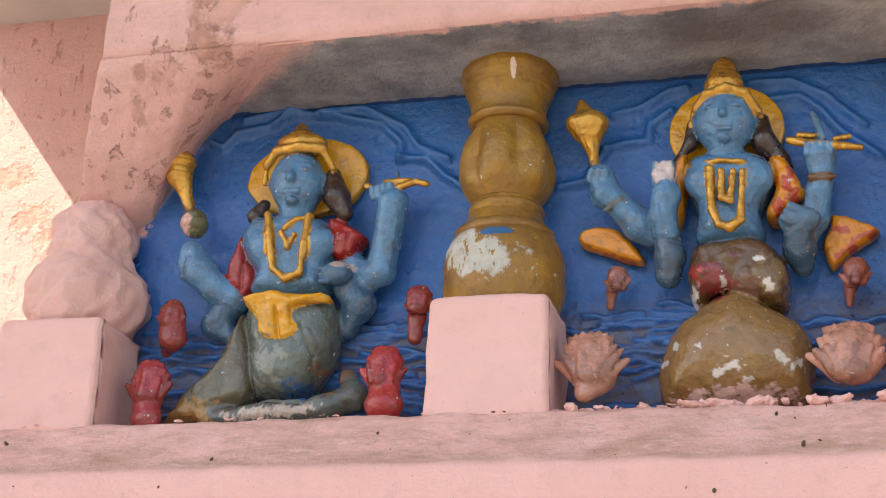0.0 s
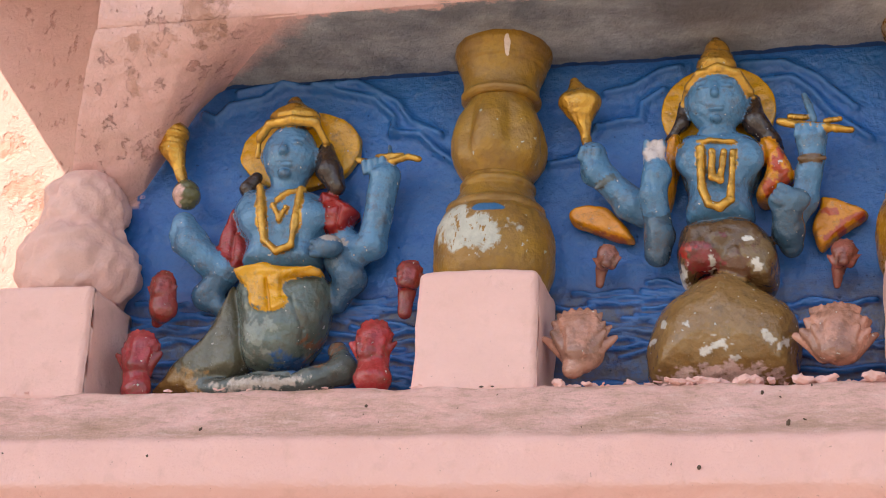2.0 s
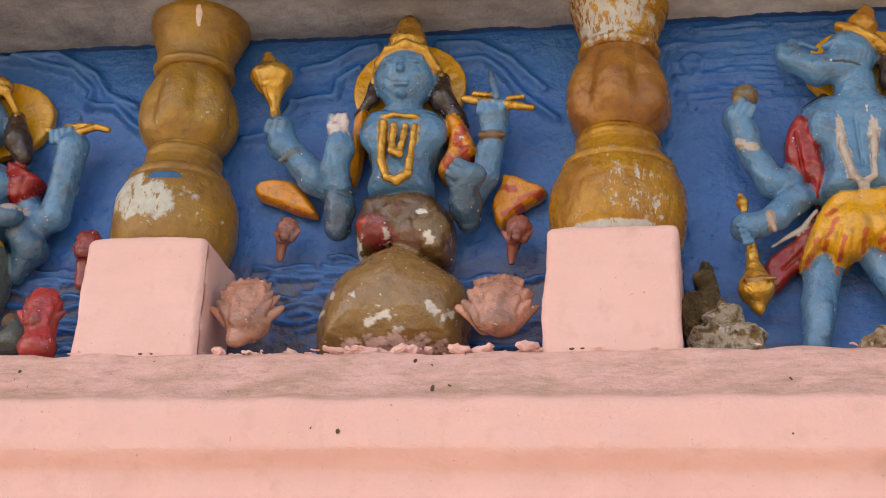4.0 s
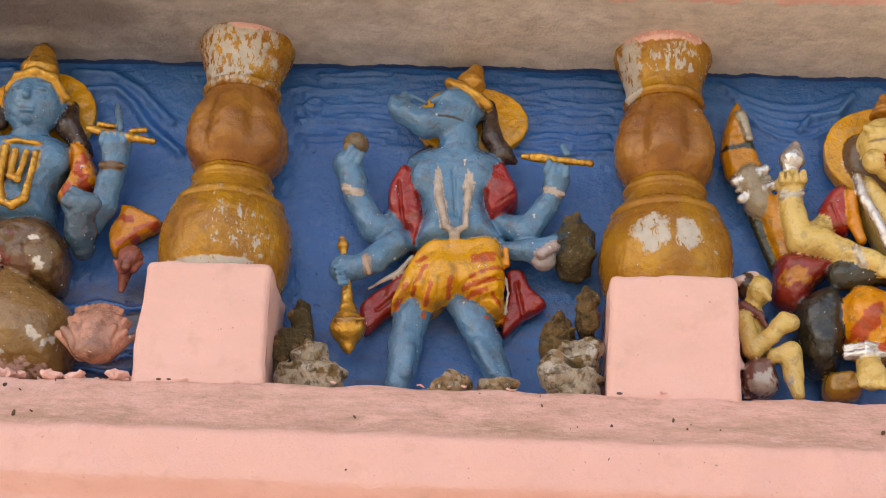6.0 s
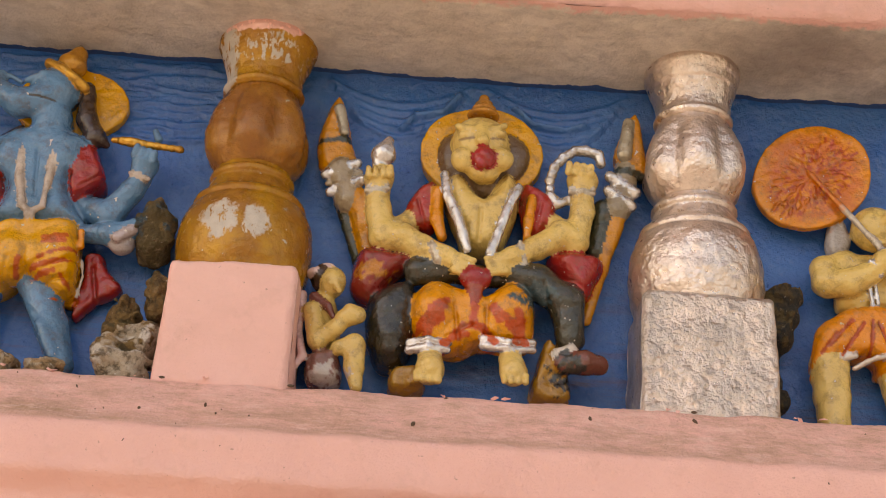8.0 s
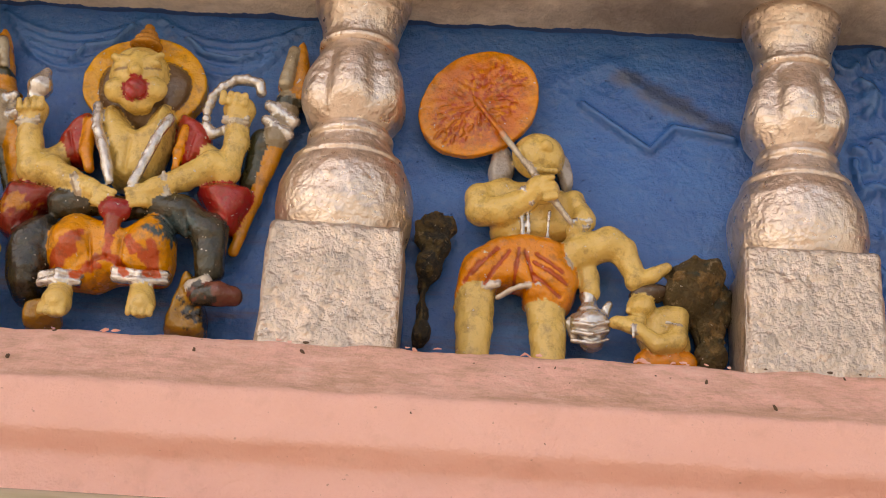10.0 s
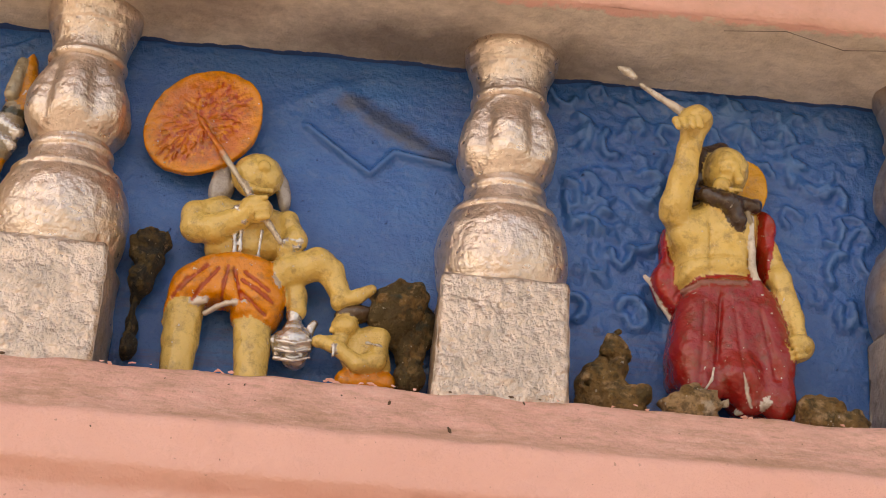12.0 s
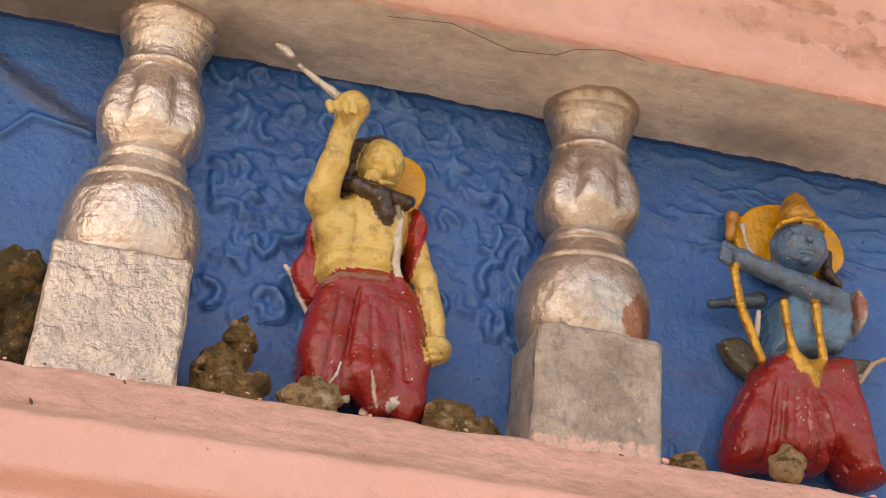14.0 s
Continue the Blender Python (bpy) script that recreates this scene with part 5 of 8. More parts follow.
band(c, (-0.9324, -0.024, 0.2781), (-0.9119, -0.026, 0.2721), 0.0040, BONE)
c.ball((-0.9211, -0.018, 0.3437), (0.0167, 0.016, 0.0158), (0.19, 0.125, 0.06, 0), 0.003).ball((-0.9288, -0.026, 0.333), (0.0079, 0.010, 0.0079), (0.30, 0.20, 0.10, 0), 0.003)
c.limb([((-0.9249, -0.018, 0.1736), 0.0185), ((-0.9081, -0.02, 0.1749), 0.0149), ((-0.8894, -0.016, 0.1879), 0.0158), ((-0.8664, -0.008, 0.2136), 0.0176), ((-0.8495, -0.002, 0.2199), 0.0123)], SKIN, 0.005)
fingers(c, (-0.9241, -0.032, 0.1604), 200, 4, SKIN, 0.0044, 0.0070, 0.0075)
band(c, (-0.8986, -0.032, 0.1827), (-0.8935, -0.03, 0.1636), 0.0035, (0.45, 0.30, 0.22, 0))
c.limb([((-0.9304, -0.02, 0.212), 0.0040), ((-0.9285, -0.02, 0.2025), 0.0075), ((-0.9276, -0.02, 0.194), 0.0053)], GILT, 0.002).limb([((-0.9198, -0.02, 0.1527), 0.0053), ((-0.918, -0.02, 0.1193), 0.0075)], GILT, 0.003).limb([((-0.9172, -0.02, 0.1193), 0.0097), ((-0.9155, -0.02, 0.0955), 0.0211), ((-0.9141, -0.02, 0.0737), 0.0088), ((-0.9132, -0.02, 0.0656), 0.0035)], GILT, 0.004)
band(c, (-0.9275, -0.04, 0.0988), (-0.8953, -0.04, 0.1003), 0.0018, (0.35, 0.16, 0.03, 0.6))
c.limb([((-0.6708, -0.016, 0.301), 0.0167), ((-0.6751, -0.014, 0.2808), 0.0132), ((-0.6831, -0.012, 0.2658), 0.0149), ((-0.7069, -0.006, 0.2347), 0.0176), ((-0.7373, 0.002, 0.245), 0.0158)], SKIN, 0.005)
fingers(c, (-0.6717, -0.028, 0.3047), 75, 4, SKIN, 0.0044, 0.0097, 0.0075)
band(c, (-0.6855, -0.026, 0.2841), (-0.6633, -0.026, 0.2763), 0.0031, BONE)
c.limb([((-0.6633, -0.02, 0.3464), 0.0044), ((-0.6583, -0.022, 0.3346), 0.0048)], SKIN, 0.002).limb([((-0.7128, -0.022, 0.3295), 0.0035), ((-0.6904, -0.026, 0.3263), 0.0048), ((-0.6286, -0.024, 0.3208), 0.0040)], GILT, 0.002)
beads(c, [(-0.7015, -0.026, 0.3268), (-0.6308, -0.026, 0.3202)], 0.0048, GILT, 1.9)
c.limb([((-0.7376, -0.006, 0.2075), 0.0114), ((-0.7014, -0.016, 0.2045), 0.0132), ((-0.6673, -0.018, 0.2146), 0.0114), ((-0.6395, -0.014, 0.2195), 0.0079)], SKIN, 0.005).ball((-0.6844, -0.012, 0.1938), (0.0158, 0.014, 0.0141), (0.42, 0.37, 0.37, 0), 0.006).limb([((-0.6731, -0.028, 0.206), 0.0062), ((-0.6876, -0.028, 0.1959), 0.0062)], (0.46, 0.38, 0.38, 0), 0.003)
band(c, (-0.7308, -0.028, 0.1997), (-0.7289, -0.026, 0.1819), 0.0040, ORANGE)
c.plate([(-0.8325, -0.002, 0.2072), (-0.7878, -0.002, 0.2139), (-0.7419, -0.002, 0.2173), (-0.7317, -0.002, 0.1678), (-0.7321, -0.002, 0.1203), (-0.7503, -0.002, 0.1222), (-0.7839, -0.002, 0.1458), (-0.7968, -0.002, 0.1443), (-0.8096, -0.002, 0.1307), (-0.8278, -0.002, 0.1205), (-0.8377, -0.002, 0.135), (-0.8599, -0.002, 0.1219), (-0.8673, -0.002, 0.1262), (-0.8541, -0.002, 0.1633)], 0.0114, 0.038, YELLOW, 0.003)
c.ball((-0.8105, -0.02, 0.1613), (0.0264, 0.024, 0.0308), YELLOW, 0.014).ball((-0.7632, -0.02, 0.1634), (0.0272, 0.024, 0.0308), YELLOW, 0.014)
for a, b in (((-0.8362, -0.04, 0.1562), (-0.8531, -0.03, 0.1181)), ((-0.8211, -0.044, 0.1597), (-0.8325, -0.04, 0.1195)), ((-0.8077, -0.046, 0.1548), (-0.8109, -0.044, 0.1143)), ((-0.7897, -0.046, 0.1695), (-0.7881, -0.046, 0.1327)), ((-0.7644, -0.046, 0.1429), (-0.7332, -0.036, 0.1624)), ((-0.7676, -0.046, 0.1291), (-0.7334, -0.036, 0.1394)), ((-0.75, -0.044, 0.1171), (-0.7313, -0.036, 0.1212)), ((-0.7936, -0.046, 0.1371), (-0.7654, -0.046, 0.1567))):
    c.cut([(a, 0.0018), (b, 0.0026)])
ROUGE = (0.58, 0.10, 0.010, 0)
for a, b in (((-0.7693, -0.046, 0.182), (-0.7445, -0.04, 0.1881)), ((-0.7688, -0.046, 0.175), (-0.7461, -0.04, 0.1806)), ((-0.7717, -0.046, 0.1564), (-0.7338, -0.036, 0.1717)), ((-0.7895, -0.046, 0.1395), (-0.7363, -0.036, 0.1577)), ((-0.793, -0.046, 0.1302), (-0.7519, -0.04, 0.1414)), ((-0.7432, -0.04, 0.1373), (-0.7305, -0.036, 0.1212)), ((-0.7542, -0.04, 0.114), (-0.731, -0.036, 0.1167)), ((-0.8265, -0.04, 0.1682), (-0.8398, -0.03, 0.1371)), ((-0.8178, -0.044, 0.146), (-0.8262, -0.04, 0.1153)), ((-0.8362, -0.036, 0.1766), (-0.8267, -0.04, 0.1808)), ((-0.7978, -0.046, 0.1369), (-0.7942, -0.046, 0.1554)), ((-0.8588, -0.02, 0.122), (-0.8475, -0.024, 0.144))):
    c.stripe(a, b, 0.0030, ROUGE, 0.45)
c.limb([((-0.8407, -0.002, 0.1302), 0.0237), ((-0.847, -0.008, 0.0815), 0.0193), ((-0.8516, -0.014, 0.0273), 0.0158)], SKIN, 0.006).limb([((-0.7764, -0.002, 0.1377), 0.0237), ((-0.7521, -0.008, 0.0859), 0.0193), ((-0.7326, -0.014, 0.0353), 0.0158)], SKIN, 0.006)
c.limb([((-0.8398, -0.026, 0.0704), 0.0053), ((-0.8434, -0.028, 0.0382), 0.0044)], SKIN, 0.008).limb([((-0.7589, -0.026, 0.0787), 0.0053), ((-0.7416, -0.028, 0.0431), 0.0044)], SKIN, 0.008)
c.model("statue", 25, "blue boar-headed relief figure in orange dhoti and red shawl", "statue", group=FIGURES)

c = bay(3)
BROWN = (0.155, 0.09, 0.05, 0)
c.disc((-0.2615, 0.008, 0.3568), 0.0743, 0.0621, 0.010, YELLOW)
c.plate([(-0.3167, 0.002, 0.3468), (-0.308, 0.002, 0.374), (-0.2654, 0.002, 0.3892), (-0.2174, 0.002, 0.3792), (-0.2022, 0.002, 0.3557), (-0.2085, 0.002, 0.3284), (-0.2312, 0.002, 0.3082), (-0.2559, 0.002, 0.2904), (-0.2839, 0.002, 0.3054), (-0.3081, 0.002, 0.3208)], 0.0153, 0.020, BROWN)
c.ball((-0.2642, -0.02, 0.3573), (0.0356, 0.030, 0.0387), CREAM, 0.004).ball((-0.285, -0.038, 0.326), (0.0163, 0.014, 0.0153), CREAM, 0.006).ball((-0.2401, -0.038, 0.3295), (0.0163, 0.014, 0.0153), CREAM, 0.006).ball((-0.2599, -0.03, 0.3141), (0.0203, 0.014, 0.0112), CREAM, 0.006)
c.limb([((-0.2655, -0.044, 0.3743), 0.0051), ((-0.2627, -0.05, 0.3479), 0.0081)], CREAM, 0.005).limb([((-0.2923, -0.04, 0.3704), 0.0041), ((-0.2762, -0.046, 0.3647), 0.0046)], CREAM, 0.003).limb([((-0.2532, -0.046, 0.3665), 0.0046), ((-0.237, -0.04, 0.3759), 0.0041)], CREAM, 0.003)
c.ball((-0.2828, -0.042, 0.3584), (0.0092, 0.006, 0.0051), CREAM, 0.002).ball((-0.2437, -0.042, 0.3626), (0.0092, 0.006, 0.0051), CREAM, 0.002).stripe((-0.2907, -0.046, 0.352), (-0.2737, -0.048, 0.3511), 0.0014, (0.30, 0.18, 0.06, 0), 0.2).stripe((-0.2527, -0.048, 0.3527), (-0.2357, -0.046, 0.3575), 0.0014, (0.30, 0.18, 0.06, 0), 0.2)
c.ball((-0.2597, -0.05, 0.3247), (0.0132, 0.010, 0.0153), (0.42, 0.010, 0.014, 0), 0.0015, over=0.003).cut([((-0.2652, -0.062, 0.321), 0.0036), ((-0.2569, -0.062, 0.3127), 0.0036)])
for k in range(4):
    p = (-0.2625, -0.018, 0.4009)
    c.ball((p[0], p[1] + 0.001 * k, p[2] + 0.0085 * k), (0.021 - 0.0045 * k, 0.020 - 0.004 * k, 0.0070), (0.55, 0.23, 0.03, 0.2), 0.002)
c.plate([(-0.3063, -0.002, 0.3039), (-0.2878, -0.002, 0.3179), (-0.2574, -0.002, 0.2859), (-0.2321, -0.002, 0.3222), (-0.2174, -0.002, 0.3106), (-0.2143, -0.002, 0.2779), (-0.2248, -0.002, 0.2368), (-0.2379, -0.002, 0.2148), (-0.2775, -0.002, 0.2119), (-0.2888, -0.002, 0.2387), (-0.3002, -0.002, 0.2657)], 0.0224, 0.036, CREAM, 0.005)
c.cut([((-0.2601, -0.038, 0.2616), 0.0025), ((-0.2613, -0.038, 0.2231), 0.0025)])
for a, b in (((-0.3056, -0.03, 0.3072), (-0.3003, -0.038, 0.2752)), ((-0.3003, -0.038, 0.2752), (-0.2859, -0.042, 0.2411)), ((-0.2859, -0.042, 0.2411), (-0.2743, -0.044, 0.203)), ((-0.2165, -0.034, 0.2938), (-0.2287, -0.04, 0.2618)), ((-0.2287, -0.04, 0.2618), (-0.2384, -0.043, 0.2278)), ((-0.2384, -0.043, 0.2278), (-0.2481, -0.045, 0.1991))):
    c.limb([(a, 0.0066), (b, 0.0061)], SILV, 0.0015, over=0.0012)
    beads(c, [a, b], 0.0046, SILV, 2.3)
REDC = (0.42, 0.024, 0.012, 0)
c.plate([(-0.3508, 0, 0.2731), (-0.3301, 0, 0.3042), (-0.3133, 0, 0.3032), (-0.3132, 0, 0.249), (-0.3256, 0, 0.238), (-0.3434, 0, 0.2512)], 0.0122, 0.026, REDC).limb([((-0.3133, -0.024, 0.2883), 0.0071), ((-0.3121, -0.026, 0.2472), 0.0076), ((-0.305, -0.026, 0.2257), 0.0061)], ORANGE, 0.003)
c.plate([(-0.2082, 0, 0.3124), (-0.1804, 0, 0.3013), (-0.1676, 0, 0.2756), (-0.1878, 0, 0.2416), (-0.2027, 0, 0.2372), (-0.2109, 0, 0.2735)], 0.0122, 0.026, REDC).limb([((-0.1986, -0.026, 0.2864), 0.0051), ((-0.2027, -0.028, 0.2544), 0.0061), ((-0.2037, -0.026, 0.2278), 0.0051)], ORANGE, 0.003)
c.cut([((-0.3366, -0.026, 0.2759), 0.0020), ((-0.3242, -0.026, 0.2352), 0.0025)]).cut([((-0.1874, -0.026, 0.2788), 0.0020), ((-0.195, -0.026, 0.2339), 0.0025)])
c.limb([((-0.3851, -0.02, 0.3008), 0.0183), ((-0.3851, -0.02, 0.281), 0.0137), ((-0.3819, -0.018, 0.2571), 0.0153), ((-0.3746, -0.018, 0.2244), 0.0173), ((-0.3529, -0.022, 0.2241), 0.0173), ((-0.3251, -0.028, 0.208), 0.0142), ((-0.2978, -0.036, 0.1943), 0.0122), ((-0.2831, -0.04, 0.1881), 0.0102)], CREAM, 0.005).limb([((-0.3746, -0.018, 0.2244), 0.0153), ((-0.3447, -0.008, 0.2527), 0.0142)], CREAM, 0.006).limb([((-0.3771, -0.018, 0.2187), 0.0132), ((-0.3785, -0.018, 0.2099), 0.0051)], CREAM, 0.004)
c.limb([((-0.1374, -0.02, 0.3169), 0.0193), ((-0.1381, -0.02, 0.2969), 0.0137), ((-0.1365, -0.018, 0.2756), 0.0148), ((-0.1438, -0.018, 0.2361), 0.0163), ((-0.1612, -0.022, 0.2406), 0.0163), ((-0.1908, -0.028, 0.2179), 0.0148), ((-0.2202, -0.036, 0.2), 0.0127), ((-0.2348, -0.04, 0.1906), 0.0102)], CREAM, 0.005).limb([((-0.1448, -0.018, 0.2361), 0.0142), ((-0.1701, -0.008, 0.2602), 0.0142)], CREAM, 0.006).limb([((-0.1447, -0.018, 0.2306), 0.0112), ((-0.1479, -0.018, 0.2172), 0.0046)], CREAM, 0.004)
fingers(c, (-0.2855, -0.044, 0.185), -22, 4, CREAM, 0.0046, 0.0173, 0.0066)
fingers(c, (-0.2325, -0.044, 0.1879), 200, 4, CREAM, 0.0046, 0.0173, 0.0066)
fingers(c, (-0.3849, -0.036, 0.2979), 95, 4, CREAM, 0.0051, 0.0092, 0.0086)
fingers(c, (-0.1434, -0.036, 0.3192), 85, 4, CREAM, 0.0051, 0.0092, 0.0086)
for a, b in (((-0.3985, -0.03, 0.2798), (-0.3729, -0.032, 0.2829)), ((-0.1533, -0.03, 0.2962), (-0.1243, -0.03, 0.2961)), ((-0.3162, -0.044, 0.2052), (-0.3093, -0.042, 0.1885)), ((-0.2126, -0.044, 0.2119), (-0.2058, -0.04, 0.1939))):
    band(c, a, b, 0.0031, (0.55, 0.48, 0.38, 0.5))
    c.limb([(a, 0.0020), (b, 0.0020)], (0.60, 0.52, 0.42, 0.5), 0.001, shift=(0, 0, 0.006))
c.limb([((-0.3866, -0.022, 0.3213), 0.0102), ((-0.3825, -0.022, 0.3342), 0.0153), ((-0.3769, -0.022, 0.355), 0.0056)], SILV, 0.003)
arc = [(-0.1143, -0.014, 0.3467), (-0.1172, -0.016, 0.3581), (-0.1328, -0.018, 0.3616), (-0.1471, -0.018, 0.3605), (-0.1611, -0.018, 0.3501), (-0.1719, -0.018, 0.3342), (-0.1773, -0.016, 0.316), (-0.1758, -0.016, 0.2962), (-0.1655, -0.016, 0.2856), (-0.1544, -0.014, 0.292)]
for a, b in zip(arc, arc[1:]):
    beads(c, [a, b], 0.0066, SILV, 1.6)
POST, GREEN = (0.62, 0.24, 0.010, 0), (0.03, 0.035, 0.018, 0)
c.plate([(-0.4478, 0.002, 0.421), (-0.4354, 0.002, 0.4087), (-0.4166, 0.002, 0.342), (-0.4098, 0.002, 0.3327), (-0.4562, 0.002, 0.3158), (-0.4646, 0.002, 0.3647)], 0.0122, 0.018, POST).limb([((-0.4415, -0.014, 0.3987), 0.0071), ((-0.4326, -0.016, 0.3657), 0.0061)], (0.42, 0.36, 0.26, 0.4), 0.002).stripe((-0.4604, -0.016, 0.3519), (-0.4253, -0.016, 0.3575), 0.004, GREEN, 0.5)
c.limb([((-0.4091, -0.004, 0.2791), 0.0153), ((-0.3988, 0, 0.2425), 0.0142), ((-0.3889, 0.002, 0.211), 0.0142)], POST, 0.004).limb([((-0.4286, 0.004, 0.2761), 0.0102), ((-0.4179, 0.006, 0.2441), 0.0081), ((-0.4031, 0.008, 0.2018), 0.0081)], GREEN, 0.004)
c.limb([((-0.4338, -0.004, 0.3171), 0.0183), ((-0.4216, -0.004, 0.2781), 0.0173)], (0.36, 0.28, 0.18, 0), 0.003)
band(c, (-0.452, -0.01, 0.3068), (-0.414, -0.014, 0.3236), 0.0071, SILV, 0.004)
band(c, (-0.444, -0.01, 0.2846), (-0.4043, -0.014, 0.3025), 0.0071, SILV, 0.004)
band(c, (-0.449, -0.01, 0.295), (-0.4091, -0.013, 0.313), 0.0041, (0.45, 0.38, 0.28, 0.4))
c.plate([(-0.0739, 0.002, 0.4251), (-0.0634, 0.002, 0.4127), (-0.0552, 0.002, 0.3425), (-0.0757, 0.002, 0.3363), (-0.0974, 0.002, 0.3567), (-0.0883, 0.002, 0.394)], 0.0112, 0.018, POST).limb([((-0.0803, -0.014, 0.4063), 0.0071), ((-0.0859, -0.018, 0.3594), 0.0092)], (0.42, 0.36, 0.26, 0.4), 0.002).stripe((-0.0969, -0.018, 0.34), (-0.0587, -0.014, 0.3336), 0.005, GREEN, 0.4)
c.limb([((-0.0917, -0.002, 0.2786), 0.0102), ((-0.1101, 0.002, 0.2097), 0.0086), ((-0.1277, 0.004, 0.1419), 0.0066)], POST, 0.004).limb([((-0.108, 0.002, 0.2879), 0.0163), ((-0.1169, 0.006, 0.2331), 0.0142)], GREEN, 0.004)
c.limb([((-0.0814, -0.002, 0.3424), 0.0163), ((-0.0918, -0.002, 0.2899), 0.0173)], (0.30, 0.24, 0.16, 0), 0.003)
band(c, (-0.1023, -0.013, 0.3296), (-0.0713, -0.01, 0.3107), 0.0076, SILV, 0.004)
band(c, (-0.1041, -0.013, 0.31), (-0.0753, -0.01, 0.2922), 0.0071, SILV, 0.004)
CUSH = (0.30, 0.022, 0.014, 0)
c.plate([(-0.4011, 0, 0.2081), (-0.3714, 0, 0.2092), (-0.3361, 0, 0.1987), (-0.3617, 0, 0.1686), (-0.383, 0, 0.1392), (-0.4075, 0, 0.1524), (-0.4103, 0, 0.1758)], 0.0203, 0.034, CUSH).plate([(-0.1781, 0, 0.2136), (-0.1484, 0, 0.2235), (-0.1155, 0, 0.2193), (-0.1103, 0, 0.2033), (-0.12, 0, 0.1809), (-0.13, 0, 0.1608), (-0.1473, 0, 0.1681), (-0.1666, 0, 0.191)], 0.0193, 0.034, (0.40, 0.018, 0.014, 0))
c.dab((-0.3861, -0.03, 0.1745), (0.018, 0.05, 0.010), (0.60, 0.22, 0.02, 0), 0.7)
DEMON = (0.034, 0.034, 0.022, 0)
c.limb([((-0.3305, -0.022, 0.1796), 0.0173), ((-0.287, -0.024, 0.1846), 0.0153), ((-0.2572, -0.02, 0.1779), 0.0132), ((-0.2187, -0.024, 0.1843), 0.0163), ((-0.1892, -0.024, 0.1757), 0.0214), ((-0.1544, -0.022, 0.1526), 0.0214), ((-0.1477, -0.022, 0.106), 0.0173)], DEMON, 0.006).plate([(-0.3838, -0.004, 0.1438), (-0.344, -0.004, 0.1681), (-0.3281, -0.004, 0.1478), (-0.3299, -0.004, 0.1003), (-0.3419, -0.004, 0.0634), (-0.3703, -0.004, 0.0588), (-0.3875, -0.004, 0.0962)], 0.0254, 0.042, BLACKISH, 0.006)
c.dab((-0.1908, -0.05, 0.1481), (0.024, 0.05, 0.020), (0.045, 0.085, 0.095, 0), 0.5).cut([((-0.1824, -0.056, 0.1669), 0.0025), ((-0.171, -0.05, 0.1184), 0.0031)])
c.limb([((-0.1654, -0.032, 0.0802), 0.0071), ((-0.1489, -0.036, 0.0858), 0.0081)], WHITISH, 0.003).limb([((-0.1538, -0.032, 0.0708), 0.0132), ((-0.133, -0.036, 0.0717), 0.0142), ((-0.1169, -0.032, 0.0724), 0.0122)], (0.17, 0.04, 0.024, 0), 0.005)
c.ball((-0.2629, -0.042, 0.1674), (0.0193, 0.016, 0.0153), (0.36, 0.014, 0.018, 0), 0.003).limb([((-0.2633, -0.044, 0.1533), 0.0102), ((-0.2633, -0.044, 0.1324), 0.0071)], (0.36, 0.05, 0.018, 0), 0.003)
c.plate([(-0.3342, -0.014, 0.1483), (-0.31, -0.014, 0.1661), (-0.2794, -0.014, 0.1597), (-0.2508, -0.014, 0.1512), (-0.2198, -0.014, 0.1684), (-0.1964, -0.014, 0.1541), (-0.1907, -0.014, 0.1271), (-0.1955, -0.014, 0.0929), (-0.224, -0.014, 0.0873), (-0.2528, -0.014, 0.0883), (-0.2785, -0.014, 0.0752), (-0.3243, -0.014, 0.0832), (-0.3341, -0.014, 0.1167)], 0.0173, 0.034, DHOTI, 0.004)
c.ball((-0.3102, -0.036, 0.1237), (0.0244, 0.026, 0.0275), DHOTI, 0.010).ball((-0.2197, -0.036, 0.1302), (0.0234, 0.026, 0.0275), DHOTI, 0.010)
c.cut([((-0.2855, -0.054, 0.129), 0.0025), ((-0.2782, -0.052, 0.0793), 0.0036)]).cut([((-0.2477, -0.054, 0.1318), 0.0025), ((-0.2473, -0.052, 0.0815), 0.0036)]).cut([((-0.293, -0.056, 0.0907), 0.0020), ((-0.2645, -0.052, 0.1067), 0.0020), ((-0.2369, -0.056, 0.0948), 0.0020)])
for a, b in (((-0.322, -0.06, 0.1032), (-0.2975, -0.062, 0.1246)), ((-0.3262, -0.06, 0.0953), (-0.3175, -0.06, 0.1061)), ((-0.3112, -0.062, 0.1185), (-0.2954, -0.062, 0.1299)), ((-0.3014, -0.062, 0.1115), (-0.3168, -0.062, 0.0926)), ((-0.2949, -0.056, 0.0815), (-0.2749, -0.056, 0.1032)), ((-0.2749, -0.056, 0.1032), (-0.2513, -0.056, 0.1024)), ((-0.2513, -0.056, 0.1024), (-0.2388, -0.056, 0.0855)), ((-0.241, -0.062, 0.1287), (-0.231, -0.062, 0.1141)), ((-0.2312, -0.062, 0.1192), (-0.2117, -0.062, 0.1002)), ((-0.2072, -0.06, 0.1115), (-0.2133, -0.058, 0.0865)), ((-0.2123, -0.06, 0.1214), (-0.2039, -0.058, 0.0872)), ((-0.2837, -0.056, 0.0924), (-0.2697, -0.056, 0.0944)), ((-0.2625, -0.052, 0.1264), (-0.2628, -0.052, 0.1109))):
    c.stripe(a, b, 0.0052, (0.56, 0.075, 0.012, 0), 0.4)
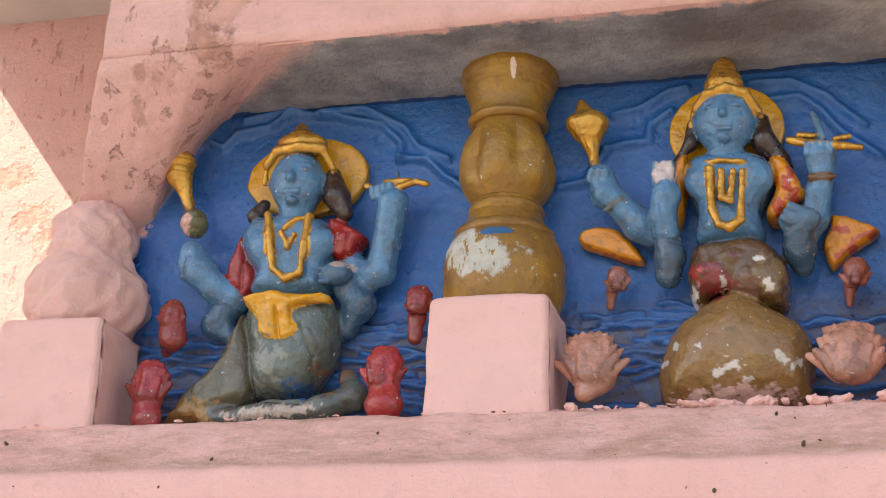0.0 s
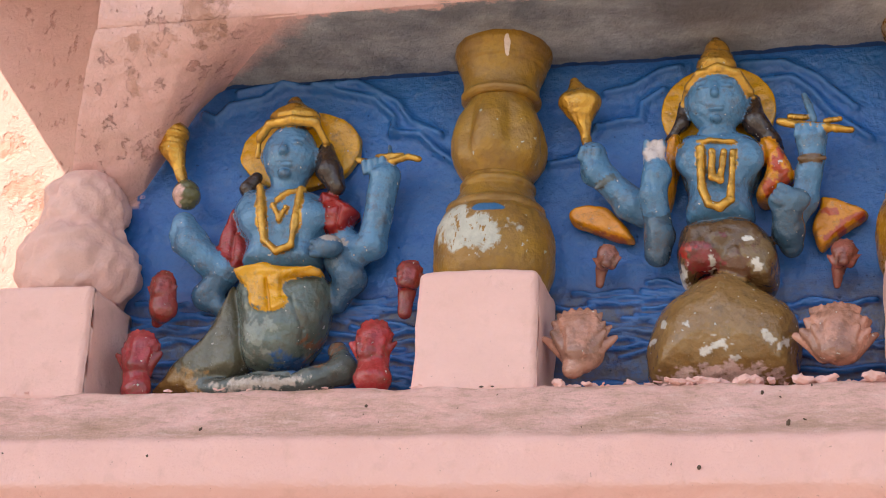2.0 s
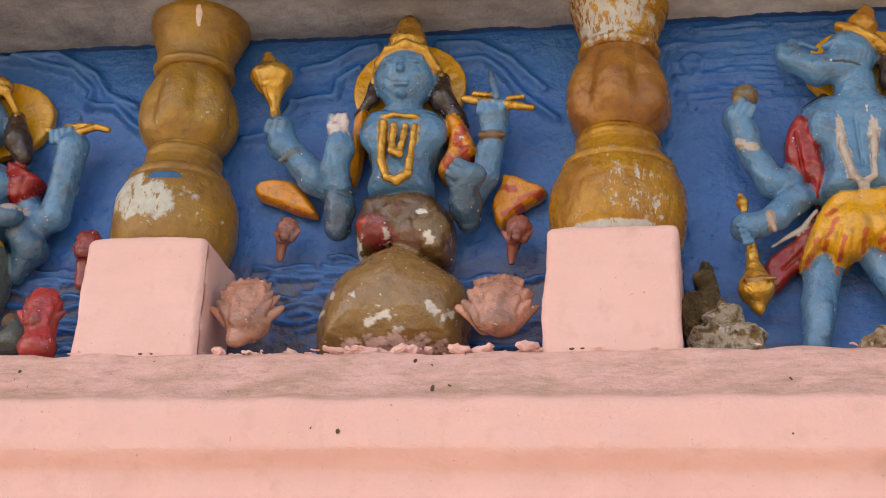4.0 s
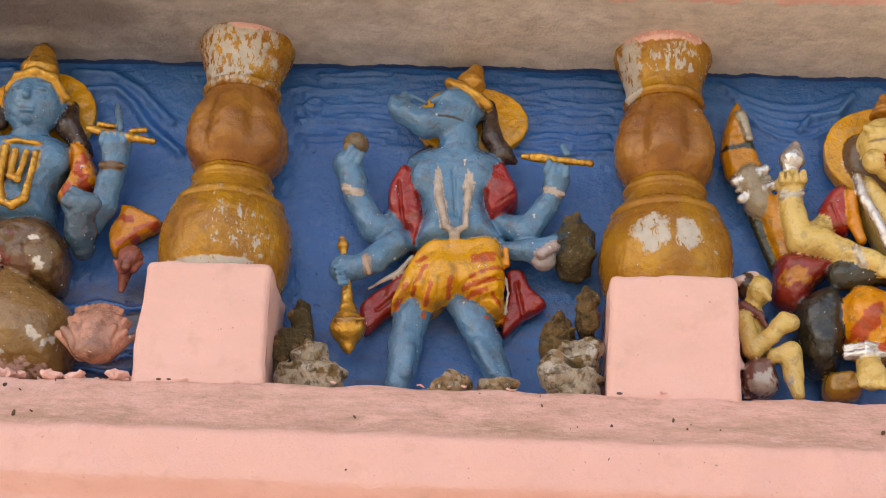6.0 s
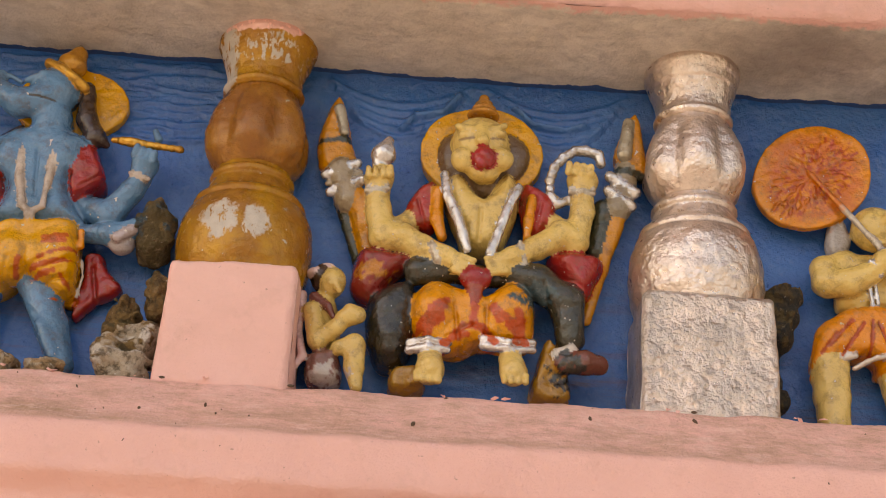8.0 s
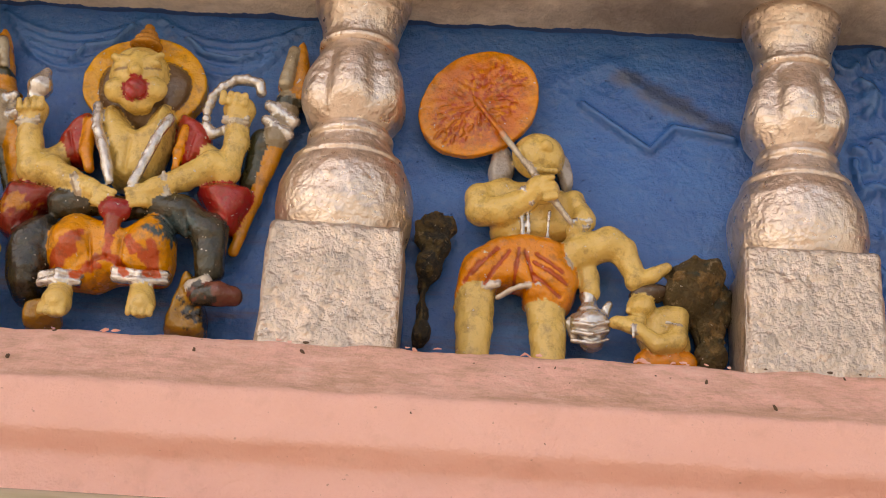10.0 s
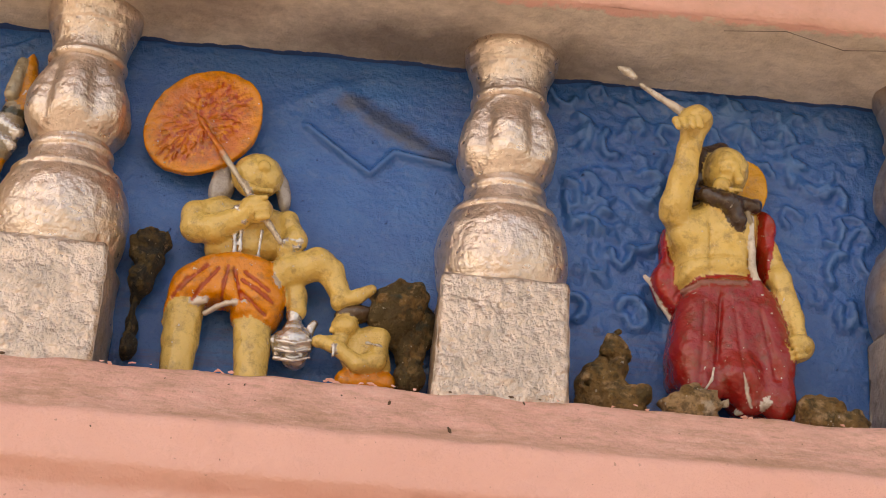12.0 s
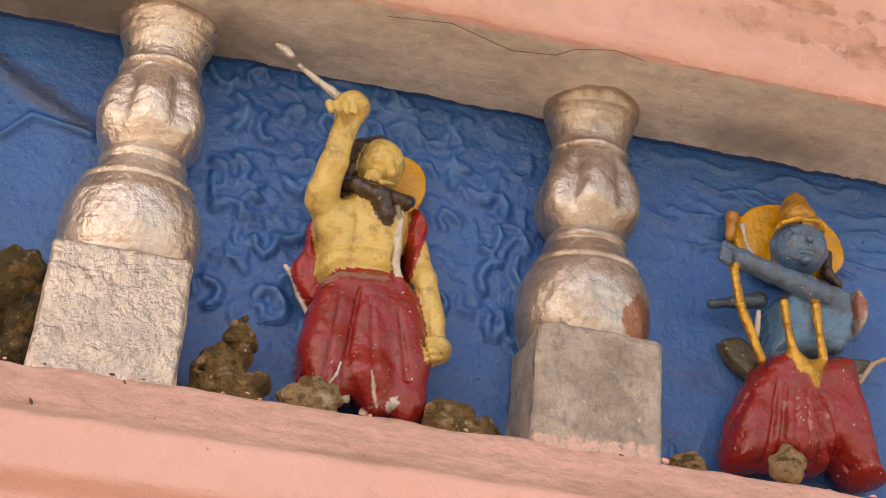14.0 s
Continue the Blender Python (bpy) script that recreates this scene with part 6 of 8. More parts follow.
for pts in (((-0.3347, -0.042, 0.0722), (-0.313, -0.052, 0.0738), (-0.2906, -0.044, 0.0735)), ((-0.2506, -0.044, 0.0815), (-0.2218, -0.052, 0.0772), (-0.1938, -0.042, 0.0812))):
    for up in (0.0, 0.009):
        c.limb([((q[0], q[1], q[2] + up), 0.0051) for q in pts], SILV, 0.002)
c.limb([((-0.3096, -0.042, 0.0609), 0.0142), ((-0.3099, -0.05, 0.0467), 0.0173)], CREAM, 0.004).limb([((-0.2178, -0.042, 0.0664), 0.0142), ((-0.2151, -0.05, 0.0504), 0.0163)], CREAM, 0.004)
fingers(c, (-0.3125, -0.058, 0.0385), -90, 4, CREAM, 0.0046, 0.0081, 0.0081)
fingers(c, (-0.2136, -0.058, 0.0425), -90, 4, CREAM, 0.0046, 0.0081, 0.0081)
c.plate([(-0.3548, -0.006, 0.0556), (-0.3227, -0.006, 0.0599), (-0.3153, -0.006, 0.033), (-0.3529, -0.006, 0.0284)], 0.0081, 0.026, (0.42, 0.20, 0.02, 0)).plate([(-0.1748, -0.006, 0.1054), (-0.1509, -0.006, 0.072), (-0.1481, -0.006, 0.0276), (-0.1928, -0.006, 0.0295), (-0.1881, -0.006, 0.0632)], 0.0081, 0.026, (0.42, 0.20, 0.02, 0)).dab((-0.1522, -0.02, 0.0604), (0.02, 0.05, 0.024), BLACKISH, 0.7)
c.model("statue", 35, "cream lion-faced relief figure seated on a throne", "statue", group=FIGURES)

c = Clay((PX[3] + 0.05, -0.14, -0.012), (PX[3] + 0.20, 0.034, 0.20), 0.0019)
c.ball((-0.4298, -0.024, 0.157), (0.0153, 0.018, 0.0183), CREAM, 0.003).limb([((-0.4239, -0.038, 0.148), 0.0041), ((-0.4204, -0.04, 0.141), 0.0031)], CREAM, 0.002).ball((-0.4423, -0.018, 0.1652), (0.0132, 0.018, 0.0173), HAIR, 0.003).ball((-0.4501, -0.024, 0.1683), (0.0122, 0.012, 0.0071), (0.72, 0.52, 0.48, 0), 0.003).ball((-0.4372, -0.024, 0.1762), (0.0081, 0.010, 0.0041), (0.72, 0.52, 0.48, 0), 0.003)
c.plate([(-0.4543, -0.006, 0.1431), (-0.4301, -0.006, 0.1449), (-0.4183, -0.006, 0.1193), (-0.4195, -0.006, 0.0776), (-0.4457, -0.006, 0.0757), (-0.4571, -0.006, 0.1113)], 0.0153, 0.026, CREAM, 0.004).limb([((-0.4493, -0.028, 0.1181), 0.0112), ((-0.4399, -0.034, 0.0802), 0.0122), ((-0.4201, -0.042, 0.0936), 0.0102), ((-0.4052, -0.044, 0.1133), 0.0092)], CREAM, 0.003).limb([((-0.4116, -0.042, 0.1045), 0.0112), ((-0.3969, -0.042, 0.1107), 0.0102)], CREAM, 0.003)
c.limb([((-0.4492, -0.026, 0.1373), 0.0061), ((-0.4322, -0.034, 0.1219), 0.0051), ((-0.4233, -0.034, 0.107), 0.0041)], (0.20, 0.05, 0.04, 0), 0.002).limb([((-0.3974, -0.036, 0.0747), 0.0132), ((-0.3965, -0.038, 0.0463), 0.0122), ((-0.3919, -0.04, 0.0235), 0.0081)], CREAM, 0.004).limb([((-0.416, -0.036, 0.0709), 0.0092), ((-0.3975, -0.038, 0.0765), 0.0122)], CREAM, 0.004)
c.plate([(-0.4506, -0.014, 0.0645), (-0.4189, -0.014, 0.0719), (-0.411, -0.014, 0.0344), (-0.4473, -0.014, 0.0288)], 0.0122, 0.026, (0.24, 0.10, 0.08, 0), 0.004).dab((-0.4294, -0.04, 0.0382), (0.020, 0.05, 0.014), (0.52, 0.46, 0.42, 0), 0.8)
c.limb([((-0.4642, -0.02, 0.1415), 0.0051), ((-0.4638, -0.024, 0.098), 0.0046), ((-0.4562, -0.03, 0.0603), 0.0046), ((-0.4673, -0.034, 0.0418), 0.0046)], (0.78, 0.50, 0.46, 0), 0.003)
c.model("small_statue", 36, "small cream kneeling relief figure beside the pedestal", "statue", group=FIGURES)

c = bay(4)
RIM = (0.80, 0.27, 0.006, 0)
c.disc((0.1507, -0.002, 0.3531), 0.0763, 0.0649, 0.004, RIM, 0.10, turn=45)
rng = random.Random(12)
hub, ux, uz = (0.1507, -0.007, 0.351), 0.0553, 0.0553
c.dab(hub, (ux * 1.12, 0.06, uz * 1.12), (0.64, 0.155, 0.006, 0), 0.12)
for k in range(330):
    a, u = rng.uniform(0, 6.283), rng.uniform(0.02, 0.86) ** 0.6
    v = u + rng.uniform(0.06, 0.14)
    p, q = [(hub[0] + ux * w * math.cos(a) + 0.28 * uz * w * math.sin(a), hub[1] - 0.10 * ux * w * math.cos(a) - 0.002, hub[2] + uz * w * math.sin(a) + 0.28 * uz * w * math.cos(a)) for w in (u, v)]
    if k % 3:
        c.stripe(p, q, rng.uniform(0.0010, 0.0022), rng.choice(((0.47, 0.060, 0.006, 0), (0.54, 0.095, 0.006, 0), (0.76, 0.24, 0.006, 0))), 0.4)
    else:
        c.limb([(p, 0.0016), (q, 0.0012)], (0.66, 0.17, 0.006, 0), 0.002)
POLE = (0.60, 0.52, 0.42, 0.4)
c.limb([((0.1486, -0.012, 0.3514), 0.0033), ((0.2237, -0.034, 0.2426), 0.0038), ((0.2644, -0.036, 0.1869), 0.0038)], POLE, 0.0015, over=0.001).limb([((0.1432, -0.01, 0.3595), 0.0024), ((0.1526, -0.012, 0.3464), 0.0038)], POLE, 0.002)
GREY = (0.45, 0.42, 0.40, 0)
c.plate([(0.1694, 0.01, 0.2927), (0.1896, 0.01, 0.3002), (0.198, 0.01, 0.2691), (0.1847, 0.01, 0.253), (0.1683, 0.01, 0.2555)], 0.0086, 0.012, GREY).plate([(0.2517, 0.01, 0.3013), (0.2653, 0.01, 0.2814), (0.2689, 0.01, 0.2553), (0.2594, 0.01, 0.247), (0.2498, 0.01, 0.2745)], 0.0057, 0.012, GREY)
c.ball((0.2253, -0.006, 0.2843), (0.0315, 0.022, 0.0296), CREAM, 0.004).ball((0.2338, -0.026, 0.2881), (0.0081, 0.008, 0.0081), CREAM, 0.003).limb([((0.214, -0.026, 0.264), 0.0038), ((0.2252, -0.028, 0.2565), 0.0048), ((0.2451, -0.024, 0.2578), 0.0038)], CREAM, 0.004).ball((0.1972, -0.014, 0.2838), (0.0048, 0.010, 0.0086), CREAM, 0.003)
c.plate([(0.1632, 0.004, 0.2271), (0.2003, 0.004, 0.2518), (0.2581, 0.004, 0.242), (0.2856, 0.004, 0.2126), (0.2907, 0.004, 0.19), (0.2646, 0.004, 0.1798), (0.1817, 0.004, 0.1726), (0.1712, 0.004, 0.2011)], 0.0191, 0.022, CREAM, 0.005)
c.limb([((0.1576, -0.01, 0.2232), 0.0162), ((0.1591, -0.012, 0.2051), 0.0172), ((0.1838, -0.02, 0.203), 0.0172), ((0.2138, -0.026, 0.2176), 0.0143)], CREAM, 0.005).limb([((0.1574, -0.01, 0.2243), 0.0153), ((0.1878, -0.004, 0.2405), 0.0143)], CREAM, 0.006).ball((0.2298, -0.03, 0.2287), (0.0210, 0.016, 0.0172), CREAM, 0.004)
fingers(c, (0.2328, -0.042, 0.225), 10, 4, CREAM, 0.0043, 0.0114, 0.0081)
c.limb([((0.2693, -0.008, 0.2263), 0.0134), ((0.2805, -0.014, 0.1991), 0.0143), ((0.2694, -0.022, 0.1819), 0.0105)], CREAM, 0.005)
for a, b in (((0.2076, -0.036, 0.2267), (0.2186, -0.034, 0.2104)), ((0.2178, -0.036, 0.2339), (0.2236, -0.036, 0.2437)), ((0.2674, -0.028, 0.1927), (0.2866, -0.024, 0.1943)), ((0.2691, -0.028, 0.1848), (0.2865, -0.024, 0.1862)), ((0.208, -0.022, 0.2025), (0.2102, -0.022, 0.1759)), ((0.2153, -0.022, 0.2033), (0.2172, -0.022, 0.1792)), ((0.2109, -0.02, 0.1693), (0.2384, -0.02, 0.1701)), ((0.2403, -0.024, 0.2034), (0.2392, -0.022, 0.1713))):
    c.limb([(a, 0.0024), (b, 0.0029)], SILV, 0.0015)
    beads(c, [a, b], 0.0029, SILV, 2.2)
SHORTS = (0.78, 0.25, 0.006, 0)
c.plate([(0.1786, -0.002, 0.1697), (0.2092, -0.002, 0.1778), (0.2564, -0.002, 0.1704), (0.2687, -0.002, 0.1424), (0.277, -0.002, 0.1159), (0.2654, -0.002, 0.0869), (0.2403, -0.002, 0.0874), (0.2147, -0.002, 0.0918), (0.2106, -0.002, 0.1071), (0.1844, -0.002, 0.1085), (0.1414, -0.002, 0.1029), (0.1354, -0.002, 0.0803), (0.1377, -0.002, 0.1099), (0.1483, -0.002, 0.1406), (0.1649, -0.002, 0.1613)], 0.0143, 0.030, SHORTS, 0.004)
c.ball((0.1654, -0.014, 0.1275), (0.0238, 0.018, 0.0229), SHORTS, 0.012).ball((0.2477, -0.014, 0.1257), (0.0262, 0.018, 0.0238), SHORTS, 0.012)
for a, b in (((0.1817, -0.03, 0.1498), (0.154, -0.026, 0.1167)), ((0.1957, -0.032, 0.1479), (0.1691, -0.03, 0.1068)), ((0.2066, -0.032, 0.1514), (0.2026, -0.032, 0.1093)), ((0.2137, -0.032, 0.1496), (0.2262, -0.032, 0.1116)), ((0.2277, -0.032, 0.1461), (0.2573, -0.032, 0.1244)), ((0.2243, -0.032, 0.1359), (0.2633, -0.03, 0.1111)), ((0.2238, -0.032, 0.1211), (0.2559, -0.03, 0.0958)), ((0.1613, -0.028, 0.1313), (0.1458, -0.024, 0.1094))):
    c.cut([(a, 0.0019), (b, 0.0024)])
    c.stripe(a, b, 0.0024, (0.50, 0.075, 0.010, 0), 0.4)
for pts in (((0.1453, -0.018, 0.1034), (0.1646, -0.024, 0.1039), (0.1849, -0.026, 0.108)), ((0.1852, -0.018, 0.0946), (0.1992, -0.026, 0.1016), (0.2096, -0.028, 0.1057), (0.2309, -0.03, 0.1099)), ((0.2592, -0.02, 0.1641), (0.2586, -0.026, 0.1456), (0.266, -0.026, 0.1355))):
    c.limb([(q, 0.0033) for q in pts], (0.66, 0.58, 0.50, 0.5), 0.002)
c.limb([((0.1599, -0.004, 0.1014), 0.0238), ((0.16, -0.008, 0.0611), 0.0210), ((0.1596, -0.012, 0.0188), 0.0181)], CREAM, 0.005).limb([((0.2401, -0.004, 0.0895), 0.0229), ((0.2441, -0.008, 0.0546), 0.0210), ((0.2457, -0.012, 0.022), 0.0200)], CREAM, 0.005)
c.limb([((0.2762, -0.012, 0.1591), 0.0219), ((0.3121, -0.018, 0.1702), 0.0191), ((0.3277, -0.018, 0.1607), 0.0153), ((0.3424, -0.018, 0.1308), 0.0124)], CREAM, 0.005).limb([((0.3417, -0.018, 0.1234), 0.0114), ((0.3616, -0.022, 0.1311), 0.0081), ((0.3781, -0.024, 0.1413), 0.0052)], CREAM, 0.004)
c.limb([((0.2889, -0.006, 0.1339), 0.0134), ((0.2912, -0.01, 0.1118), 0.0124)], CREAM, 0.004)
c.model("statue", 45, "cream relief figure with orange parasol and raised leg", "statue", group=FIGURES)

c = Clay((PX[4] + 0.23, -0.13, -0.012), (PX[4] + 0.345, 0.03, 0.15), 0.0017)
c.ball((0.2924, -0.01, 0.069), (0.0238, 0.022, 0.0210), SILV, 0.003).ball((0.2944, -0.01, 0.049), (0.0143, 0.016, 0.0114), SILV, 0.003).limb([((0.2904, -0.01, 0.0882), 0.0143), ((0.29, -0.01, 0.0969), 0.0086), ((0.2891, -0.01, 0.1057), 0.0105)], SILV, 0.002).limb([((0.3084, -0.01, 0.0768), 0.0057), ((0.3106, -0.01, 0.0916), 0.0048), ((0.3137, -0.01, 0.0968), 0.0052)], SILV, 0.003).limb([((0.2743, -0.01, 0.0809), 0.0043), ((0.2672, -0.01, 0.0715), 0.0043), ((0.2735, -0.01, 0.0543), 0.0043)], SILV, 0.002)
for k in range(3):
    p, q, r = (0.2724, -0.024, 0.0669), (0.2932, -0.033, 0.0618), (0.3125, -0.024, 0.0707)
    c.limb([((w[0], w[1] + 0.002 * k, w[2] - 0.010 * k), 0.0026) for w in (p, q, r)], SILV, 0.001)
c.model("water_pot", 46, "small silver painted spouted water pot relief", "pot", 0.0008)
c = Clay((PX[4] + 0.27, -0.13, -0.012), (PX[5] - 0.05, 0.03, 0.15), 0.0018)
c.ball((0.3599, -0.008, 0.1132), (0.0248, 0.018, 0.0114), (0.085, 0.05, 0.03, 0), 0.003, 12).ball((0.3496, -0.012, 0.0941), (0.0172, 0.020, 0.0153), CREAM, 0.004).limb([((0.3385, -0.018, 0.0937), 0.0048), ((0.3345, -0.018, 0.0875), 0.0038)], CREAM, 0.003)
c.plate([(0.3472, 0, 0.0671), (0.361, 0, 0.0928), (0.3923, 0, 0.1046), (0.4036, 0, 0.0773), (0.4063, 0, 0.0437), (0.3611, 0, 0.0395), (0.3508, 0, 0.053)], 0.0191, 0.022, CREAM, 0.005).limb([((0.3932, -0.012, 0.0865), 0.0124), ((0.3899, -0.02, 0.0545), 0.0124), ((0.3688, -0.024, 0.0464), 0.0105), ((0.3471, -0.024, 0.0624), 0.0086), ((0.3214, -0.022, 0.0722), 0.0067)], CREAM, 0.003).limb([((0.3484, -0.018, 0.0753), 0.0086), ((0.318, -0.02, 0.0707), 0.0062)], CREAM, 0.003)
c.limb([((0.3777, -0.03, 0.0713), 0.0024), ((0.3946, -0.028, 0.0703), 0.0024)], SILV, 0.002).limb([((0.3401, -0.032, 0.0637), 0.0024), ((0.3395, -0.032, 0.0513), 0.0024)], SILV, 0.002).limb([((0.3572, -0.006, 0.03), 0.0134), ((0.4024, -0.006, 0.0318), 0.0134)], SHORTS, 0.005)
c.model("small_statue", 47, "small cream bowing relief figure with dark hair", "statue", group=FIGURES)

c = bay(5)
c.disc((0.8394, 0.008, 0.3369), 0.0262, 0.0369, 0.006, YELLOW)
c.limb([((0.8053, -0.012, 0.3792), 0.0107), ((0.7796, -0.018, 0.3634), 0.0117), ((0.7716, -0.022, 0.3319), 0.0097), ((0.7647, -0.026, 0.2978), 0.0107)], HAIR, 0.004)
c.ball((0.804, -0.032, 0.3359), (0.0282, 0.034, 0.0330), CREAM, 0.004).limb([((0.8106, -0.06, 0.3326), 0.0044), ((0.8127, -0.066, 0.3116), 0.0068)], CREAM, 0.004).limb([((0.791, -0.06, 0.3343), 0.0039), ((0.8037, -0.064, 0.3353), 0.0044)], CREAM, 0.004).limb([((0.8161, -0.058, 0.3385), 0.0039), ((0.8251, -0.05, 0.3412), 0.0034)], CREAM, 0.004).ball((0.7963, -0.062, 0.3258), (0.0073, 0.005, 0.0039), CREAM, 0.002).ball((0.8195, -0.056, 0.3301), (0.0049, 0.005, 0.0039), CREAM, 0.002).ball((0.7943, -0.054, 0.308), (0.0117, 0.012, 0.0097), CREAM, 0.006).limb([((0.8029, -0.062, 0.2997), 0.0034), ((0.8176, -0.058, 0.3021), 0.0029)], CREAM, 0.002)
c.limb([((0.7604, -0.036, 0.3012), 0.0078), ((0.7757, -0.05, 0.2973), 0.0087), ((0.8023, -0.06, 0.2836), 0.0107), ((0.8362, -0.046, 0.2867), 0.0087), ((0.8437, -0.03, 0.2976), 0.0078)], HAIR, 0.004).limb([((0.8071, -0.06, 0.2772), 0.0107), ((0.8146, -0.06, 0.2607), 0.0078), ((0.8151, -0.058, 0.2522), 0.0029)], HAIR, 0.004)
c.plate([(0.7328, -0.006, 0.2623), (0.7614, -0.006, 0.2894), (0.7913, -0.006, 0.3033), (0.826, -0.006, 0.2852), (0.847, -0.006, 0.29), (0.8475, -0.006, 0.2551), (0.8409, -0.006, 0.2121), (0.8396, -0.006, 0.1911), (0.7495, -0.006, 0.1771), (0.7429, -0.006, 0.2182)], 0.0291, 0.044, CREAM, 0.006)
c.ball((0.7595, -0.036, 0.249), (0.0252, 0.016, 0.0233), CREAM, 0.012).ball((0.8076, -0.038, 0.2503), (0.0243, 0.016, 0.0223), CREAM, 0.012).cut([((0.7804, -0.054, 0.2588), 0.0019), ((0.782, -0.054, 0.1968), 0.0024)]).cut([((0.7471, -0.048, 0.2087), 0.0019), ((0.7792, -0.054, 0.2145), 0.0019), ((0.8191, -0.048, 0.2159), 0.0019)])
c.ball((0.756, -0.076, 0.3816), (0.0214, 0.026, 0.0184), CREAM, 0.004).limb([((0.7535, -0.074, 0.3693), 0.0155), ((0.7506, -0.07, 0.3466), 0.0141), ((0.7456, -0.062, 0.3151), 0.0160), ((0.7378, -0.05, 0.28), 0.0175), ((0.7386, -0.042, 0.2706), 0.0175), ((0.7534, -0.024, 0.259), 0.0194)], CREAM, 0.005)
fingers(c, (0.7412, -0.098, 0.3705), -80, 4, CREAM, 0.0053, 0.0107, 0.0092)
c.cut([((0.7155, -0.078, 0.2507), 0.0019), ((0.7468, -0.07, 0.2492), 0.0024)]).cut([((0.7355, -0.094, 0.3206), 0.0015), ((0.7532, -0.094, 0.3193), 0.0015)]).cut([((0.7355, -0.094, 0.3131), 0.0015), ((0.7532, -0.094, 0.3129), 0.0015)])
c.limb([((0.6889, -0.076, 0.4251), 0.0034), ((0.7103, -0.078, 0.4097), 0.0044), ((0.7394, -0.08, 0.3909), 0.0058)], (0.66, 0.60, 0.52, 0.3), 0.002)
VEST = (0.44, 0.014, 0.010, 0)
c.plate([(0.8486, -0.004, 0.2938), (0.8693, -0.004, 0.2786), (0.8709, -0.004, 0.2583), (0.8621, -0.004, 0.215), (0.8529, -0.004, 0.1953), (0.8477, -0.004, 0.2347)], 0.0087, 0.030, VEST).plate([(0.7315, 0.002, 0.2684), (0.7397, 0.002, 0.2265), (0.7556, 0.002, 0.1903), (0.7431, 0.002, 0.1529), (0.717, 0.002, 0.1917), (0.7279, 0.002, 0.2253)], 0.0087, 0.022, VEST)
c.limb([((0.7107, -0.002, 0.1999), 0.0029), ((0.7192, -0.004, 0.1895), 0.0029), ((0.7301, -0.004, 0.1647), 0.0029), ((0.7418, -0.004, 0.1464), 0.0029)], WHITISH, 0.002).limb([((0.8331, -0.046, 0.272), 0.0034), ((0.8319, -0.05, 0.2034), 0.0039), ((0.8422, -0.042, 0.176), 0.0029), ((0.8649, -0.034, 0.1418), 0.0019)], WHITISH, 0.002).limb([((0.8252, -0.05, 0.2758), 0.0049), ((0.829, -0.05, 0.2656), 0.0039)], (0.36, 0.28, 0.18, 0), 0.003)
c.limb([((0.8642, -0.02, 0.2454), 0.0097), ((0.8703, -0.028, 0.2008), 0.0141), ((0.8855, -0.036, 0.147), 0.0121), ((0.89, -0.038, 0.1266), 0.0097)], CREAM, 0.005).ball((0.8909, -0.04, 0.1091), (0.0170, 0.022, 0.0160), CREAM, 0.003)
fingers(c, (0.8882, -0.058, 0.1043), 200, 4, CREAM, 0.0044, 0.0097, 0.0073)
SKIRT = (0.33, 0.012, 0.010, 0)
c.plate([(0.7563, -0.008, 0.1863), (0.7781, -0.008, 0.1989), (0.8343, -0.008, 0.2023), (0.8633, -0.008, 0.1812), (0.878, -0.008, 0.1426), (0.8865, -0.008, 0.093), (0.8877, -0.008, 0.0282), (0.865, -0.008, 0.0251), (0.8226, -0.008, 0.031), (0.7944, -0.008, 0.0548), (0.7387, -0.008, 0.0546), (0.7382, -0.008, 0.1192), (0.7467, -0.008, 0.1555)], 0.0243, 0.044, SKIRT, 0.005)
c.limb([((0.7685, -0.028, 0.1449), 0.0252), ((0.7647, -0.034, 0.0924), 0.0262), ((0.7726, -0.04, 0.0473), 0.0243)], SKIRT, 0.012).limb([((0.8445, -0.03, 0.1464), 0.0243), ((0.8585, -0.036, 0.0906), 0.0223), ((0.8625, -0.042, 0.0308), 0.0175)], SKIRT, 0.012).limb([((0.8136, -0.03, 0.1586), 0.0194), ((0.8136, -0.044, 0.0642), 0.0243), ((0.8272, -0.044, 0.0317), 0.0146)], SKIRT, 0.012)
for a, b, r in (((0.809, -0.062, 0.1458), (0.8213, -0.076, 0.0258), 0.006), ((0.7941, -0.06, 0.1651), (0.7862, -0.076, 0.0796), 0.0035), ((0.7733, -0.058, 0.1539), (0.7649, -0.076, 0.049), 0.004), ((0.8398, -0.056, 0.1461), (0.8569, -0.064, 0.0615), 0.004)):
    c.cut([(a, 0.002), (b, r)])
c.limb([((0.7495, -0.038, 0.1696), 0.0039), ((0.7705, -0.05, 0.178), 0.0039), ((0.823, -0.05, 0.1821), 0.0039), ((0.8384, -0.042, 0.1777), 0.0029)], (0.30, 0.10, 0.08, 0), 0.003)
c.limb([((0.7798, -0.068, 0.065), 0.0019), ((0.7765, -0.07, 0.0497), 0.0019), ((0.7696, -0.068, 0.0378), 0.0024)], WHITISH, 0.002).limb([((0.8133, -0.04, 0.0222), 0.0039), ((0.826, -0.048, 0.0237), 0.0039), ((0.8467, -0.054, 0.0322), 0.0034)], WHITISH, 0.003).stripe((0.8143, -0.08, 0.0617), (0.8266, -0.08, 0.025), 0.0016, WHITISH, 0.5)
c.model("statue", 55, "cream bearded relief figure in red skirt raising an axe", "statue", group=FIGURES)

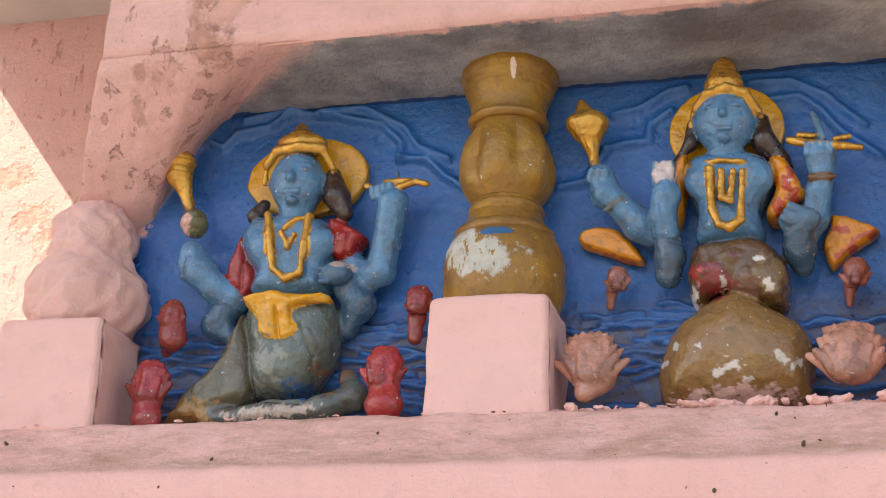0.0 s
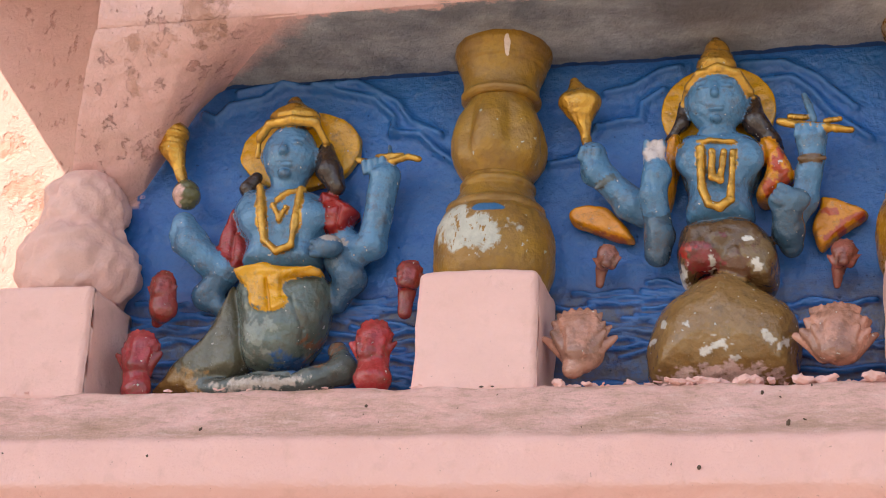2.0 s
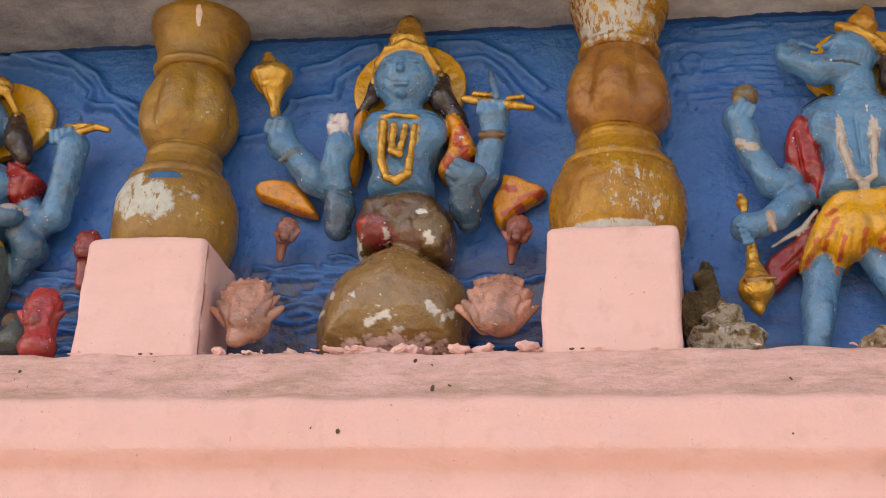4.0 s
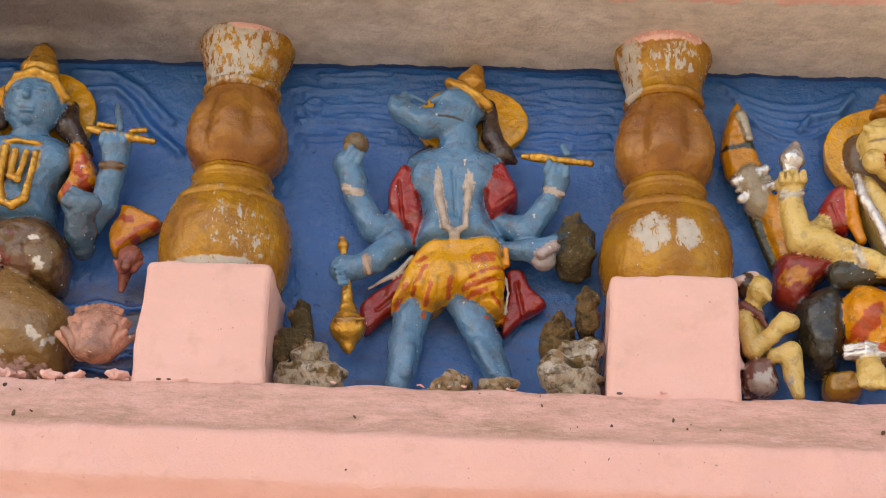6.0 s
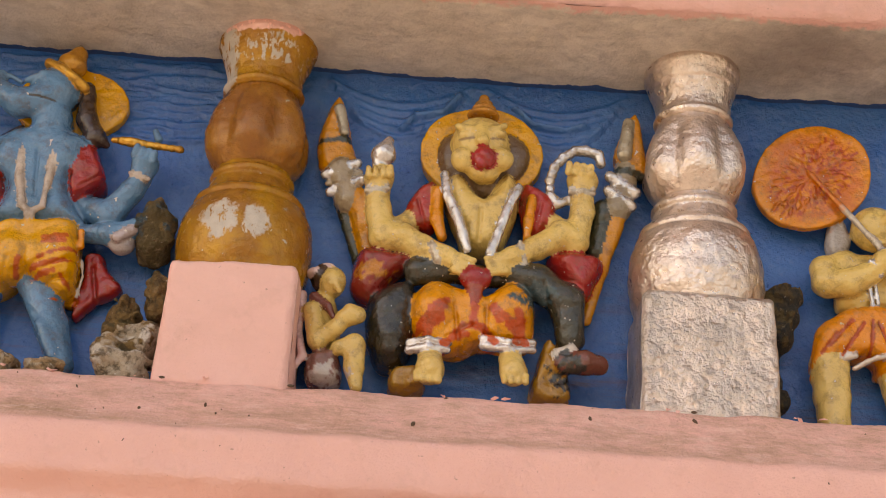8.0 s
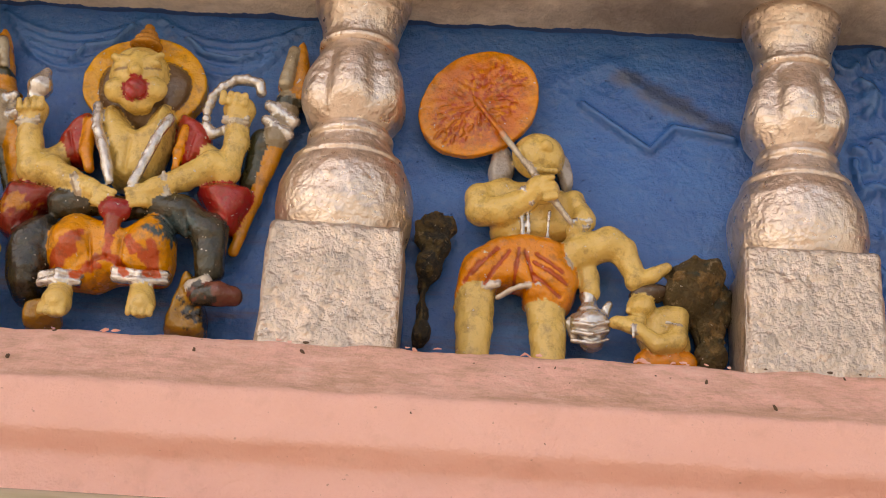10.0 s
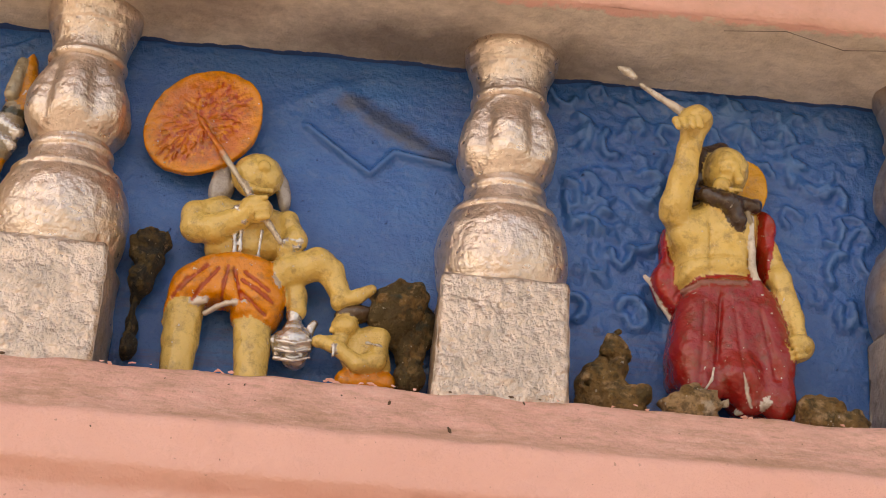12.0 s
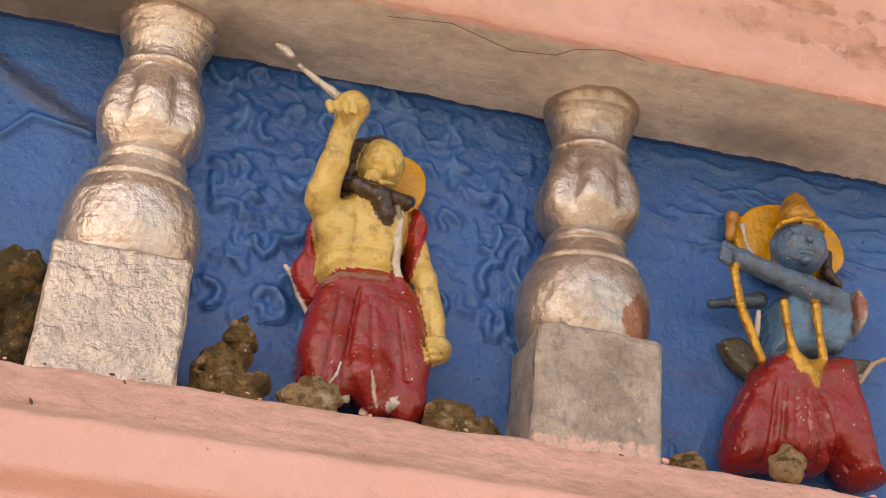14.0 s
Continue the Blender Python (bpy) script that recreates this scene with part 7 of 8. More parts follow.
c = Clay((PX[5] + 0.11, -0.14, 0.36), (PX[5] + 0.24, -0.02, 0.50), 0.0018)
c.limb([((0.6588, -0.088, 0.4395), 0.0034), ((0.6687, -0.088, 0.435), 0.0058), ((0.6766, -0.088, 0.4292), 0.0044)], (0.66, 0.60, 0.52, 0.3), 0.002)
c.model("axe_blade", 56, "broken silver painted axe blade under the soffit", "axe", 0.0008)

c = bay(6)
c.disc((1.343, 0.008, 0.3534), 0.0717, 0.0546, 0.006, YELLOW)
c.limb([((1.276, -0.006, 0.3634), 0.0032), ((1.279, -0.006, 0.3438), 0.0032), ((1.29, -0.006, 0.3218), 0.0028)], WHITISH, 0.002).limb([((1.266, 0.004, 0.3785), 0.0091), ((1.263, 0.004, 0.3495), 0.0070)], (0.55, 0.22, 0.03, 0), 0.004)
c.limb([((1.389, -0.01, 0.3433), 0.0063), ((1.386, -0.012, 0.3138), 0.0070), ((1.405, -0.008, 0.3033), 0.0056)], HAIR)
face(c, (1.341, -0.026, 0.3337), 0.0336, 0.0329, (0.075, 0.165, 0.29, 0), -0.05, 0.036)
c.limb([((1.341, -0.026, 0.3779), 0.0245), ((1.341, -0.022, 0.397), 0.0161), ((1.342, -0.02, 0.4126), 0.0056)], (0.60, 0.27, 0.03, 0.4), 0.004)
for a, b in (((1.304, -0.04, 0.3462), (1.311, -0.054, 0.3522)), ((1.311, -0.054, 0.3522), (1.327, -0.058, 0.3583)), ((1.327, -0.058, 0.3583), (1.357, -0.048, 0.3654)), ((1.357, -0.048, 0.3654), (1.372, -0.034, 0.3606))):
    band(c, a, b, 0.0046, GILT)
c.plate([(1.305, 0.002, 0.2519), (1.336, 0.002, 0.2791), (1.405, 0.002, 0.2841), (1.413, 0.002, 0.2503), (1.407, 0.002, 0.2108), (1.305, 0.002, 0.1817), (1.307, 0.002, 0.2274)], 0.0210, 0.040, SKIN, 0.006)
c.limb([((1.243, -0.05, 0.2961), 0.0119), ((1.256, -0.052, 0.2893), 0.0126), ((1.294, -0.05, 0.2805), 0.0126), ((1.344, -0.046, 0.2718), 0.0147), ((1.387, -0.034, 0.2682), 0.0147), ((1.396, -0.024, 0.2518), 0.0140), ((1.388, -0.02, 0.2139), 0.0112)], GREYBLUE, 0.006)
fingers(c, (1.233, -0.064, 0.2876), 170, 4, GREYBLUE, 0.0049, 0.0091, 0.0070)
c.limb([((1.235, -0.006, 0.2467), 0.0063), ((1.263, -0.01, 0.2525), 0.0084), ((1.293, -0.014, 0.2594), 0.0112)], (0.04, 0.09, 0.15, 0), 0.005)
for a, b in (((1.245, -0.052, 0.2782), (1.254, -0.048, 0.2305)), ((1.254, -0.048, 0.2305), (1.272, -0.046, 0.1902)), ((1.272, -0.046, 0.1902), (1.282, -0.044, 0.1664))):
    c.limb([(a, 0.0056), (b, 0.0056)], GILT, 0.0015)
    beads(c, [a, b], 0.0049, GILT, 2.6)
c.limb([((1.284, -0.034, 0.2327), 0.0035), ((1.281, -0.034, 0.2004), 0.0028)], WHITISH, 0.002)
for a, b in (((1.313, -0.044, 0.2452), (1.315, -0.048, 0.2119)), ((1.315, -0.048, 0.2119), (1.321, -0.05, 0.1826)), ((1.321, -0.05, 0.1826), (1.332, -0.052, 0.1618)), ((1.332, -0.052, 0.1618), (1.345, -0.053, 0.1558)), ((1.345, -0.053, 0.1558), (1.359, -0.051, 0.1772)), ((1.359, -0.051, 0.1772), (1.356, -0.05, 0.2037)), ((1.356, -0.05, 0.2037), (1.354, -0.046, 0.248))):
    c.limb([(a, 0.0053), (b, 0.0053)], GILT, 0.0015, over=0.0012)
    beads(c, [a, b], 0.0042, GILT, 2.4)
c.limb([((1.345, -0.054, 0.1524), 0.0070), ((1.345, -0.054, 0.1446), 0.0035)], GILT, 0.002)
c.plate([(1.423, 0.004, 0.3001), (1.439, 0.004, 0.2913), (1.442, 0.004, 0.2682), (1.431, 0.004, 0.2428), (1.42, 0.004, 0.2525)], 0.0070, 0.022, (0.45, 0.38, 0.32, 0)).dab((1.424, -0.02, 0.2723), (0.012, 0.05, 0.016), (0.40, 0.16, 0.12, 0), 0.6)
c.plate([(1.252, 0.016, 0.204), (1.278, 0.016, 0.2163), (1.304, 0.016, 0.1981), (1.292, 0.016, 0.166), (1.27, 0.016, 0.1771)], 0.0070, 0.012, (0.11, 0.085, 0.045, 0)).plate([(1.421, 0.016, 0.2111), (1.455, 0.016, 0.2133), (1.439, 0.016, 0.1837), (1.423, 0.016, 0.1735)], 0.0063, 0.012, (0.11, 0.085, 0.045, 0))
c.limb([((1.413, -0.006, 0.16), 0.0035), ((1.431, -0.006, 0.1799), 0.0039), ((1.447, -0.006, 0.2034), 0.0035), ((1.464, -0.004, 0.214), 0.0028)], (0.46, 0.33, 0.24, 0), 0.003)
c.plate([(1.296, -0.01, 0.1773), (1.329, -0.01, 0.1924), (1.345, -0.01, 0.184), (1.381, -0.01, 0.194), (1.408, -0.01, 0.1942), (1.421, -0.01, 0.1563), (1.431, -0.01, 0.1212), (1.443, -0.01, 0.0657), (1.449, -0.01, 0.0436), (1.409, -0.01, 0.0349), (1.381, -0.01, 0.0628), (1.369, -0.01, 0.0452), (1.308, -0.01, 0.0409), (1.248, -0.01, 0.0315), (1.25, -0.01, 0.0913), (1.26, -0.01, 0.1187), (1.277, -0.01, 0.1519)], 0.0280, 0.040, SKIRT, 0.006)
c.limb([((1.334, -0.03, 0.1596), 0.0224), ((1.328, -0.042, 0.0722), 0.0245)], SKIRT, 0.016)
for a, b in (((1.301, -0.07, 0.1423), (1.284, -0.088, 0.0228)), ((1.31, -0.072, 0.1361), (1.297, -0.092, 0.017)), ((1.322, -0.074, 0.1302), (1.313, -0.092, 0.0195)), ((1.335, -0.072, 0.1333), (1.332, -0.088, 0.0237)), ((1.348, -0.07, 0.0661), (1.357, -0.084, 0.0055)), ((1.272, -0.064, 0.1253), (1.231, -0.076, 0.0384)), ((1.362, -0.068, 0.125), (1.382, -0.074, 0.0702)), ((1.366, -0.07, 0.069), (1.399, -0.074, 0.0523))):
    c.cut([(a, 0.0021), (b, 0.0042)])
for a, b in (((1.308, -0.076, 0.113), (1.304, -0.08, 0.0761)), ((1.321, -0.076, 0.1187), (1.32, -0.08, 0.0857)), ((1.333, -0.076, 0.1172), (1.334, -0.08, 0.0811)), ((1.361, -0.068, 0.1037), (1.369, -0.072, 0.0792))):
    c.stripe(a, b, 0.0026, (0.46, 0.16, 0.14, 0), 0.8)
c.model("statue", 65, "blue relief figure in red skirt with gold garland", "statue", group=FIGURES)


# ---- small reliefs in the niches ----
def lotus(pts, tone, seed, label, name="lotus", petals=6, spread=0.78):
    """A budding lotus: knots of (place, radius) for its body, with pointed petals round the top."""
    xs, zs, m = [p[0][0] for p in pts], [p[0][2] for p in pts], max(p[1] for p in pts) * 1.9
    c = Clay((min(xs) - m, -0.14, max(-0.012, min(zs) - m)), (max(xs) + m, 0.032, max(zs) + m), 0.0023)
    c.limb(pts, tone, 0.006, 0.8)
    (px, py, pz), r = pts[0]
    dark, pale = tuple(v * 0.72 for v in tone[:3]) + (0,), tuple(min(1, v * 1.2) for v in tone[:3]) + (0,)
    for row, lift in ((0, 0.55), (1, 0.15), (2, -0.35)):
        n = petals - row // 2
        for k in range(n):
            a = ((k + 0.5 * (row % 2)) / max(1, n - 1) - 0.5) * (1.9 + 0.35 * row)
            root = (px + math.sin(a) * r * 0.45, py - r * (0.45 + 0.12 * row) * max(0.3, math.cos(a)), pz + r * (lift - 0.55))
            tip = (px + math.sin(a) * r * (spread + 0.22 * row), py - r * (0.35 + 0.2 * row) * max(0.2, math.cos(a)), pz + r * (lift + 0.35 * math.cos(a)))
            c.limb([(root, r * 0.44), (tip, r * 0.13)], (dark, tone, pale)[(row + k) % 3], 0.0015, 0.8)
    c.dab((px, py, pz - r), (r * 0.7, 0.1, r * 0.25), dark, 0.9)
    return c.model(name, seed, label, "flower", 0.0014, "plaster lotus flowers")


def rock(lo, hi, lumps, tones, seed, label, name="rock", category="rock", amp=0.0065):
    """A crusted clump: a few lumps with sharp noise."""
    c = Clay(lo, hi, 0.0027)
    rng = random.Random(seed)
    for (p, r) in lumps:
        c.limb([((p[0], p[1], p[2] - r[2] * 0.6), r[0] * 0.8), ((p[0] + r[0] * 0.12, p[1] + 0.006, p[2] + r[2] * 0.75), r[0] * 0.16)], tones[0], 0.008, r[1] / r[0])
        c.ball(p, (r[0] * 0.85, r[1] * 0.8, r[2] * 0.7), tones[0], 0.006)
        for _ in range(46):
            a = rng.uniform(0, 6.28)
            q = (p[0] + r[0] * 0.85 * math.cos(a) * (1 - 0.45 * max(0, math.sin(a))) * rng.uniform(0.3, 1), p[1] - r[1] * rng.uniform(0.1, 0.75), p[2] + r[2] * 0.75 * math.sin(a) * rng.uniform(0.3, 1))
            s = rng.uniform(0.05, 0.2) * min(r[0], r[2])
            c.ball(q, (s * rng.uniform(0.8, 1.6), s, s * rng.uniform(0.8, 2.2)), rng.choice(tones), 0.003, rng.uniform(-60, 60))
        for _ in range(14):
            q = (p[0] + r[0] * rng.uniform(-1, 1), p[1] - r[1] * rng.uniform(0.2, 1), p[2] + r[2] * rng.uniform(-0.8, 0.9))
            c.dab(q, (r[0] * rng.uniform(0.08, 0.3), 0.02, r[2] * rng.uniform(0.06, 0.2)), rng.choice(tones[1:] + [MOSS]), 0.8)
    return c.model(name, seed, label, category, amp, "plaster rocks and bushes" if category != "bush" else "plaster bushes")


lotus([((-2.063, -0.02, 0.170), 0.0174), ((-2.060, -0.02, 0.135), 0.0188), ((-2.070, -0.01, 0.121), 0.0080)], ROSE, 101, "dark red plaster lotus bud on the blue wall")
lotus([((-2.071, -0.045, 0.070), 0.0255), ((-2.070, -0.05, 0.036), 0.0174), ((-2.066, -0.055, 0.015), 0.0201)], (0.38, 0.035, 0.04, 0), 102, "red plaster lotus bud standing on the ledge")
lotus([((-1.726, -0.02, 0.173), 0.0174), ((-1.730, -0.01, 0.150), 0.0107), ((-1.731, -0.01, 0.124), 0.0094)], ROSE, 103, "dark red plaster lotus beside the pink pedestal")
lotus([((-1.755, -0.05, 0.075), 0.0241), ((-1.752, -0.055, 0.044), 0.0181), ((-1.751, -0.06, 0.023), 0.0241)], (0.42, 0.03, 0.03, 0), 104, "bright red plaster lotus bud on the ledge")
lotus([((-1.496, -0.06, 0.072), 0.0295), ((-1.493, -0.065, 0.048), 0.0255), ((-1.501, -0.075, 0.025), 0.0134)], SHELL, 105, "weathered pinkish plaster lotus, paint worn off", petals=7, spread=1.05)
lotus([((-1.202, -0.06, 0.068), 0.0308), ((-1.199, -0.07, 0.047), 0.0241)], SHELL, 106, "weathered pinkish plaster lotus with pointed petals", petals=9, spread=1.05)
lotus([((-1.474, -0.01, 0.190), 0.0147), ((-1.482, 0, 0.178), 0.0074), ((-1.485, 0.005, 0.158), 0.0054)], (0.36, 0.13, 0.09, 0), 107, "small faded plaster lotus bud on its stem", petals=4)
lotus([((-1.190, -0.01, 0.182), 0.0161), ((-1.196, 0, 0.168), 0.0080), ((-1.199, 0.005, 0.146), 0.0054)], (0.36, 0.10, 0.07, 0), 108, "small faded red plaster lotus bud on its stem", petals=4)


def clump(box, lumps, tones, seed, label, name="rock", category="rock"):
    """box: left, right and top of the clump; it stands on the ledge behind the rim."""
    return rock((box[0], -0.13, -0.012), (box[1], 0.034, box[2]), lumps, tones, seed, label, name, category)


clump((PX[2] + 0.06, PX[2] + 0.20, 0.16), [((-0.971, -0.02, 0.099), (0.0201, 0.03, 0.0335)), ((-0.983, -0.02, 0.065), (0.0161, 0.03, 0.0402))], [MOSS, OLIVE, MOSS], 111, "dark mossy plaster bush beside the pedestal", "bush", "bush")
clump((PX[2] + 0.06, PX[2] + 0.22, 0.12), [((-0.951, -0.05, 0.045), (0.0255, 0.03, 0.0268)), ((-0.937, -0.065, 0.021), (0.0389, 0.03, 0.0161)), ((-0.971, -0.06, 0.024), (0.0201, 0.03, 0.0174))], [STONE, WHITISH, TAN, OLIVE], 112, "whitish crusted plaster rock on the ledge")
clump((PX[3] - 0.19, PX[3] - 0.03, 0.30), [((-0.648, -0.01, 0.218), (0.0268, 0.03, 0.0389))], [MOSS, OLIVE, (0.04, 0.08, 0.10, 0)], 113, "dark olive plaster bush on the blue wall", "bush", "bush")
clump((PX[3] - 0.22, PX[3] - 0.03, 0.19), [((-0.668, -0.02, 0.094), (0.0268, 0.03, 0.0281)), ((-0.630, -0.01, 0.126), (0.0147, 0.03, 0.0402))], [OLIVE, MOSS, OLIVE], 114, "olive plaster bush behind pale rocks", "bush", "bush")
clump((PX[3] - 0.23, PX[3] - 0.04, 0.13), [((-0.641, -0.05, 0.063), (0.0295, 0.03, 0.0268)), ((-0.666, -0.055, 0.042), (0.0295, 0.03, 0.0174)), ((-0.644, -0.07, 0.022), (0.0429, 0.03, 0.0107))], [STONE, WHITISH, TAN, OLIVE], 115, "pale crusted plaster rock beside the pink pedestal")
clump((PX[2] + 0.22, PX[2] + 0.40, 0.07), [((-0.789, -0.07, 0.010), (0.0255, 0.03, 0.0134)), ((-0.734, -0.07, 0.009), (0.0241, 0.03, 0.0094))], [TAN, STONE], 116, "low tan plaster mound under the boar figure")
clump((PX[4] + 0.06, PX[4] + 0.16, 0.20), [((0.108, 0, 0.184), (0.0268, 0.025, 0.0255)), ((0.103, 0, 0.143), (0.0147, 0.02, 0.0268)), ((0.098, 0.005, 0.079), (0.0067, 0.02, 0.0536))], [BLACKISH, MOSS], 121, "black painted plaster bush behind the silver pillar", "bush", "bush")
clump((PX[5] - 0.20, PX[5] - 0.05, 0.19), [((0.409, -0.005, 0.139), (0.0415, 0.03, 0.0322)), ((0.430, 0, 0.075), (0.0225, 0.025, 0.056)), ((0.446, 0.006, 0.110), (0.016, 0.02, 0.026))], [MOSS, OLIVE, (0.05, 0.06, 0.045, 0)], 122, "dark green plaster bush beside the silver pillar", "bush", "bush")
clump((PX[5] + 0.05, PX[5] + 0.22, 0.17), [((0.672, -0.02, 0.087), (0.0214, 0.03, 0.0301)), ((0.651, -0.04, 0.041), (0.0335, 0.035, 0.0301)), ((0.673, -0.06, 0.024), (0.0369, 0.03, 0.0161))], [OLIVE, MOSS, TAN], 131, "brown mossy plaster rock at the pillar's foot")
clump((PX[5] + 0.14, PX[5] + 0.30, 0.10), [((0.749, -0.075, 0.016), (0.0482, 0.03, 0.0201))], [TAN, OLIVE, STONE], 132, "tan plaster mound before the red skirt")
clump((PX[6] - 0.22, PX[6] - 0.06, 0.12), [((0.909, -0.05, 0.032), (0.0335, 0.03, 0.0268)), ((0.946, -0.05, 0.018), (0.0301, 0.03, 0.0134))], [OLIVE, TAN, MOSS], 133, "olive brown plaster rock on the ledge")
clump((PX[6] + 0.20, PX[6] + 0.36, 0.09), [((1.293, -0.09, 0.028), (0.0255, 0.025, 0.0161))], [TAN, OLIVE], 134, "small tan plaster lump before the red skirt")
clump((PX[6] + 0.06, PX[6] + 0.20, 0.05), [((1.183, -0.06, 0.013), (0.0268, 0.03, 0.0107))], [TAN, MOSS], 135, "low brown plaster mound on the ledge")


# ---- blue wall with its raised clouds, water and leaves ----
def blue_relief():
    xs, zs = np.arange(X0, X1 - 0.4, 0.0026), np.arange(-0.004, SOFFIT_Z + 0.012, 0.0026)
    X, Z = np.meshgrid(xs, zs)
    h = 0.0012 * wobble(X, 0 * X, Z, 9, 71) + 0.0008 * wobble(X, 0 * X, Z, 40, 72)

    def between(a, b, soft=0.02):
        return np.clip((X - a) / soft, 0, 1) * np.clip((b - X) / soft, 0, 1)

    def stroke(pts, width, high):
        """A raised cord along a line of places on the wall."""
        best = np.full(X.shape, 1e3)
        for a, b in zip(pts, pts[1:]):
            e = np.array((b[0] - a[0], b[2] - a[2]))
            u = np.clip(((X - a[0]) * e[0] + (Z - a[2]) * e[1]) / (e @ e + 1e-9), 0, 1)
            best = np.minimum(best, np.hypot(X - a[0] - u * e[0], Z - a[2] - u * e[1]))
        return high * np.exp(-(best / width) ** 2)

    rng = random.Random(18)

    def wavelet(x0, x1, z0, swing, width, high):
        """One hand-drawn wavy cord."""
        n = max(4, int((x1 - x0) / 0.012))
        ph, f, drift = rng.uniform(0, 6.28), rng.uniform(45, 95), rng.uniform(-0.04, 0.04)
        pts = [(x0 + (x1 - x0) * k / n, 0, z0 + drift * (x1 - x0) * k / n + swing * math.sin(ph + f * (x1 - x0) * k / n) + rng.uniform(-0.0012, 0.0012)) for k in range(n + 1)]
        return stroke(pts, width, high)

    # rippled water at the foot of the first two niches, and round the boar's head
    for i in (0, 1):
        for k in range(60):
            a = PX[i] + rng.uniform(0.05, 0.40)
            h = np.maximum(h, wavelet(a, a + rng.uniform(0.06, 0.20), rng.uniform(0.0, 0.168), rng.uniform(0.002, 0.005), rng.uniform(0.0026, 0.0042), rng.uniform(0.005, 0.010)))
    for k in range(90):
        a = PX[2] + rng.uniform(0.05, 0.40)
        h = np.maximum(h, wavelet(a, a + rng.uniform(0.04, 0.14), rng.uniform(0.355, 0.472), rng.uniform(0.001, 0.003), rng.uniform(0.0022, 0.0034), rng.uniform(0.002, 0.0055)))
    for k in range(22):
        a = PX[6] + rng.uniform(0.05, 0.4)
        h = h + wavelet(a, a + rng.uniform(0.05, 0.16), rng.uniform(0.34, 0.472), rng.uniform(0.003, 0.008), rng.uniform(0.003, 0.005), rng.uniform(0.002, 0.006))
    # hanging drapery above the lion figure
    for k in range(5):
        for mid in (PX[3] + 0.17, PX[3] + 0.37):
            w = 0.09 - 0.008 * k
            h = h + stroke([(mid + w * u, 0, 0.462 - 0.012 * k + 0.03 * u * u - 0.028) for u in (-1, -0.7, -0.35, 0, 0.35, 0.7, 1)], 0.004, 0.0045)
    for pts in (((-2.053, 0.026, 0.439), (-2.035, 0.026, 0.430), (-2.016, 0.026, 0.451), (-1.970, 0.026, 0.456), (-1.938, 0.026, 0.475), (-1.870, 0.026, 0.465), (-1.803, 0.026, 0.446), (-1.773, 0.026, 0.416), (-1.774, 0.026, 0.392)),
                ((-1.774, 0.026, 0.392), (-1.736, 0.026, 0.389), (-1.711, 0.026, 0.362), (-1.679, 0.026, 0.339)), ((-2.005, 0.026, 0.470), (-1.955, 0.026, 0.478), (-1.921, 0.026, 0.482)), ((-1.891, 0.026, 0.473), (-1.830, 0.026, 0.474), (-1.771, 0.026, 0.439), (-1.749, 0.026, 0.407), (-1.708, 0.026, 0.387))):
        h = h + stroke(pts, 0.006, 0.010)
    for pts in (((-1.494, 0.026, 0.382), (-1.473, 0.026, 0.388), (-1.439, 0.026, 0.390), (-1.436, 0.026, 0.414), (-1.409, 0.026, 0.431)), ((-1.290, 0.026, 0.435), (-1.246, 0.026, 0.438), (-1.222, 0.026, 0.417), (-1.198, 0.026, 0.383), (-1.153, 0.026, 0.346)), ((-1.556, 0.026, 0.333), (-1.520, 0.026, 0.339), (-1.494, 0.026, 0.380)),
                ((-1.485, 0.026, 0.432), (-1.448, 0.026, 0.439), (-1.412, 0.026, 0.460), (-1.390, 0.026, 0.463)), ((-1.307, 0.026, 0.461), (-1.255, 0.026, 0.460), (-1.216, 0.026, 0.437), (-1.170, 0.026, 0.391))):
        h = h + stroke(pts, 0.006, 0.009)
    q = (-0.984, 0.026, 0.418)
    h = h + 0.004 * np.exp(-((np.hypot(X - q[0], Z - q[2]) - 0.012) / 0.003) ** 2)
    for pts in (((-0.363, 0.026, 0.397), (-0.347, 0.026, 0.419), (-0.312, 0.026, 0.424), (-0.293, 0.026, 0.450)), ((-0.220, 0.026, 0.436), (-0.197, 0.026, 0.416), (-0.154, 0.026, 0.409), (-0.133, 0.026, 0.418))):
        h = h + stroke(pts, 0.004, 0.010)
    for pts in (((0.279, 0.026, 0.375), (0.317, 0.026, 0.347), (0.363, 0.026, 0.315), (0.392, 0.026, 0.349), (0.464, 0.026, 0.336)),):
        h = h + stroke(pts, 0.005, 0.009)
    h = h + stroke(((0.312, 0.026, 0.435), (0.365, 0.026, 0.389), (0.453, 0.026, 0.347)), 0.010, 0.004) + stroke(((0.235, 0.026, 0.396), (0.291, 0.026, 0.429), (0.327, 0.026, 0.436)), 0.012, 0.003)

    # tangled leaves behind the axe bearer
    rng = random.Random(8)
    for k in range(100):
        cx, cz = PX[5] + rng.uniform(0.05, 0.48), rng.uniform(0.15, 0.462)
        a = rng.uniform(0, 6.28)
        pts = [(cx, 0, cz)]
        for s in range(4):
            a += rng.uniform(0.2, 1.3) * (1 if k % 2 else -1)
            pts.append((pts[-1][0] + 0.011 * math.cos(a), 0, pts[-1][2] + 0.014 * math.sin(a)))
        h = np.maximum(h, stroke(pts, rng.uniform(0.004, 0.0075), rng.uniform(0.003, 0.011)) + 0.6 * h)
    for k in range(10):
        cx, cz = PX[6] + rng.uniform(0.07, 0.16), rng.uniform(0.02, 0.16)
        h = h + stroke([(cx, 0, cz), (cx + rng.uniform(-0.01, 0.01), 0, cz - 0.06)], 0.005, 0.004)
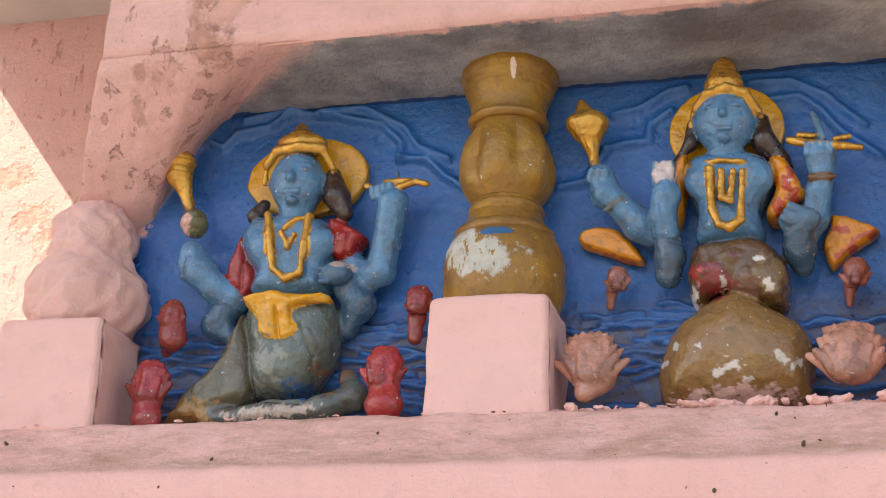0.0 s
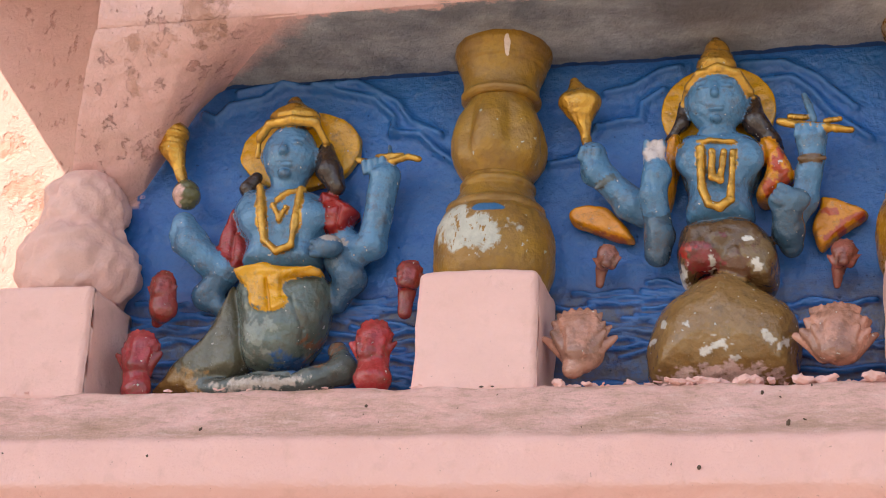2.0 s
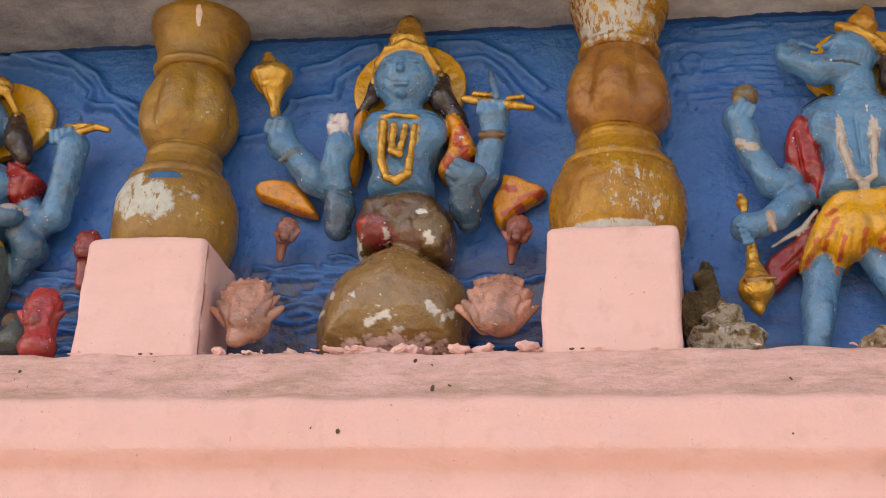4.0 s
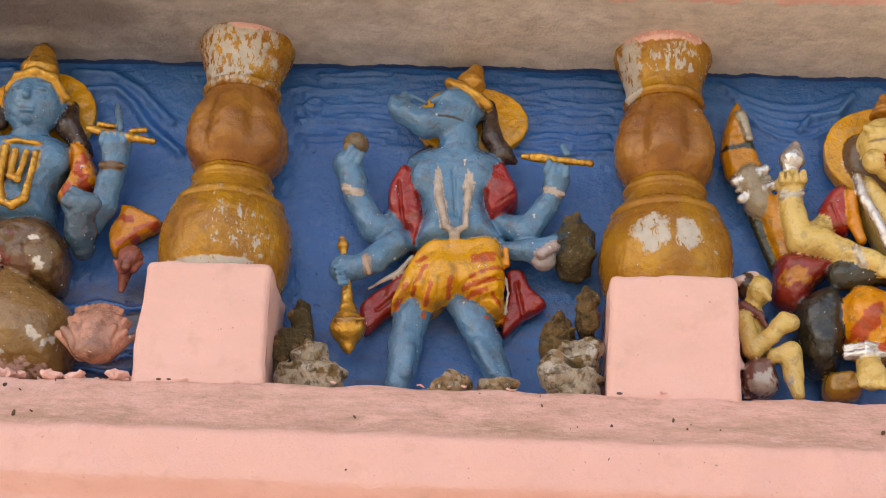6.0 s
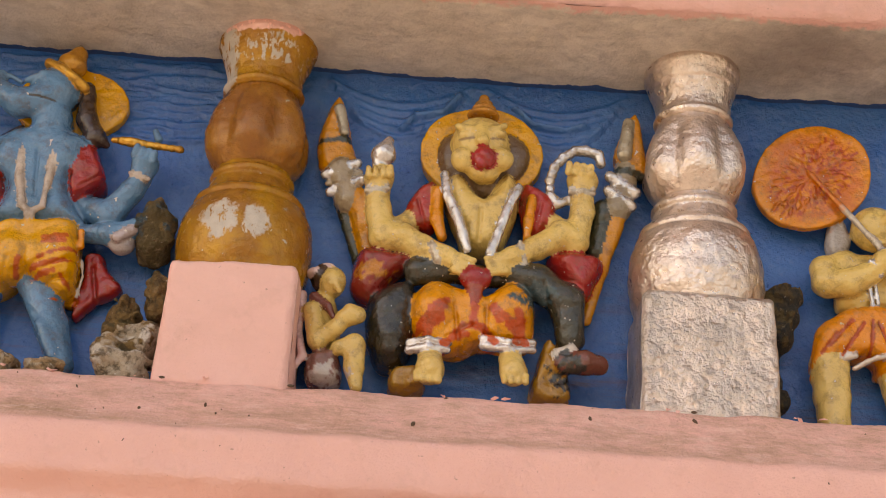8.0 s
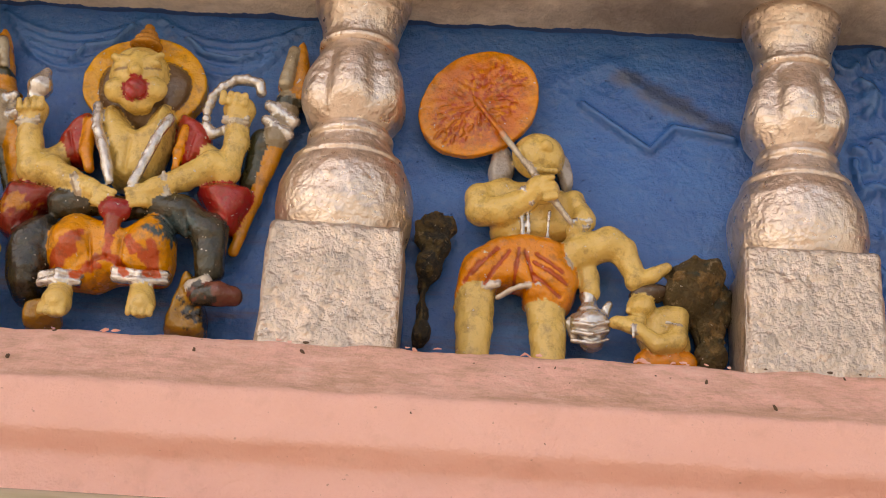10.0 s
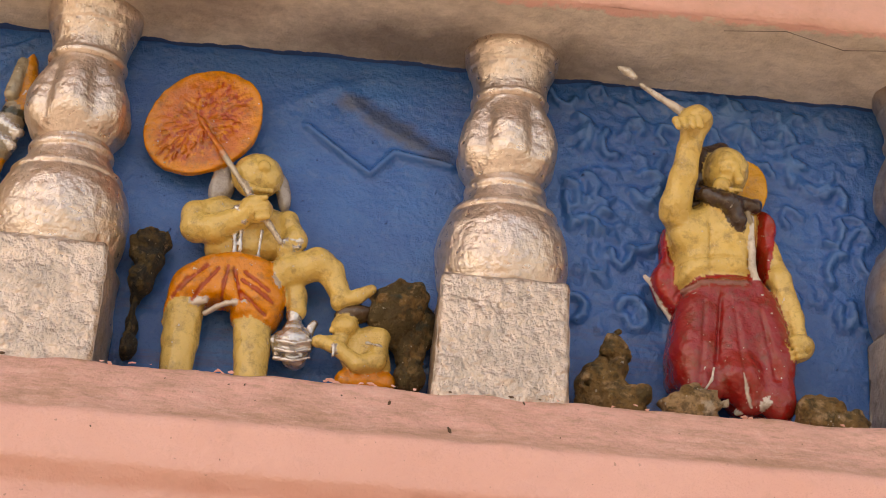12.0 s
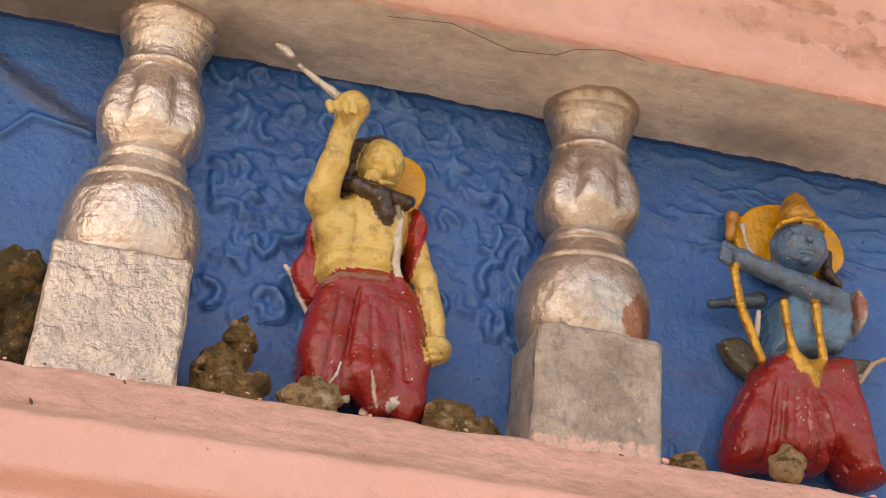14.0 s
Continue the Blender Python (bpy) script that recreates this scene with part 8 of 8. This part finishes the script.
    h = h + 0.004 * between(PX[5] + 0.06, PX[6] - 0.06, 0.04) * np.clip((Z - 0.16) / 0.05, 0, 1) * np.abs(wobble(X, 0 * X, Z, 22, 77))
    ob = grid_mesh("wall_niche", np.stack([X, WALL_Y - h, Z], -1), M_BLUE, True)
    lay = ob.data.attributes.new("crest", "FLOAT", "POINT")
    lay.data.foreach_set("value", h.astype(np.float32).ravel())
    return tagged(ob, "blue enamelled niche wall with raised clouds and water", "wall", "", "structure")


blue_relief()

# ---- unlit tube lamp under the ledge ----
def turned(profile, axis_y, axis_z, steps=24):
    """A form turned round a level axis along x, from (x, radius)."""
    bm = bmesh.new()
    rings = [[bm.verts.new((x, axis_y + r * math.cos(2 * math.pi * k / steps), axis_z + r * math.sin(2 * math.pi * k / steps))) for k in range(steps)] for x, r in profile]
    for a, b in zip(rings, rings[1:]):
        for k in range(steps):
            bm.faces.new((a[k], a[(k + 1) % steps], b[(k + 1) % steps], b[k]))
    bm.faces.new(rings[0][::-1])
    bm.faces.new(rings[-1])
    bmesh.ops.recalc_face_normals(bm, faces=bm.faces[:])
    return bm


def tube_lamp(x, y, z, length):
    lamp = tagged(new("tube_lamp"), "unlit fluorescent tube with brown-red plastic end holders", "lamp")
    lamp.location = (x, y, z)
    shade_smooth(part("glass_tube", turned([(0.045, 0.0138), (length - 0.045, 0.0138)], 0, 0, 32), M_TUBE, lamp, "dusty cream glass tube"))
    cap = [(-0.012, 0.011), (-0.010, 0.014), (0.008, 0.0155), (0.010, 0.021), (0.020, 0.0225), (0.022, 0.026), (0.034, 0.027), (0.036, 0.0225), (0.049, 0.0225), (0.051, 0.020)]
    for flip in (0, 1):
        prof = [((length - px) if flip else px, r) for px, r in cap]
        holder = part("end_holder", turned(prof[::-1] if flip else prof, 0, 0, 20), M_CAP, lamp, "brown-red plastic end holder")
        hx = length - 0.028 if flip else 0.028
        part("bracket", box_bm((hx - 0.012, 0.015, -0.016), (hx + 0.012, 0.058, 0.016), 0.003), M_CAP, holder)
        shade_smooth(part("screw", turned([(hx - 0.004, 0.005), (hx + 0.004, 0.005)], -0.004, 0.027, 12), M_CAP, holder))
    return lamp


tube_lamp(-0.429, -0.203, -0.2205, 1.24)


# ---- dirt, droppings and plaster crumbs on the ledge; a crack in the soffit ----
def specks():
    rng = random.Random(4)
    bm = bmesh.new()
    slope = [(-0.103, -0.006), (-0.126, -0.034), (-0.158, -0.068), (-0.1805, -0.10), (-0.1805, -0.125)]
    for k in range(120):
        x = rng.uniform(X0, 1.9)
        i = rng.choice((0, 0, 1, 1, 1, 2, 2, 3))
        u = rng.random()
        y, z = (slope[i][j] * (1 - u) + slope[i + 1][j] * u for j in (0, 1))
        s = rng.choice((0.0007, 0.0008, 0.001, 0.0012, 0.0016, 0.0026))
        m = Matrix.Translation((x, y, z)) @ Euler((rng.uniform(0, 3), rng.uniform(0, 3), rng.uniform(0, 3))).to_matrix().to_4x4() @ Matrix.Diagonal((s * rng.uniform(1, 2.2), s, s * 0.7, 1))
        bmesh.ops.create_icosphere(bm, subdivisions=1, radius=1, matrix=m)
    for p in PX[1:7]:
        for k in range(rng.randint(1, 3)):
            s = rng.uniform(0.001, 0.0028)
            m = Matrix.Translation((p + rng.uniform(-0.09, 0.09), -0.101, -0.003)) @ Matrix.Diagonal((s * 1.8, s, s * 0.8, 1))
            bmesh.ops.create_icosphere(bm, subdivisions=1, radius=1, matrix=m)
    return tagged(mesh_object("dirt_specks", bm, M_DIRT), "dark dirt specks and droppings on the ledge", "dirt", "", "stuff")


def crumbs():
    rng = random.Random(6)
    bm = bmesh.new()
    for k in range(64):
        s = rng.uniform(0.0015, 0.005) if k % 3 else rng.uniform(0.005, 0.010)
        m = Matrix.Translation((rng.uniform(PX[1] + 0.08, PX[2] - 0.08), rng.uniform(-0.095, -0.070), 0.001)) @ Euler((rng.uniform(-0.3, 0.3), rng.uniform(-0.3, 0.3), rng.uniform(0, 3))).to_matrix().to_4x4() @ Matrix.Diagonal((s * rng.uniform(1.2, 2.2), s, s * 0.65, 1))
        bmesh.ops.create_icosphere(bm, subdivisions=3 if s > 0.006 else 2, radius=1, matrix=m)
    for k in range(80):
        s = rng.uniform(0.0006, 0.0022)
        m = Matrix.Translation((rng.uniform(X0, 1.8), rng.uniform(-0.108, -0.098), -0.003)) @ Matrix.Diagonal((s * rng.uniform(1, 4), s, s * 0.7, 1))
        bmesh.ops.create_icosphere(bm, subdivisions=1, radius=1, matrix=m)
    roughen(roughen(bm, 0.0042, 120, 5), 0.0018, 320, 3)
    return tagged(mesh_object("plaster_crumbs", bm, M_BLOCK), "pink plaster crumbs along the rim of the niches", "crumbs", "", "stuff")


def crack(points, r, label):
    bm = bmesh.new()
    for a, b in zip(points, points[1:]):
        d = Vector(b) - Vector(a)
        m = Matrix.Translation((Vector(a) + Vector(b)) / 2) @ d.to_track_quat("Z", "Y").to_matrix().to_4x4()
        bmesh.ops.create_cone(bm, cap_ends=True, segments=5, radius1=r, radius2=r, depth=d.length * 1.05, matrix=m)
    return tagged(mesh_object("crack", bm, M_WIRE), label, "crack", "", "structure")


specks()
crumbs()
crack([(0.780, -0.135, 0.4785), (0.852, -0.147, 0.4785), (0.933, -0.117, 0.4785), (0.987, -0.126, 0.4785), (1.005, -0.146, 0.4785), (1.050, -0.160, 0.4785), (1.089, -0.151, 0.4785)], 0.00045, "thin dark crack in the grey soffit")
